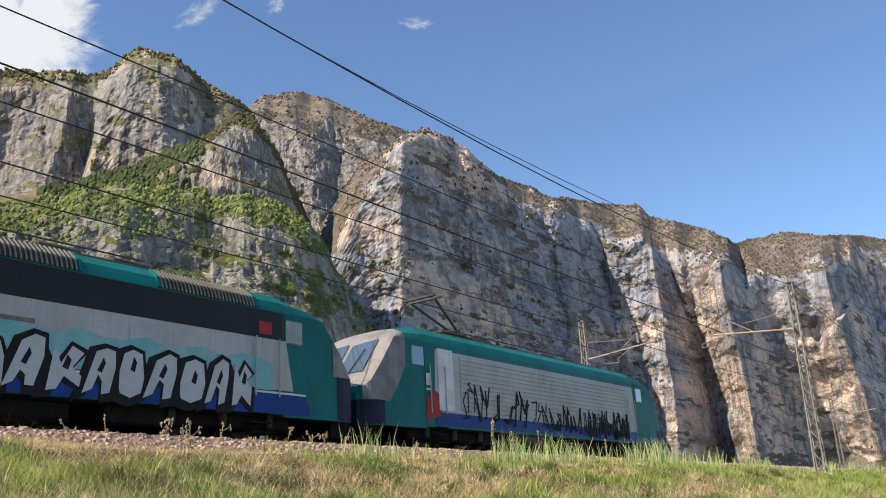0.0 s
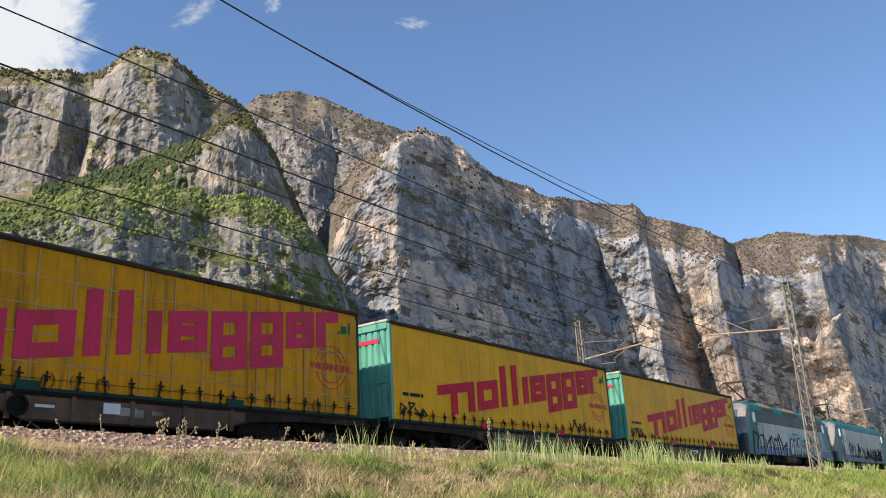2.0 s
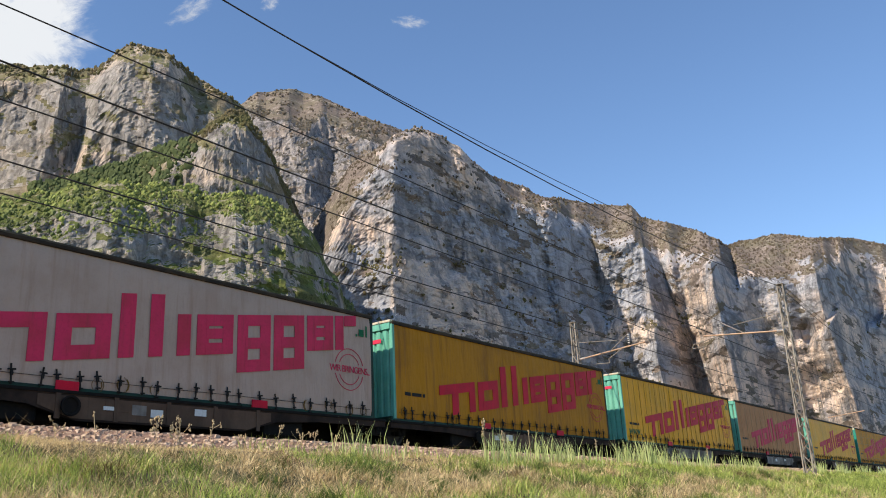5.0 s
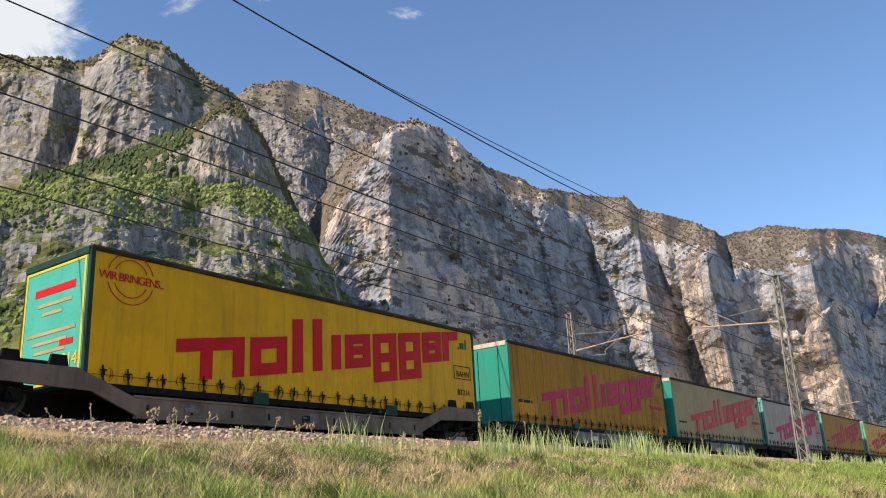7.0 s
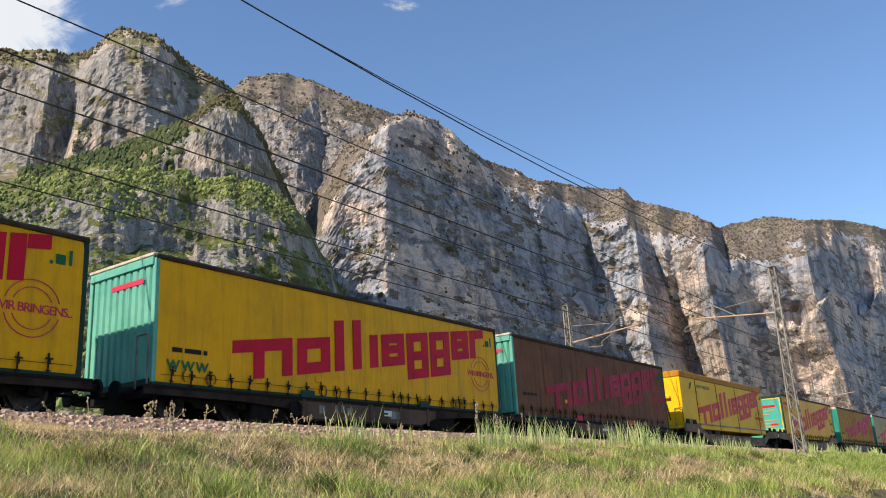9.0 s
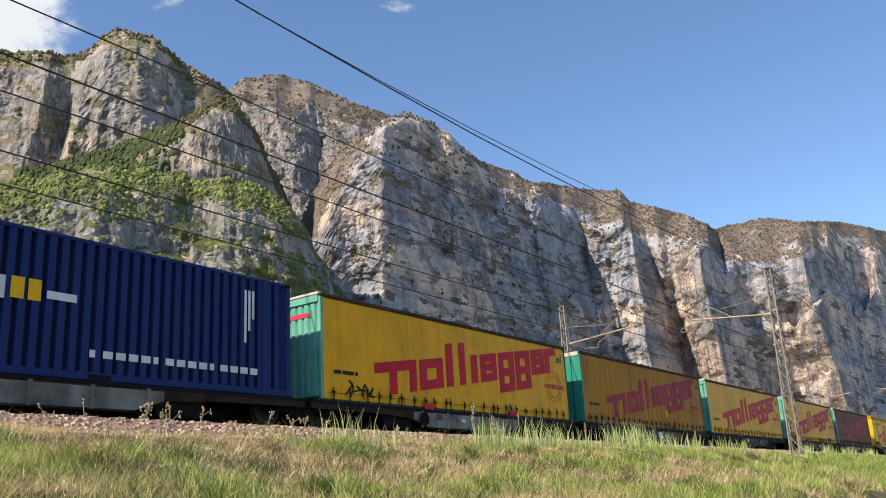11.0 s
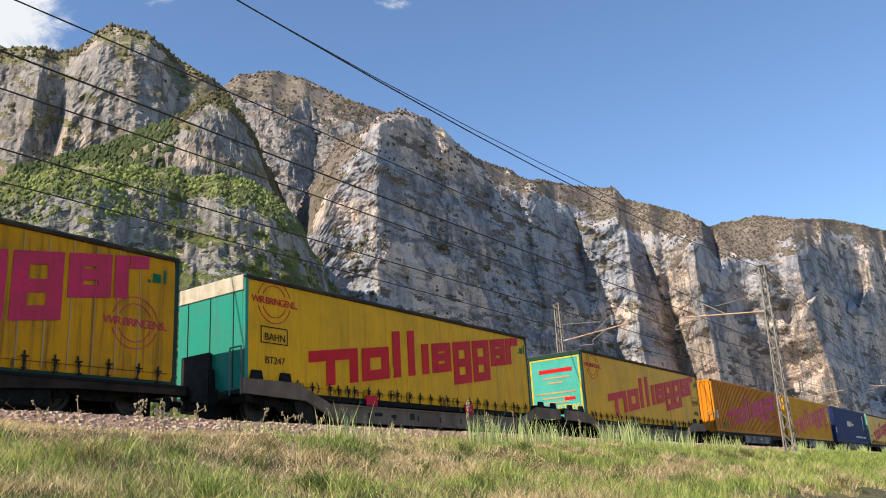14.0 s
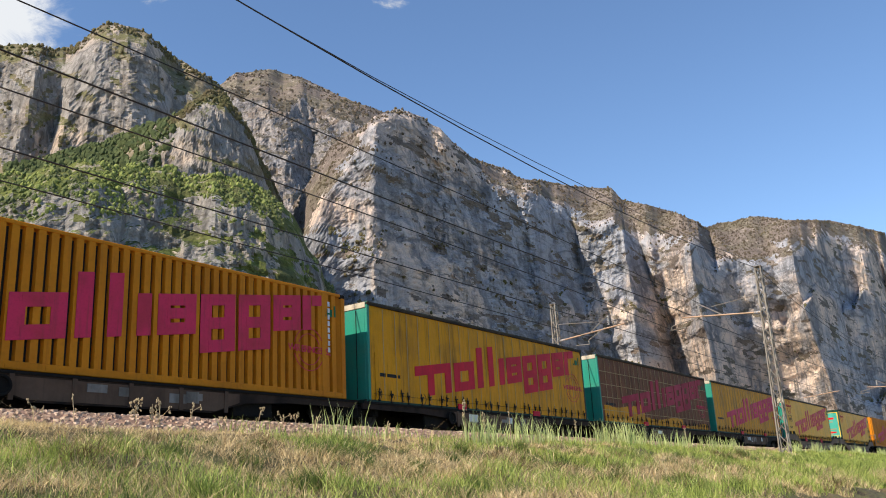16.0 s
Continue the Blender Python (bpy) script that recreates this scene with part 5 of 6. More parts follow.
def bogie(parent, x, base=0.9):
    """A two-axle bogie: side frames, axle boxes, springs, and two wheelsets that turn."""
    if not frame_data:
        bm = bmesh.new()
        for s in (-1, 1):
            prism(bm, [(-1.3, 0.46), (-1.3, 0.6), (-0.5, 0.62), (-0.3, 0.5), (0.3, 0.5), (0.5, 0.62), (1.3, 0.6), (1.3, 0.46), (0.5, 0.38), (0.35, 0.26), (-0.35, 0.26), (-0.5, 0.38)], s * 1.0 - 0.05, s * 1.0 + 0.05)
            for a in (-0.9, 0.9):
                box(bm, a - 0.15, a + 0.15, s * 1.02 - 0.1, s * 1.02 + 0.1, 0.28, 0.54, 0.03)
                bar(bm, (a, s * 1.1, 0.42), (a, s * 1.16, 0.42), 0.09, 10)
            for a in (-0.15, 0.15):
                bar(bm, (a, s * 1.0, 0.3), (a, s * 1.0, 0.52), 0.09, 10)
        box(bm, -0.25, 0.25, -0.95, 0.95, 0.36, 0.56, 0.03)
        frame_data.append(mesh_of(bm, "bogie", grime))
    b = part("bogie", frame_data[0], None, parent, "grimy two-axle bogie", at=(x, 0, 0))
    for a in (-base, base):
        if not wheel_data:
            w = wheelset(b, a)
            wheel_data.append(w.data)
        else:
            w = part("wheelset", wheel_data[0], None, b, "worn steel wheelset", at=(a, 0, 0.42))
        wheels.append((w, a))
    return b


wheels = []


def buffers(parent, x, d):
    for y in (-0.875, 0.875):
        bm = bmesh.new()
        bar(bm, (x, y, 0.98 - 0.42), (x + d * 0.36, y, 0.98 - 0.42), 0.085, 10)
        bar(bm, (x + d * 0.36, y, 0.56), (x + d * 0.42, y, 0.56), 0.19, 14)
        part("buffer", bm, grime, parent)
    bm = bar(bmesh.new(), (x, 0, 0.5), (x + d * 0.5, 0, 0.5), 0.04)
    bar(bm, (x + d * 0.45, 0, 0.55), (x + d * 0.45, 0, 0.3), 0.05)
    part("coupling", bm, grime, parent)


def wagon(u0, u1, w0, w1, paint, pocket=False, seed=0, label=""):
    """An articulated wagon of two platforms over three bogies, from u0 to u1, joined between w0 and w1."""
    t = thing("wagon", label, "wagon", "wagons of the train", at=(u0, TRACK, RAIL))
    movers.append((t, u0))
    paint = pocket_brown if pocket else paint
    L = u1 - u0
    joint = (w0 + w1) / 2 - u0
    rs = random.Random(seed)
    for a, c in ((0.0, joint - 0.12), (joint + 0.12, L)):
        span = c - a
        for s in (-1, 1):
            if pocket:
                top = [(a + 0.1, 0.98), (a + 1.9, 0.98), (a + 3.1, 0.52), (c - 3.1, 0.52), (c - 1.9, 0.98), (c - 0.1, 0.98)]
                low = [(c - 0.1, 0.62), (c - 2.2, 0.55), (c - 3.4, 0.06), (a + 3.4, 0.06), (a + 2.2, 0.55), (a + 0.1, 0.62)]
                prof = top + low
            else:
                prof = [(a, 0.62), (c, 0.62), (c, 0.46), (c - 2.6, 0.44), (c - 4.0, 0.36), (c - 5.0, 0.1), (a + 5.0, 0.1), (a + 4.0, 0.36), (a + 2.6, 0.44), (a, 0.46)]
            part("side_sill", prism(bmesh.new(), prof, s * 1.30 - 0.04, s * 1.30 + 0.04), paint if pocket else sill_m, t, "dirty side sill")
            if pocket:
                part("sill_flange", prism(bmesh.new(), [(a + 3.2, 0.06), (c - 3.2, 0.06), (c - 3.2, 0.12), (a + 3.2, 0.12)], s * 1.34 - 0.06, s * 1.34 + 0.06), paint, t)
        for k in range(7):
            x = a + 0.35 + (span - 0.7) * k / 6
            part("cross_member", box(bmesh.new(), x - 0.1, x + 0.1, -1.26, 1.26, 0.44, 0.6), grime, t)
        part("centre_sill", box(bmesh.new(), a + 0.1, c - 0.1, -0.25, 0.25, 0.08, 0.61), grime, t)
        part("brake_gear", box(bmesh.new(), a + 3.4, c - 3.4, -0.95, 0.95, 0.06, 0.4, 0.05), grime, t)
        if not pocket:
            for k in range(5):
                x = a + 4.6 + (span - 9.2) * k / 4
                part("sill_rib", box(bmesh.new(), x - 0.05, x + 0.05, -1.37, -1.335, 0.12, 0.6), paint, t)
            part("side_plate", prism(bmesh.new(), [(a + 4.9, 0.14), (c - 4.9, 0.14), (c - 4.2, 0.36), (c - 4.2, 0.56), (a + 4.2, 0.56), (a + 4.2, 0.36)], -1.352, -1.342), paint, t, "painted steel side plate")
            part("sill_edge", box(bmesh.new(), a, c, -1.37, -1.335, 0.6, 0.66), grime, t)
            for k in range(6):
                x = a + 5.0 + rs.random() * (span - 10.6)
                part("marking", box(bmesh.new(), x, x + rs.uniform(0.15, 0.55), -1.36 - 0.001 * k, -1.352, 0.26 + 0.02 * k, rs.uniform(0.40, 0.54)), rs.choice((white, wagon_grey, wagon_grey, wagon_brown)), t)
            x = a + 3.9 + rs.random()
            bm = bmesh.new()
            turned(bm, ((-1.40, 0.16), (-1.43, 0.2), (-1.46, 0.2), (-1.46, 0.16), (-1.42, 0.14)), 18, Matrix.Translation((x, 0, 0.36)))
            part("hand_wheel", bm, grime, t)
            part("gear_box", box(bmesh.new(), a + 3.0, a + 4.3, -1.2, -0.4, 0.05, 0.5, 0.04), grime, t)
            part("gear_box", box(bmesh.new(), c - 4.3, c - 3.0, -1.2, -0.4, 0.05, 0.5, 0.04), grime, t)
            bm = bmesh.new()
            bar(bm, (a + 5.6, -0.6, 0.3), (a + 6.7, -0.6, 0.3), 0.2, 12)
            part("air_tank", bm, grime, t)
        else:
            part("sill_edge", box(bmesh.new(), a + 3.15, c - 3.15, -1.37, -1.335, 0.49, 0.535), paint, t)
            for k in range(5):
                x = a + 3.6 + rs.random() * (span - 8.0)
                part("marking", box(bmesh.new(), x, x + rs.uniform(0.12, 0.6), -1.352 - 0.001 * k, -1.338, 0.22 + 0.02 * k, rs.uniform(0.34, 0.44)), rs.choice((wagon_grey, sill_m, ink)), t)
            for k in range(9):
                x = a + 3.5 + (span - 7.0) * k / 8
                part("sill_slot", box(bmesh.new(), x - 0.03, x + 0.03, -1.346, -1.336, 0.2, 0.36), ink, t)
            for x in (a + 1.0, c - 1.0):
                part("wheel_hump", box(bmesh.new(), x - 0.75, x + 0.75, -1.2, 1.2, 0.98, 1.08, 0.03), grime, t)
            for x in (a + 0.55, a + 1.5, c - 1.5, c - 0.55):
                part("guide_plate", prism(bmesh.new(), [(x - 0.2, 0.98), (x + 0.2, 0.98), (x + 0.15, 1.2), (x - 0.15, 1.2)], -1.32, -1.24), grime, t)
    for x in (1.9, joint, L - 1.9):
        bogie(t, x)
    buffers(t, 0.0, -1)
    buffers(t, L, 1)
    if pocket or seed % 3 == 0:
        bm = bmesh.new()
        for p, q in (((0.1, -1.25, 0.6), (0.1, -1.25, 1.75)), ((0.1, -1.25, 1.75), (0.1, -0.85, 1.75)), ((0.1, -0.85, 1.75), (0.1, -0.85, 0.6))):
            bar(bm, p, q, 0.02)
        part("hand_rail", bm, wagon_grey, t)
    return t


# what the train carries, from its rear to the engines
ORDER = (
    (-84.05, "c", "steel", rose, "orange-yellow corrugated steel container with a faded red logo"),
    (-69.4, "s", "streaked", crimson, "yellow curtain-sided swap body darkened by rain streaks", dict(end="flat", lines=22, clean=((0.3, 13.3, 0.72, 2.2),))),
    (-54.25, "s", "brown", maroon, "brown soot-stained curtain-sided swap body with a dark red logo", dict(end="flat", lines=24, grid=4, clean=((0.3, 4.6, 0.72, 1.5), (4.7, 9.5, 0.72, 1.15), (9.6, 13.3, 0.72, 1.0)))),
    (-39.55, "s", "streaked", rose, "yellow curtain-sided swap body with panel seams and a pink logo", dict(end="flat", lines=24)),
    (-23.9, "t", "ochre", red, "yellow curtain-sided semi-trailer with a cream-topped green front wall", "BT247"),
    (-5.9, "t", "doors", red, "yellow curtain-sided semi-trailer with green printed rear doors", "BT505"),
    (10.0, "c", "steel", rose, "orange-yellow corrugated steel container with a peeling pink logo"),
    (24.75, "c", "steel_clean", red, "bright yellow corrugated steel container with a red logo"),
    (40.0, "b", "blue", white, "dark blue corrugated steel container with a white and yellow logo"),
    (54.8, "s", "yellow", crimson, "yellow curtain-sided swap body with a sprayed tag and crimson logo", dict(tags=1)),
    (69.75, "s", "ochre", maroon, "brownish curtain-sided swap body with vertical seams", dict(end="flat", lines=24)),
    (84.45, "s", "yellow", crimson, "yellow curtain-sided swap body with a crimson logo and round stamp", {}),
    (99.75, "s", "yellow", crimson, "yellow curtain-sided swap body with green lettering and ribbed end", dict(www=True)),
    (114.5, "s", "brown", maroon, "dark red-brown curtain-sided swap body, heavily soiled", {}),
    (130.3, "t", "box", red, "bright yellow box semi-trailer with black panel joints and green leaf"),
    (148.3, "t", "doors", red, "clean yellow curtain-sided semi-trailer with green printed rear doors", "BT214"),
    (164.2, "s", "ochre", rose, "ochre streaked curtain-sided swap body with a plain green end", dict(end="flat", lines=22, clean=((0.5, 1.8, 1.0, 1.62), (12.3, 13.4, 0.75, 1.2)))),
    (178.95, "s", "beige", red, "beige faded curtain-sided swap body with a red logo", dict(end="flat")),
    (193.5, "s", "pale", rose, "pale washed-out curtain-sided swap body with a pink logo", dict(length=13.6)),
    (207.95, "s", "ochre", crimson, "ochre curtain-sided swap body with a crimson logo", dict(length=13.6)),
    (223.1, "s", "yellow", crimson, "yellow curtain-sided swap body with creases under the roof rail", dict(www=True, folds=2.2, lines=22)),
    (237.85, "s", "pink", rose, "sun-bleached pinkish brown curtain-sided swap body, ribbed green end", dict(lines=14)),
    (253.2, "s", "yellow", crimson, "clear yellow curtain-sided swap body with ribbed green end", {}),
    (267.9, "s", "streaked", rose, "dull yellow curtain-sided swap body with pale seam lines", dict(end="flat", lines=16, grid=4)),
    (282.9, "s", "yellow", crimson, "yellow curtain-sided swap body with sprayed tags and light end", dict(tags=2)),
    (298.0, "s", "yellow", crimson, "deep yellow curtain-sided swap body coupled behind the engines", dict(www=True, tags=1)),
)
for u, kind, cloth, printed, label, *more in ORDER:
    if kind == "s":
        swap_body(u, cloth, printed, label=label, **more[0])
    elif kind == "c":
        container(u, cloth, printed, label, www=u > 0)
    elif kind == "b":
        container(u, cloth, printed, label, blue=True)
    else:
        trailer(u, cloth, label, *more)
PAIRS = ((0, 1, wagon_brown, 0), (2, 3, wagon_brown, 0), (4, 5, wagon_brown, 1), (6, 7, wagon_grey, 0), (8, 9, wagon_grey, 0), (10, 11, wagon_brown, 0), (12, 13, wagon_brown, 0),
         (14, 15, wagon_brown, 1), (16, 17, wagon_grey, 0), (18, 19, wagon_brown, 0), (20, 21, wagon_grey, 0), (22, 23, wagon_brown, 0), (24, 25, wagon_brown, 0))
for i, (a, c, paint, deep) in enumerate(PAIRS):
    u0, u1 = ORDER[a][0], ORDER[c][0] + 13.7
    wagon(u0 - 0.2, u1 + 0.2, ORDER[a][0] + 13.7, ORDER[c][0], paint, bool(deep), i,
          "brown articulated pocket wagon with low side sills" if deep else ("light grey" if paint is wagon_grey else "rust-brown") + " articulated container wagon with fish-bellied sills")


# ---- the two engines ----
eng_teal = plain("engine_teal", (0.006, 0.15, 0.14), (0.009, 0.115, 0.105), 1.0, 0.5, bump=0.05, streak=0.3, streak_col=(0.02, 0.06, 0.055))
eng_white = plain("engine_light_grey", (0.46, 0.45, 0.42), (0.38, 0.36, 0.33), 1.0, 0.5, bump=0.05, streak=0.4, streak_col=(0.16, 0.14, 0.12))
eng_dark = plain("engine_dark_band", (0.02, 0.021, 0.024), (0.03, 0.03, 0.031), 1.0, 0.5, bump=0.05, streak=0.2)
eng_blue = plain("engine_blue", (0.012, 0.05, 0.23), (0.015, 0.04, 0.17), 1.0, 0.45, bump=0.05, streak=0.3)
eng_nose = plain("engine_dirty_nose", (0.27, 0.25, 0.24), (0.17, 0.155, 0.145), 1.4, 0.6, bump=0.1, streak=0.6, streak_col=(0.13, 0.10, 0.08))
eng_apron = plain("engine_lower_nose", (0.022, 0.024, 0.05), (0.014, 0.014, 0.026), 1.5, 0.55, bump=0.06, streak=0.4)
eng_brown = plain("engine_roof_gear", (0.10, 0.085, 0.07), (0.06, 0.05, 0.045), 3, 0.7, bump=0.3)
spray_white = plain("spray_white", (0.50, 0.50, 0.48), (0.44, 0.44, 0.42), 2, 0.6, bump=0.03)
spray_glow = plain("spray_turquoise", (0.16, 0.42, 0.40), (0.30, 0.44, 0.42), 2, 0.6, bump=0.03)
spray_red = plain("spray_red", (0.40, 0.03, 0.035), (0.28, 0.05, 0.05), 6, 0.6, bump=0.03)
glass_m, nt, b = shader("cab_glass")
# base lifted towards blue: part of the sky's reflection is put into the colour
b.inputs["Base Color"].default_value = (0.07, 0.10, 0.13, 1)
b.inputs["Roughness"].default_value = 0.05
b.inputs["Coat Weight"].default_value = 1.0
b.inputs["Coat IOR"].default_value = 1.9
pane_m = plain("cab_side_pane", (0.30, 0.30, 0.25), (0.22, 0.22, 0.18), 3, 0.2, bump=0)
grille_m = plain("engine_grille", (0.15, 0.145, 0.12), (0.12, 0.115, 0.09), 2, 0.7, bump=0.05)
grille_back = plain("engine_grille_back", (0.06, 0.058, 0.05), (0.045, 0.042, 0.036), 2, 0.7, bump=0.05)
lamp_glass = plain("lamp_glass", (0.6, 0.6, 0.58), None, 5, 0.15, bump=0)

W2 = 1.5
EL = 19.4


def outline(x):
    """Height of the roof line and half width at x metres from an end of the engine."""
    return float(np.interp(x, (0.0, 0.12, 0.3, 1.25, 1.75, 2.6, 4.0), (1.45, 1.66, 1.80, 3.10, 3.42, 3.58, 3.66))), float(np.interp(x, (0, 0.15, 0.35, 0.7, 1.3), (1.15, 1.38, 1.46, 1.49, W2)))


def section(x, low, zt, w):
    eave = min(3.02, zt - 0.12)
    return [(-w, low), (-w, (low + eave) / 2), (-w, eave), (-w * 0.93, eave + (zt - eave) * 0.45), (-w * 0.72, eave + (zt - eave) * 0.86), (-w * 0.3, zt), (w * 0.3, zt), (w * 0.72, eave + (zt - eave) * 0.86),
            (w * 0.93, eave + (zt - eave) * 0.45), (w, eave), (w, (low + eave) / 2), (w, low)]


def loft(stations, close=True):
    bm = bmesh.new()
    rings = [[bm.verts.new((x, p, q)) for p, q in sec] for x, sec in stations]
    for a, c in zip(rings, rings[1:]):
        for i in range(len(a)):
            j = (i + 1) % len(a)
            bm.faces.new((a[i], a[j], c[j], c[i]))
    if close:
        bm.faces.new(rings[0])
        bm.faces.new(rings[-1][::-1])
    return bm


def blob(parent, pts, y, material, name, depth=0.006, label=""):
    return part(name, prism(bmesh.new(), pts, y - depth, y + 0.002), material, parent, label)


def spiky(parent, x0, x1, z0, z1, lean, y, rs, lift, kind):
    """One tall sprayed figure with a heavy black edge, a pale body and dark slits; no letter."""
    w, h = x1 - x0, z1 - z0
    at = lambda a, c: (x0 + w * a + lean * (c - 0.5) * h, z0 + h * c)
    j = lambda r: rs.uniform(-r, r)
    if kind == 0:
        form = [(0.05, 0.0), (0.34 + j(0.06), 0.04), (0.5, 0.28 + j(0.1)), (0.98, 0.1 + j(0.1)), (1.0, 0.45 + j(0.1)), (0.7, 0.62 + j(0.1)), (0.98, 0.85 + j(0.1)), (0.6, 1.0), (0.35, 0.66 + j(0.1)), (0.1, 0.95 + j(0.05))]
    elif kind == 1:
        form = [(0.1, 0.06), (0.5, -0.02), (0.92, 0.1), (1.0, 0.5 + j(0.1)), (0.85, 0.92), (0.5 + j(0.1), 1.0), (0.12, 0.9), (0.0, 0.5 + j(0.1)), (0.02, 0.3), (0.04, 0.15)]
    else:
        form = [(0.04, 0.0), (0.3 + j(0.05), 0.06 + j(0.05)), (0.42, 0.36 + j(0.08)), (0.62, 0.3 + j(0.08)), (0.72, 0.02 + j(0.04)), (1.0, 0.05), (0.95 + j(0.04), 0.6), (0.8, 0.92 + j(0.06)), (0.45 + j(0.08), 1.0), (0.12, 0.85 + j(0.08))]
    big = [(0.5 + (a - 0.5) * 1.3 - 0.08, 0.5 + (c - 0.5) * 1.2 - 0.04) for a, c in form]
    blob(parent, [at(*p) for p in big], y, ink, "sprayed_figure", 0.006 + lift)
    blob(parent, [at(0.5 + (a - 0.5) * 0.86, 0.5 + (c - 0.5) * 0.93) for a, c in form], y, spray_white, "sprayed_figure", 0.009 + lift)
    a, c = 0.42 + j(0.08), 0.5 + j(0.06)
    blob(parent, [at(a, c), at(a + 0.16, c - 0.04), at(a + 0.2, c + 0.16), at(a + 0.08, c + 0.27)], y, ink, "sprayed_figure", 0.012 + lift)


def pantograph(parent, x, d, top, material):
    """A raised single-arm current collector."""
    p = part("pantograph", box(bmesh.new(), x - 0.7, x + 0.7, -0.7, 0.7, 3.72, 3.8, 0.02), eng_brown, parent, "half-raised current collector")
    knee, head = Vector((x + d * 0.95, 0, 4.05)), Vector((x - d * 0.75, 0, top))
    for s in (-1, 1):
        part("lower_arm", bar(bmesh.new(), (x - d * 0.5, s * 0.4, 3.8), knee + Vector((0, s * 0.12, 0)), 0.06, 6), material, p)
        part("upper_arm", bar(bmesh.new(), knee + Vector((0, s * 0.12, 0)), head + Vector((0, s * 0.5, 0)), 0.045, 6), eng_brown, p)
        part("collector_strip", bar(bmesh.new(), head + Vector((s * 0.18, -0.65, 0.06)), head + Vector((s * 0.18, 0.65, 0.06)), 0.045, 6), eng_brown, p)
        bm = bmesh.new()
        for k in range(5):
            a, c = k / 5, (k + 1) / 5
            f = lambda q: head + Vector((0, s * (0.65 + 0.32 * math.sin(q * 1.5)), 0.06 - 0.3 * (1 - math.cos(q * 1.5))))
            bar(bm, f(a), f(c), 0.04, 6)
        part("horn", bm, eng_brown, p)
    for k in (-0.55, 0.55):
        for s in (-0.55, 0.55):
            insulator(p, (x + k, s, 3.62), (x + k, s, 3.76))


def cab(parent, rear, style):
    """A cab end with slanting windscreen; rear: the end that trails."""
    fx = (lambda x: x) if rear else (lambda x: EL - x)
    xs = (0.0, 0.12, 0.3, 0.7, 1.0, 1.25, 1.5, 1.75, 2.1, 2.6)
    st = [(fx(x), section(x, 0.5 if x > 0.1 else 0.62, *outline(x))) for x in xs]
    shell = part("cab", loft(st), eng_teal, parent, "cab shell with slanting nose")
    back = (0.1, 0.2, 0.3, 0.7, 1.0, 1.25, 1.5, 1.72) if rear else (0.1, 0.2, 0.3, 0.7, 0.95)
    low = 1.6 if style == "band" else 1.15
    if style == "band" or rear:
        st = [(fx(x - 0.02), [(p * 1.01, q + 0.012) for p, q in section(x, (low if x < 1.05 else low + 1.6 * (x - 1.05)), *outline(x))]) for x in back]
        bm = bmesh.new()
        rings = [[bm.verts.new((x, p, q)) for p, q in sec] for x, sec in st]
        for a, c in zip(rings, rings[1:]):
            for i in range(len(a) - 1):
                bm.faces.new((a[i], a[i + 1], c[i + 1], c[i]))
        part("nose_cover", bm, eng_nose, shell, "dirty pale nose panel")
    for s in (-1, 1):
        y0, y1 = sorted((s * 0.08, s * 1.05))
        bm = bmesh.new()
        q = [(0.42, y0, 1.99), (0.42, y1, 1.97), (1.12, y1 * 0.96, 2.9), (1.12, y0, 2.96)]
        a = [bm.verts.new((fx(x - 0.035), y, z + 0.03)) for x, y, z in q]
        c = [bm.verts.new((fx(x), y, z)) for x, y, z in q]
        bm.faces.new(a)
        bm.faces.new(c[::-1])
        for i in range(4):
            bm.faces.new((a[i], c[i], c[(i + 1) % 4], a[(i + 1) % 4]))
        part("windscreen", bm, glass_m, shell, "dark slanting windscreen pane")
        part("wiper", bar(bmesh.new(), (fx(0.34), s * 0.55, 1.98), (fx(0.86), s * 0.75, 2.72), 0.014, 5), black, shell)
        bm = bar(bmesh.new(), (fx(0.2), s * 0.85, 1.62), (fx(0.02), s * 0.85, 1.6), 0.11, 12)
        part("headlight", bm, lamp_glass, shell, "round headlight")
        yy = s * (W2 - 0.02)
        part("side_window", box(bmesh.new(), min(fx(2.0), fx(2.55)), max(fx(2.0), fx(2.55)), min(yy, yy + s * 0.045), max(yy, yy + s * 0.045), 2.28, 2.86, 0.02), pane_m if style == "band" else glass_m, shell, "cab side window")
        for xx in (2.78, 3.5):
            part("grab_rail", bar(bmesh.new(), (fx(xx), s * (W2 + 0.06), 0.95), (fx(xx), s * (W2 + 0.06), 2.35), 0.018, 6), eng_white, parent)
    for k in (-1, 0, 1):
        part("nose_light", bar(bmesh.new(), (fx(0.34), 0.35 * k, 1.9), (fx(0.2), 0.35 * k, 1.92), 0.06, 8), black, shell)
    st = [(fx(x - 0.015), [(p * 1.012, min(q, low + 0.02)) for p, q in section(x, 0.52, *outline(x))]) for x in (0.0, 0.12, 0.3, 0.55, 0.78)]
    bm = bmesh.new()
    rings = [[bm.verts.new((x, p, q)) for p, q in (sec[0], sec[2], sec[9], sec[11])] for x, sec in st]
    for a, c in zip(rings, rings[1:]):
        for i in (0, 2):
            bm.faces.new((a[i], a[i + 1], c[i + 1], c[i]))
    bm.faces.new(rings[0])
    part("nose_apron", bm, eng_apron, shell, "dark lower nose apron")
    part("snow_plough", prism(bmesh.new(), [(fx(0.1), 0.12), (fx(0.7), 0.12), (fx(0.7), 0.6), (fx(0.0), 0.6)], -1.2, 1.2), grime, parent)
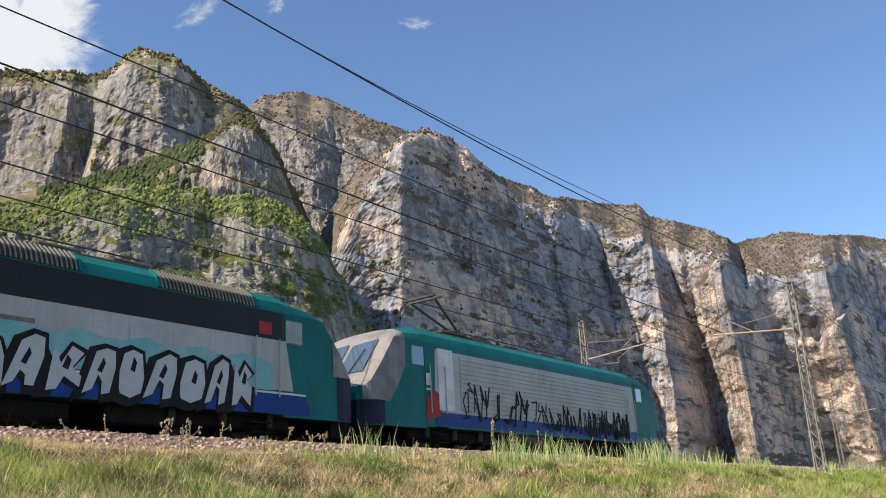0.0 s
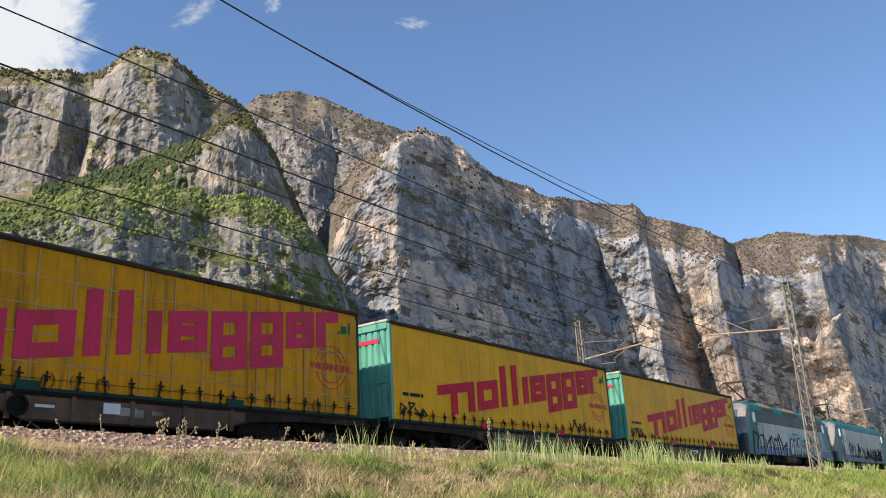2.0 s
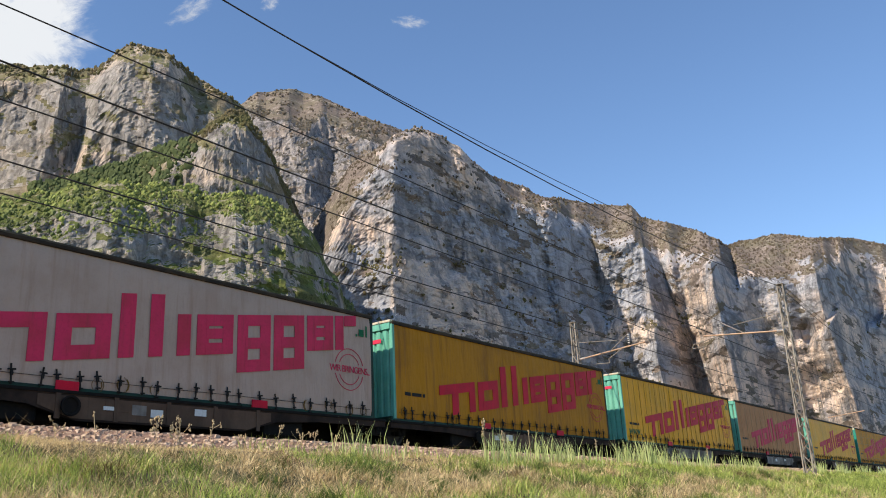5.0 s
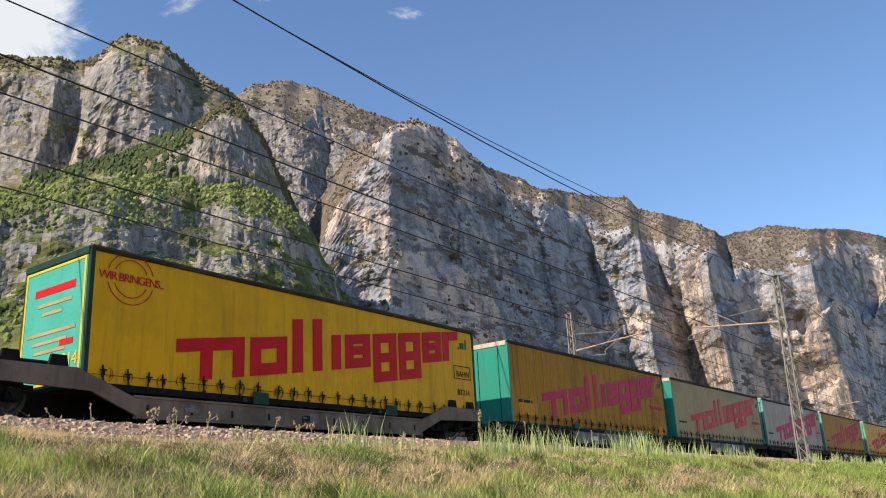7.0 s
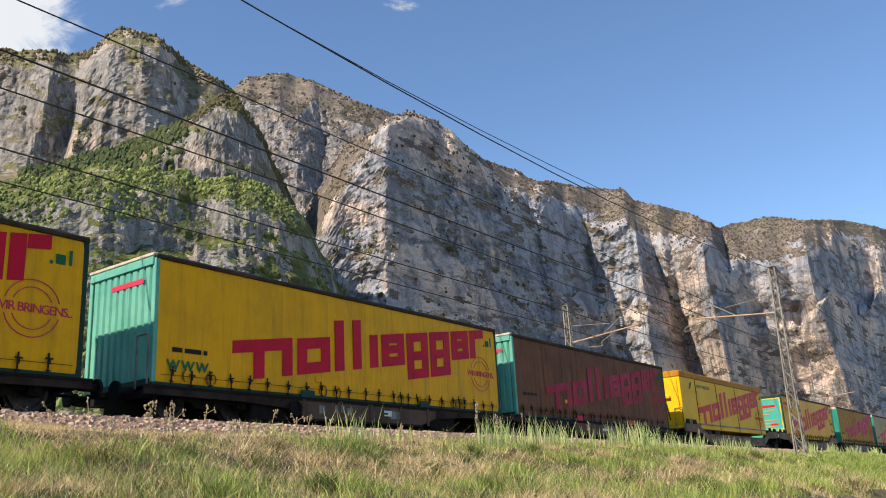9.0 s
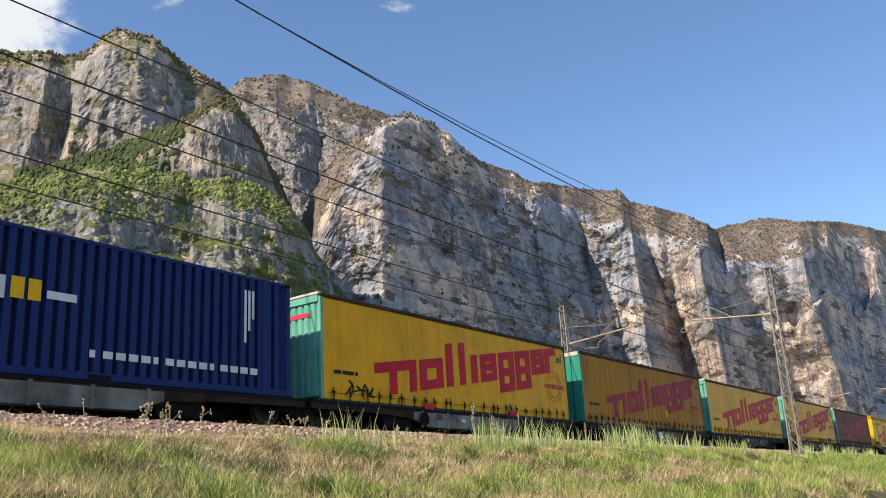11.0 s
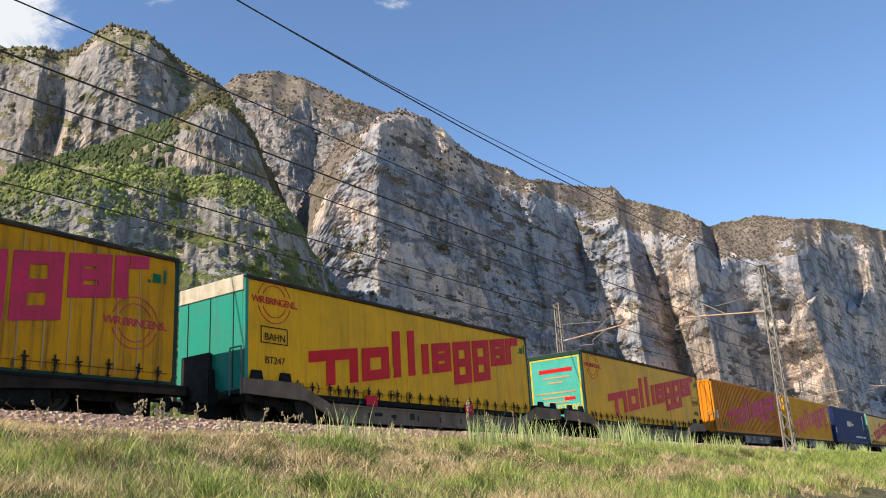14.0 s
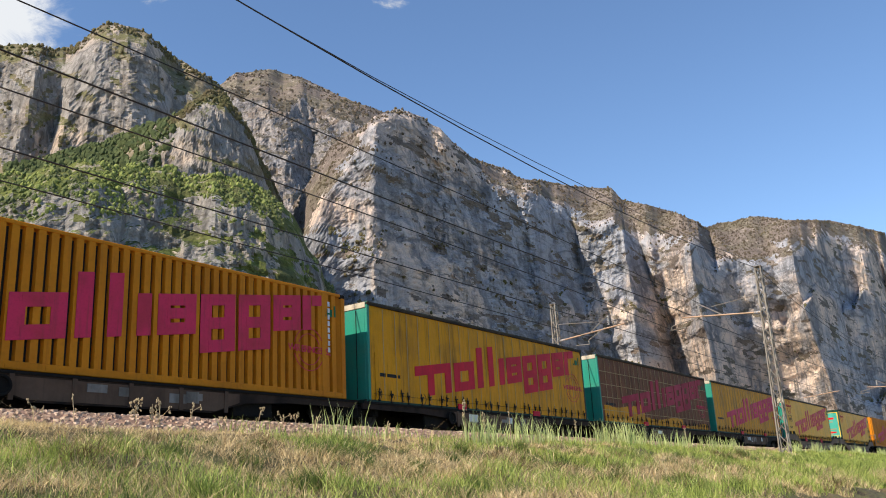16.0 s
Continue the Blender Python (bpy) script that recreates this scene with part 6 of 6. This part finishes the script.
    for s in (-0.875, 0.875):
        bm = bar(bmesh.new(), (fx(0.15), s, 0.98), (fx(-0.22), s, 0.98), 0.1, 10)
        bar(bm, (fx(-0.22), s, 0.98), (fx(-0.28), s, 0.98), 0.22, 14)
        part("buffer", bm, grime, parent)


def engine(u, style, label):
    t = thing("locomotive", label, "locomotive", "engines of the train", at=(u, TRACK, RAIL))
    movers.append((t, u))
    part("body", loft([(x, section(x, 0.55, 3.6, W2)) for x in (2.58, 6.0, 9.45, 13.0, EL - 2.58)]), eng_teal, t, "teal body shell with rounded roof edges")
    cab(t, True, style)
    cab(t, False, style)
    a, c = 2.9, EL - 2.9
    for s in (-1, 1):
        y = s * W2

        def panel(name, x0, x1, z0, z1, m, d=0.012, slant=0.0, lab=""):
            ys = sorted((y - s * 0.01, y + s * d))
            part(name, prism(bmesh.new(), [(x0, z0), (x1, z0), (x1 - slant, z1), (x0 + slant, z1)], *ys), m, t, lab)
        if style == "band":
            panel("dark_band", a - 0.2, EL - 2.65, 2.32, 3.0, eng_dark, 0.012, 0.0, "dark grey upper band")
            panel("white_side", a - 0.35, EL - 2.3, 1.12, 2.32, eng_white, 0.012, 0.25, "light grey side panel")
            panel("blue_skirt", a - 0.7, EL - 1.7, 0.56, 1.02, eng_blue, 0.012, 0.2, "blue lower band")
            panel("white_line", a - 0.5, EL - 1.9, 1.03, 1.075, white, 0.014)
            panel("teal_line", a - 0.5, EL - 1.9, 1.078, 1.118, eng_teal, 0.014)
            for x0, x1 in ((3.9, 6.3), (8.15, 11.4), (13.25, 15.9)):
                edge = [(W2 + 0.012, 3.04), (W2 * 0.93 + 0.025, 3.285), (W2 * 0.74 + 0.02, 3.515), (W2 * 0.74 - 0.05, 3.45), (W2 * 0.93 - 0.05, 3.2), (W2 - 0.04, 3.04)]
                g = part("grille", loft([(xx, [(s * p, q) for p, q in edge]) for xx in (x0, x1)]), grille_back, t, "pale roof-edge grille")
                for ra, rb in ((x0 - 0.05, x0 + 0.02), (x1 - 0.02, x1 + 0.05)):
                    part("grille_frame", loft([(xx, [(s * (p + 0.02), q + 0.015) for p, q in edge]) for xx in (ra, rb)]), eng_teal, g)
                n = int((x1 - x0) / 0.1)
                slats = bmesh.new()
                for k in range(n):
                    xx = x0 + 0.06 + (x1 - x0 - 0.12) * k / (n - 1)
                    for p, q in ((edge[0], edge[1]), (edge[1], edge[2])):
                        bar(slats, (xx, s * (p[0] + 0.012), p[1]), (xx, s * (q[0] + 0.012), q[1]), 0.024, 4)
                part("grille_slats", slats, grille_m, g)
        else:
            panel("blue_skirt", 3.0, EL - 2.7, 0.62, 0.98, eng_blue, 0.012, 0.1, "blue lower band")
            panel("white_side", 3.0, EL - 2.75, 1.0, 2.85, eng_white, 0.01, 0.1, "light grey side panel")
            for k in range(12):
                z = 1.12 + 0.14 * k
                panel("side_rib", 4.3, EL - 3.6, z, z + 0.07, eng_white, 0.035)
            panel("cab_door", 3.2, 3.95, 1.05, 2.9, white, 0.03, 0.0, "pale cab door")
        for x in (3.3, EL - 3.3):
            for k in range(4):
                part("step", box(bmesh.new(), x - 0.3, x + 0.3, min(y, y - s * 0.22), max(y, y - s * 0.22), 0.1 + 0.22 * k, 0.14 + 0.22 * k), grime, t)
    part("roof_walk", box(bmesh.new(), 4.2, EL - 4.2, -0.75, 0.75, 3.6, 3.68, 0.02), eng_brown, t)
    for x in (6.2, 9.0, 11.5, 13.2):
        part("roof_box", box(bmesh.new(), x - 0.5, x + 0.5, -0.5, 0.5, 3.68, 3.86, 0.05), eng_brown, t)
    for s in (-0.35, 0.35):
        part("busbar", bar(bmesh.new(), (5.6, s, 3.95), (13.6, s, 3.95), 0.02, 6), eng_brown, t)
    pantograph(t, 5.3, 1, 4.88, spray_red if style == "band" else eng_brown)
    part("underframe", box(bmesh.new(), 1.2, EL - 1.2, -1.3, 1.3, 0.5, 0.62), grime, t)
    part("transformer", box(bmesh.new(), 7.2, 11.6, -1.25, 1.25, 0.12, 0.55, 0.08), grime, t)
    part("air_tank", bar(bmesh.new(), (7.6, -1.3, 0.35), (9.6, -1.3, 0.35), 0.22, 14), wagon_brown, t)
    for x in (4.2, EL - 4.2):
        bogie(t, x)
        part("bogie_skirt", box(bmesh.new(), x - 2.1, x + 2.1, -1.18, 1.18, 0.2, 0.56, 0.06), grime, t)
        part("traction_motor", box(bmesh.new(), x - 1.7, x + 1.7, -0.6, 0.6, 0.06, 0.3, 0.05), grime, t)
        for k in (-1.35, 0.0, 1.35):
            part("spring", bar(bmesh.new(), (x + k, -1.24, 0.25), (x + k, -1.24, 0.55), 0.1, 10), wheel_m, t)
    for x in (6.4, EL - 6.4):
        part("equipment_box", box(bmesh.new(), x - 0.7, x + 0.7, -1.28, 1.28, 0.14, 0.55, 0.05), grime, t)
    rs = random.Random(int(u))
    f = -W2 - 0.014
    if style == "band":
        halo = [(8.5 + 0.5 * k, 1.75 + 0.1 * math.sin(2.3 * k)) for k in range(17)]
        blob(t, [(8.4, 1.1), (16.4, 1.1)] + [(a, c + 0.08) for a, c in halo[::-1]], f, spray_glow, "sprayed_figure", 0.002, "turquoise sprayed halo")
        x = 8.6
        for k in range(10):
            w = rs.uniform(0.62, 0.86)
            spiky(t, x, x + w, 0.62, 1.62 + rs.uniform(-0.06, 0.1), (0.25, 0.05, 0.3, 0.1)[k % 4], f, rs, 0.0016 * k, (1, 2, 2, 0, 2, 1, 2, 1, 2, 0)[k])
            x += w
        strokes = (((1.5, 0.5), (1.85, 1.75), (2.65, 1.6), (2.25, 0.85)), ((2.75, 1.55), (2.85, 0.85)), ((2.95, 1.62), (3.4, 1.58), (3.5, 0.6)), ((3.5, 1.6), (4.05, 1.1), (3.65, 0.85), (4.75, 1.5), (4.55, 0.75)),
                   ((4.75, 1.4), (5.0, 1.6), (5.4, 0.6)), ((5.45, 0.75), (5.5, 1.45), (5.9, 1.45), (6.1, 0.6)), ((6.1, 1.4), (6.3, 1.62), (6.55, 0.6)), ((6.5, 1.75), (7.1, 0.95), (7.9, 1.3), (7.65, 0.58)))
        for k, pts in enumerate(strokes):
            for i, (p, q) in enumerate(zip(pts, pts[1:])):
                d = Vector((q[0] - p[0], q[1] - p[1])).normalized()
                o, e = Vector((-d.y, d.x)) * rs.uniform(0.065, 0.085), d * 0.05
                quad = [(p[0] + o.x - e.x, p[1] + o.y - e.y), (p[0] - o.x - e.x, p[1] - o.y - e.y), (q[0] - o.x + e.x, q[1] - o.y + e.y), (q[0] + o.x + e.x, q[1] + o.y + e.y)]
                blob(t, quad, f, ink, "sprayed_stroke", 0.006 + 0.0008 * (k + i % 2))
                if d.y < -0.3:
                    blob(t, [(a2 + 0.15, c2 - 0.06) for a2, c2 in ((p[0], p[1]), (p[0] + 0.045, p[1]), (q[0] + 0.045, q[1]), (q[0], q[1]))], f, white, "sprayed_stroke", 0.014)
        part("number_bar", box(bmesh.new(), 9.4, 10.6, f - 0.004, f, 1.86, 1.95), wagon_grey, t)
        part("warning_plate", box(bmesh.new(), 16.0, 16.4, f - 0.006, f, 2.42, 2.72), spray_red, t)
        part("warning_plate", box(bmesh.new(), 2.65, 2.95, f - 0.006, f, 2.02, 2.16), white, t)
    else:
        for x0, x1, z0, z1, n in ((4.3, 8.2, 0.75, 2.0, 12), (8.4, 11.8, 0.7, 1.75, 12), (12.0, 15.8, 0.6, 1.75, 16), (12.0, 15.8, 0.6, 1.7, 16)):
            scrawl(t, x0, z0, x1 - x0, z1 - z0, -W2 - 0.036, rs.randint(0, 999), n)
        blob(t, [(2.55, 0.75), (3.3, 0.9), (3.35, 1.5), (2.9, 1.65), (2.6, 1.3)], f, spray_red, "sprayed_figure", 0.005, "red sprayed blotch")
        part("emblem", box(bmesh.new(), 2.62, 2.82, f - 0.006, f, 1.75, 2.1, 0.0), white, t, "white emblem block")
        part("number_bar", box(bmesh.new(), 2.6, 2.85, f - 0.006, f, 1.6, 1.66), white, t)
    return t


engine(311.92, "band", "teal electric locomotive with dark band, blue skirt and sprayed figures")
engine(331.62, "ribbed", "teal and grey electric locomotive with ribbed sides and black scrawls")


# ---- grass and weeds on the bank ----
def blade_material(name, low, high, tip):
    m, nt, b = shader(name)
    geo = nt.nodes.new("ShaderNodeNewGeometry")
    patch = grain(nt, coords(nt), 0.5, 3)
    col = mix(nt, geo.outputs["Random Per Island"], low, high)
    col = mix(nt, math_node(nt, "MULTIPLY", ramp(nt, patch, 0.45, 0.65), 0.55), col, tip)
    nt.links.new(col, b.inputs["Base Color"])
    b.inputs["Roughness"].default_value = 0.65
    b.inputs["Specular IOR Level"].default_value = 0.3
    tl = nt.nodes.new("ShaderNodeBsdfTranslucent")
    nt.links.new(col, tl.inputs["Color"])
    mx = nt.nodes.new("ShaderNodeMixShader")
    mx.inputs[0].default_value = 0.3
    nt.links.new(b.outputs[0], mx.inputs[1])
    nt.links.new(tl.outputs[0], mx.inputs[2])
    nt.links.new(mx.outputs[0], nt.nodes["Material Output"].inputs["Surface"])
    return m


dry_m = blade_material("dry_blades", (0.24, 0.165, 0.08), (0.95, 0.76, 0.44), (0.70, 0.54, 0.27))
green_m = blade_material("green_blades", (0.05, 0.09, 0.014), (0.54, 0.63, 0.16), (0.46, 0.52, 0.12))

# tussock and straw colours darkened to carry the shade of pockets in the grass
tussock_m = blade_material("tussock_blades", (0.025, 0.045, 0.009), (0.17, 0.24, 0.045), (0.09, 0.14, 0.028))
straw_m = blade_material("matted_straw", (0.05, 0.034, 0.016), (0.30, 0.21, 0.10), (0.16, 0.11, 0.05))
reed_m = blade_material("reed_blades", (0.30, 0.38, 0.13), (0.60, 0.64, 0.30), (0.42, 0.50, 0.18))


def blades(name, x, y, height, width, bend, material, label, rs, flat=0.0):
    """Curved tapering blades standing at x, y; a quad and a tip each."""
    n = len(x)
    z = bank_height(x, y) - 0.02
    a = rs.rand(n) * 2 * np.pi
    lean = bend * (0.3 + rs.rand(n)) * height
    dx, dy = np.cos(a) * lean, np.sin(a) * lean
    f = rs.rand(n) * np.pi
    wx, wy = np.cos(f) * width / 2, np.sin(f) * width / 2
    up = height * (1 - flat * rs.rand(n))
    rows = []
    for s, wide in ((0.0, 1.0), (0.55, 0.8)):
        for side in (-1, 1):
            rows.append(np.stack([x + dx * s**2 + side * wx * wide, y + dy * s**2 + side * wy * wide, z + up * s], -1))
    rows.append(np.stack([x + dx, y + dy, z + up], -1))
    verts = np.stack(rows, 1).reshape(-1, 3)
    tri = np.array([(0, 1, 3), (0, 3, 2), (2, 3, 4)])
    faces = (np.arange(n)[:, None, None] * 5 + tri[None]).reshape(-1, 3)
    return tagged(sheet(name, verts, faces, material), label, "grass", kind="stuff")


rs = np.random.RandomState(21)
n = 290000
gx = 2.0 + 95 * rs.rand(n) ** 1.9
gy = 5.6 + 7.4 * rs.rand(n) ** 0.8
keep = (gx / np.maximum(gy, 1) > 0.35) & (gx / gy < 9)
gx, gy = gx[keep], gy[keep]
lush = fbm(gx / 2.4 + 3, gy / 1.6, 3) + 0.25 * np.clip((gx - 16) / 30, 0, 1) + 0.05
tuft = fbm(gx / 0.7, gy / 0.7, 2)
is_green = lush + 0.25 * (rs.rand(len(gx)) - 0.5) > 0.68 - 0.04 * np.clip((gy - 9.5) / 2, 0, 1)
thin = fbm(gx / 0.55 + 8, gy / 0.4, 3) > 0.28
size = (0.07 + 0.42 * tuft**2 + 0.22 * rs.rand(len(gx)) ** 3) * np.interp(gx, (0, 20, 60), (0.85, 1.0, 1.25)) * np.interp(gy, (5, 8, 10, 12.5), (1.35, 1.15, 0.8, 0.6))
w = np.interp(gx, (2, 15, 50, 100), (0.007, 0.011, 0.022, 0.04)) * (0.6 + 0.9 * rs.rand(len(gx)))
m1 = ~is_green & thin
blades("dry_grass", gx[m1], gy[m1], size[m1] * 0.8, w[m1], 1.1, dry_m, "dry straw-coloured grass covering the bank", rs, 0.5)
m2 = is_green
blades("green_grass", gx[m2], gy[m2], size[m2] * 1.0, w[m2] * 1.1, 0.65, green_m, "fresh green grass growing through the dry bank", rs, 0.3)

# dark tussocks on the lower bank, with a skirt of dead straw; they also stand for shaded pockets
spots = 320
cx, cy = 3.5 + 40 * rs.rand(spots) ** 1.5, 5.8 + 5.2 * rs.rand(spots)
which = rs.randint(0, spots, 38000)
spread = (0.10 + 0.22 * rs.rand(spots))[which]
ang, rad = 2 * np.pi * rs.rand(len(which)), spread * np.sqrt(rs.rand(len(which)))
kx, ky = cx[which] + 1.5 * rad * np.cos(ang), cy[which] + rad * np.sin(ang)
tall = (0.16 + 0.26 * rs.rand(spots))[which] * (0.5 + 0.6 * rs.rand(len(which)))
fresh = (rs.rand(spots) < 0.6)[which]
wide_k = np.interp(kx, (2, 15, 50), (0.006, 0.010, 0.02))
blades("tussock_grass", kx[fresh], ky[fresh], tall[fresh], wide_k[fresh], 0.7, tussock_m, "dark green grass tussocks on the bank", rs, 0.3)
blades("tussock_grass", kx[~fresh], ky[~fresh], tall[~fresh], wide_k[~fresh], 1.1, straw_m, "brown matted tussocks of dead grass", rs, 0.6)
far_n = 1500
lx, ly = 3 + 40 * rs.rand(far_n) ** 1.5, 5.8 + 6.8 * rs.rand(far_n)
blades("straw_stalks", lx, ly, 0.25 + 0.35 * rs.rand(far_n), np.interp(lx, (2, 15, 50), (0.005, 0.009, 0.018)), 0.8, dry_m, "long bent stalks of dry grass", rs, 0.3)

# tall reedy tufts along the crest of the bank
tx, ty, th = [], [], []
for cx, cy, count, tall in ((13.8, 12.5, 45, 0.62), (15.2, 12.7, 20, 0.4), (19.3, 12.4, 90, 0.75), (20.3, 12.6, 50, 0.5), (21.8, 12.5, 80, 0.72), (23.2, 12.6, 70, 0.62), (24.6, 12.4, 30, 0.5),
                            (27.0, 12.6, 90, 0.72), (28.6, 12.4, 110, 0.78), (30.4, 12.6, 80, 0.7), (32.0, 12.5, 70, 0.6), (34.5, 12.6, 90, 0.62), (38.0, 12.5, 70, 0.6), (41.0, 12.6, 80, 0.55),
                            (52.0, 12.5, 120, 0.6), (57.0, 12.4, 140, 0.65), (63.0, 12.5, 140, 0.6), (70.0, 12.4, 150, 0.6), (80.0, 12.4, 150, 0.6)):
    tx.append(cx + rs.randn(count) * (0.28 + 0.006 * cx))
    ty.append(cy + rs.randn(count) * 0.18)
    th.append(1.35 * tall * (0.35 + 0.7 * rs.rand(count)))
tx, ty, th = np.concatenate(tx), np.concatenate(ty), np.concatenate(th)
blades("reed_grass", tx, ty, th, np.interp(tx, (10, 40, 80), (0.022, 0.03, 0.045)), 0.3, reed_m, "tall light green reedy grass along the crest of the bank", rs)
n = 2600
tx = 11 + 90 * rs.rand(n) ** 1.4
ty = 12.3 + 0.9 * rs.rand(n)
blades("edge_grass", tx, ty, 0.12 + 0.3 * rs.rand(n) ** 2, np.interp(tx, (10, 40, 100), (0.012, 0.02, 0.04)), 0.5, green_m, "ragged green grass at the edge of the stones", rs)

weed_m = plain("weed_straw", (0.42, 0.33, 0.2), (0.32, 0.25, 0.15), 8, 0.8, bump=0.2)
wr = random.Random(4)


def weed(x, y, tall, branches, plume):
    """A dead weed stalk with side stems and ragged seed heads."""
    z = float(bank_height(np.array([x]), np.array([y]))[0]) if y < 13 else float(np.interp(y, (13.0, 13.35, 14.4), (2.93, 3.05, 3.40)))
    t = thing("dry_weed", "dead straw-brown weed stalk with ragged seed heads", "weed", "dead weeds beside the track", at=(x, y, z - 0.03))
    top = Vector((wr.uniform(-0.1, 0.12), wr.uniform(-0.06, 0.06), tall))
    part("stem", bar(bmesh.new(), (0, 0, 0), top, 0.007, 5), weed_m, t)
    ends = [top]
    for k in range(branches):
        s = wr.uniform(0.35, 0.9)
        e = top * s + Vector((wr.uniform(-0.2, 0.2), wr.uniform(-0.1, 0.1), wr.uniform(0.06, 0.2)))
        part("side_stem", bar(bmesh.new(), top * s, e, 0.005, 4), weed_m, t)
        ends.append(e)
    for e in ends:
        bm = bmesh.new()
        for k in range(int(9 * plume)):
            c = e + Vector((wr.uniform(-0.025, 0.025) * plume, wr.uniform(-0.02, 0.02), wr.uniform(-0.10, 0.05) * plume))
            bmesh.ops.create_icosphere(bm, subdivisions=1, radius=wr.uniform(0.008, 0.017) * (0.7 + 0.3 * plume), matrix=Matrix.Translation(c) @ Matrix.Diagonal((1, 1, 1.6, 1)))
        part("seed_head", bm, weed_m, t)


for x, y, tall, branches, plume in ((9.6, 13.6, 0.42, 2, 1.8), (9.9, 13.5, 0.36, 2, 1.6), (10.2, 13.7, 0.45, 3, 1.0), (10.8, 13.6, 0.5, 2, 0.8), (12.4, 13.5, 0.48, 1, 1.0), (13.2, 13.6, 0.4, 4, 0.6),
                                    (13.6, 13.6, 0.42, 4, 0.7), (5.6, 13.6, 0.35, 4, 0.6), (6.0, 13.7, 0.3, 4, 0.6), (14.2, 13.6, 0.3, 3, 0.6), (19.0, 12.7, 1.0, 0, 3.0), (20.1, 12.8, 0.75, 1, 2.0),
                                    (21.6, 12.9, 0.9, 0, 1.0), (25.8, 12.9, 0.75, 0, 2.4), (35.5, 12.8, 0.8, 1, 2.2), (7.6, 13.5, 0.3, 3, 0.7), (8.4, 13.6, 0.5, 1, 0.6), (11.6, 13.5, 0.3, 3, 0.6), (16.4, 13.3, 0.35, 3, 0.8)):
    weed(x, y, tall, branches, plume)


def motions():
    """The whole train runs along the straight track; the wheels turn as they roll."""
    for ob, u in movers:
        walk(ob, [(t, pose(u + run, TRACK, RAIL)) for t, run in RUN])
    first = {}
    for ob, x in wheels:
        if x not in first:
            rows = [(k / FPS, pose(x, 0, 0.42) @ Matrix.Rotation(radians(85) * k, 4, "Y")) for k in range(481)]
            walk(ob, rows)
            first[x] = ob.animation_data
        else:
            ob.rotation_mode = "QUATERNION"
            made = ob.animation_data_create()
            made.action, made.action_slot = first[x].action, first[x].action_slot


motions()
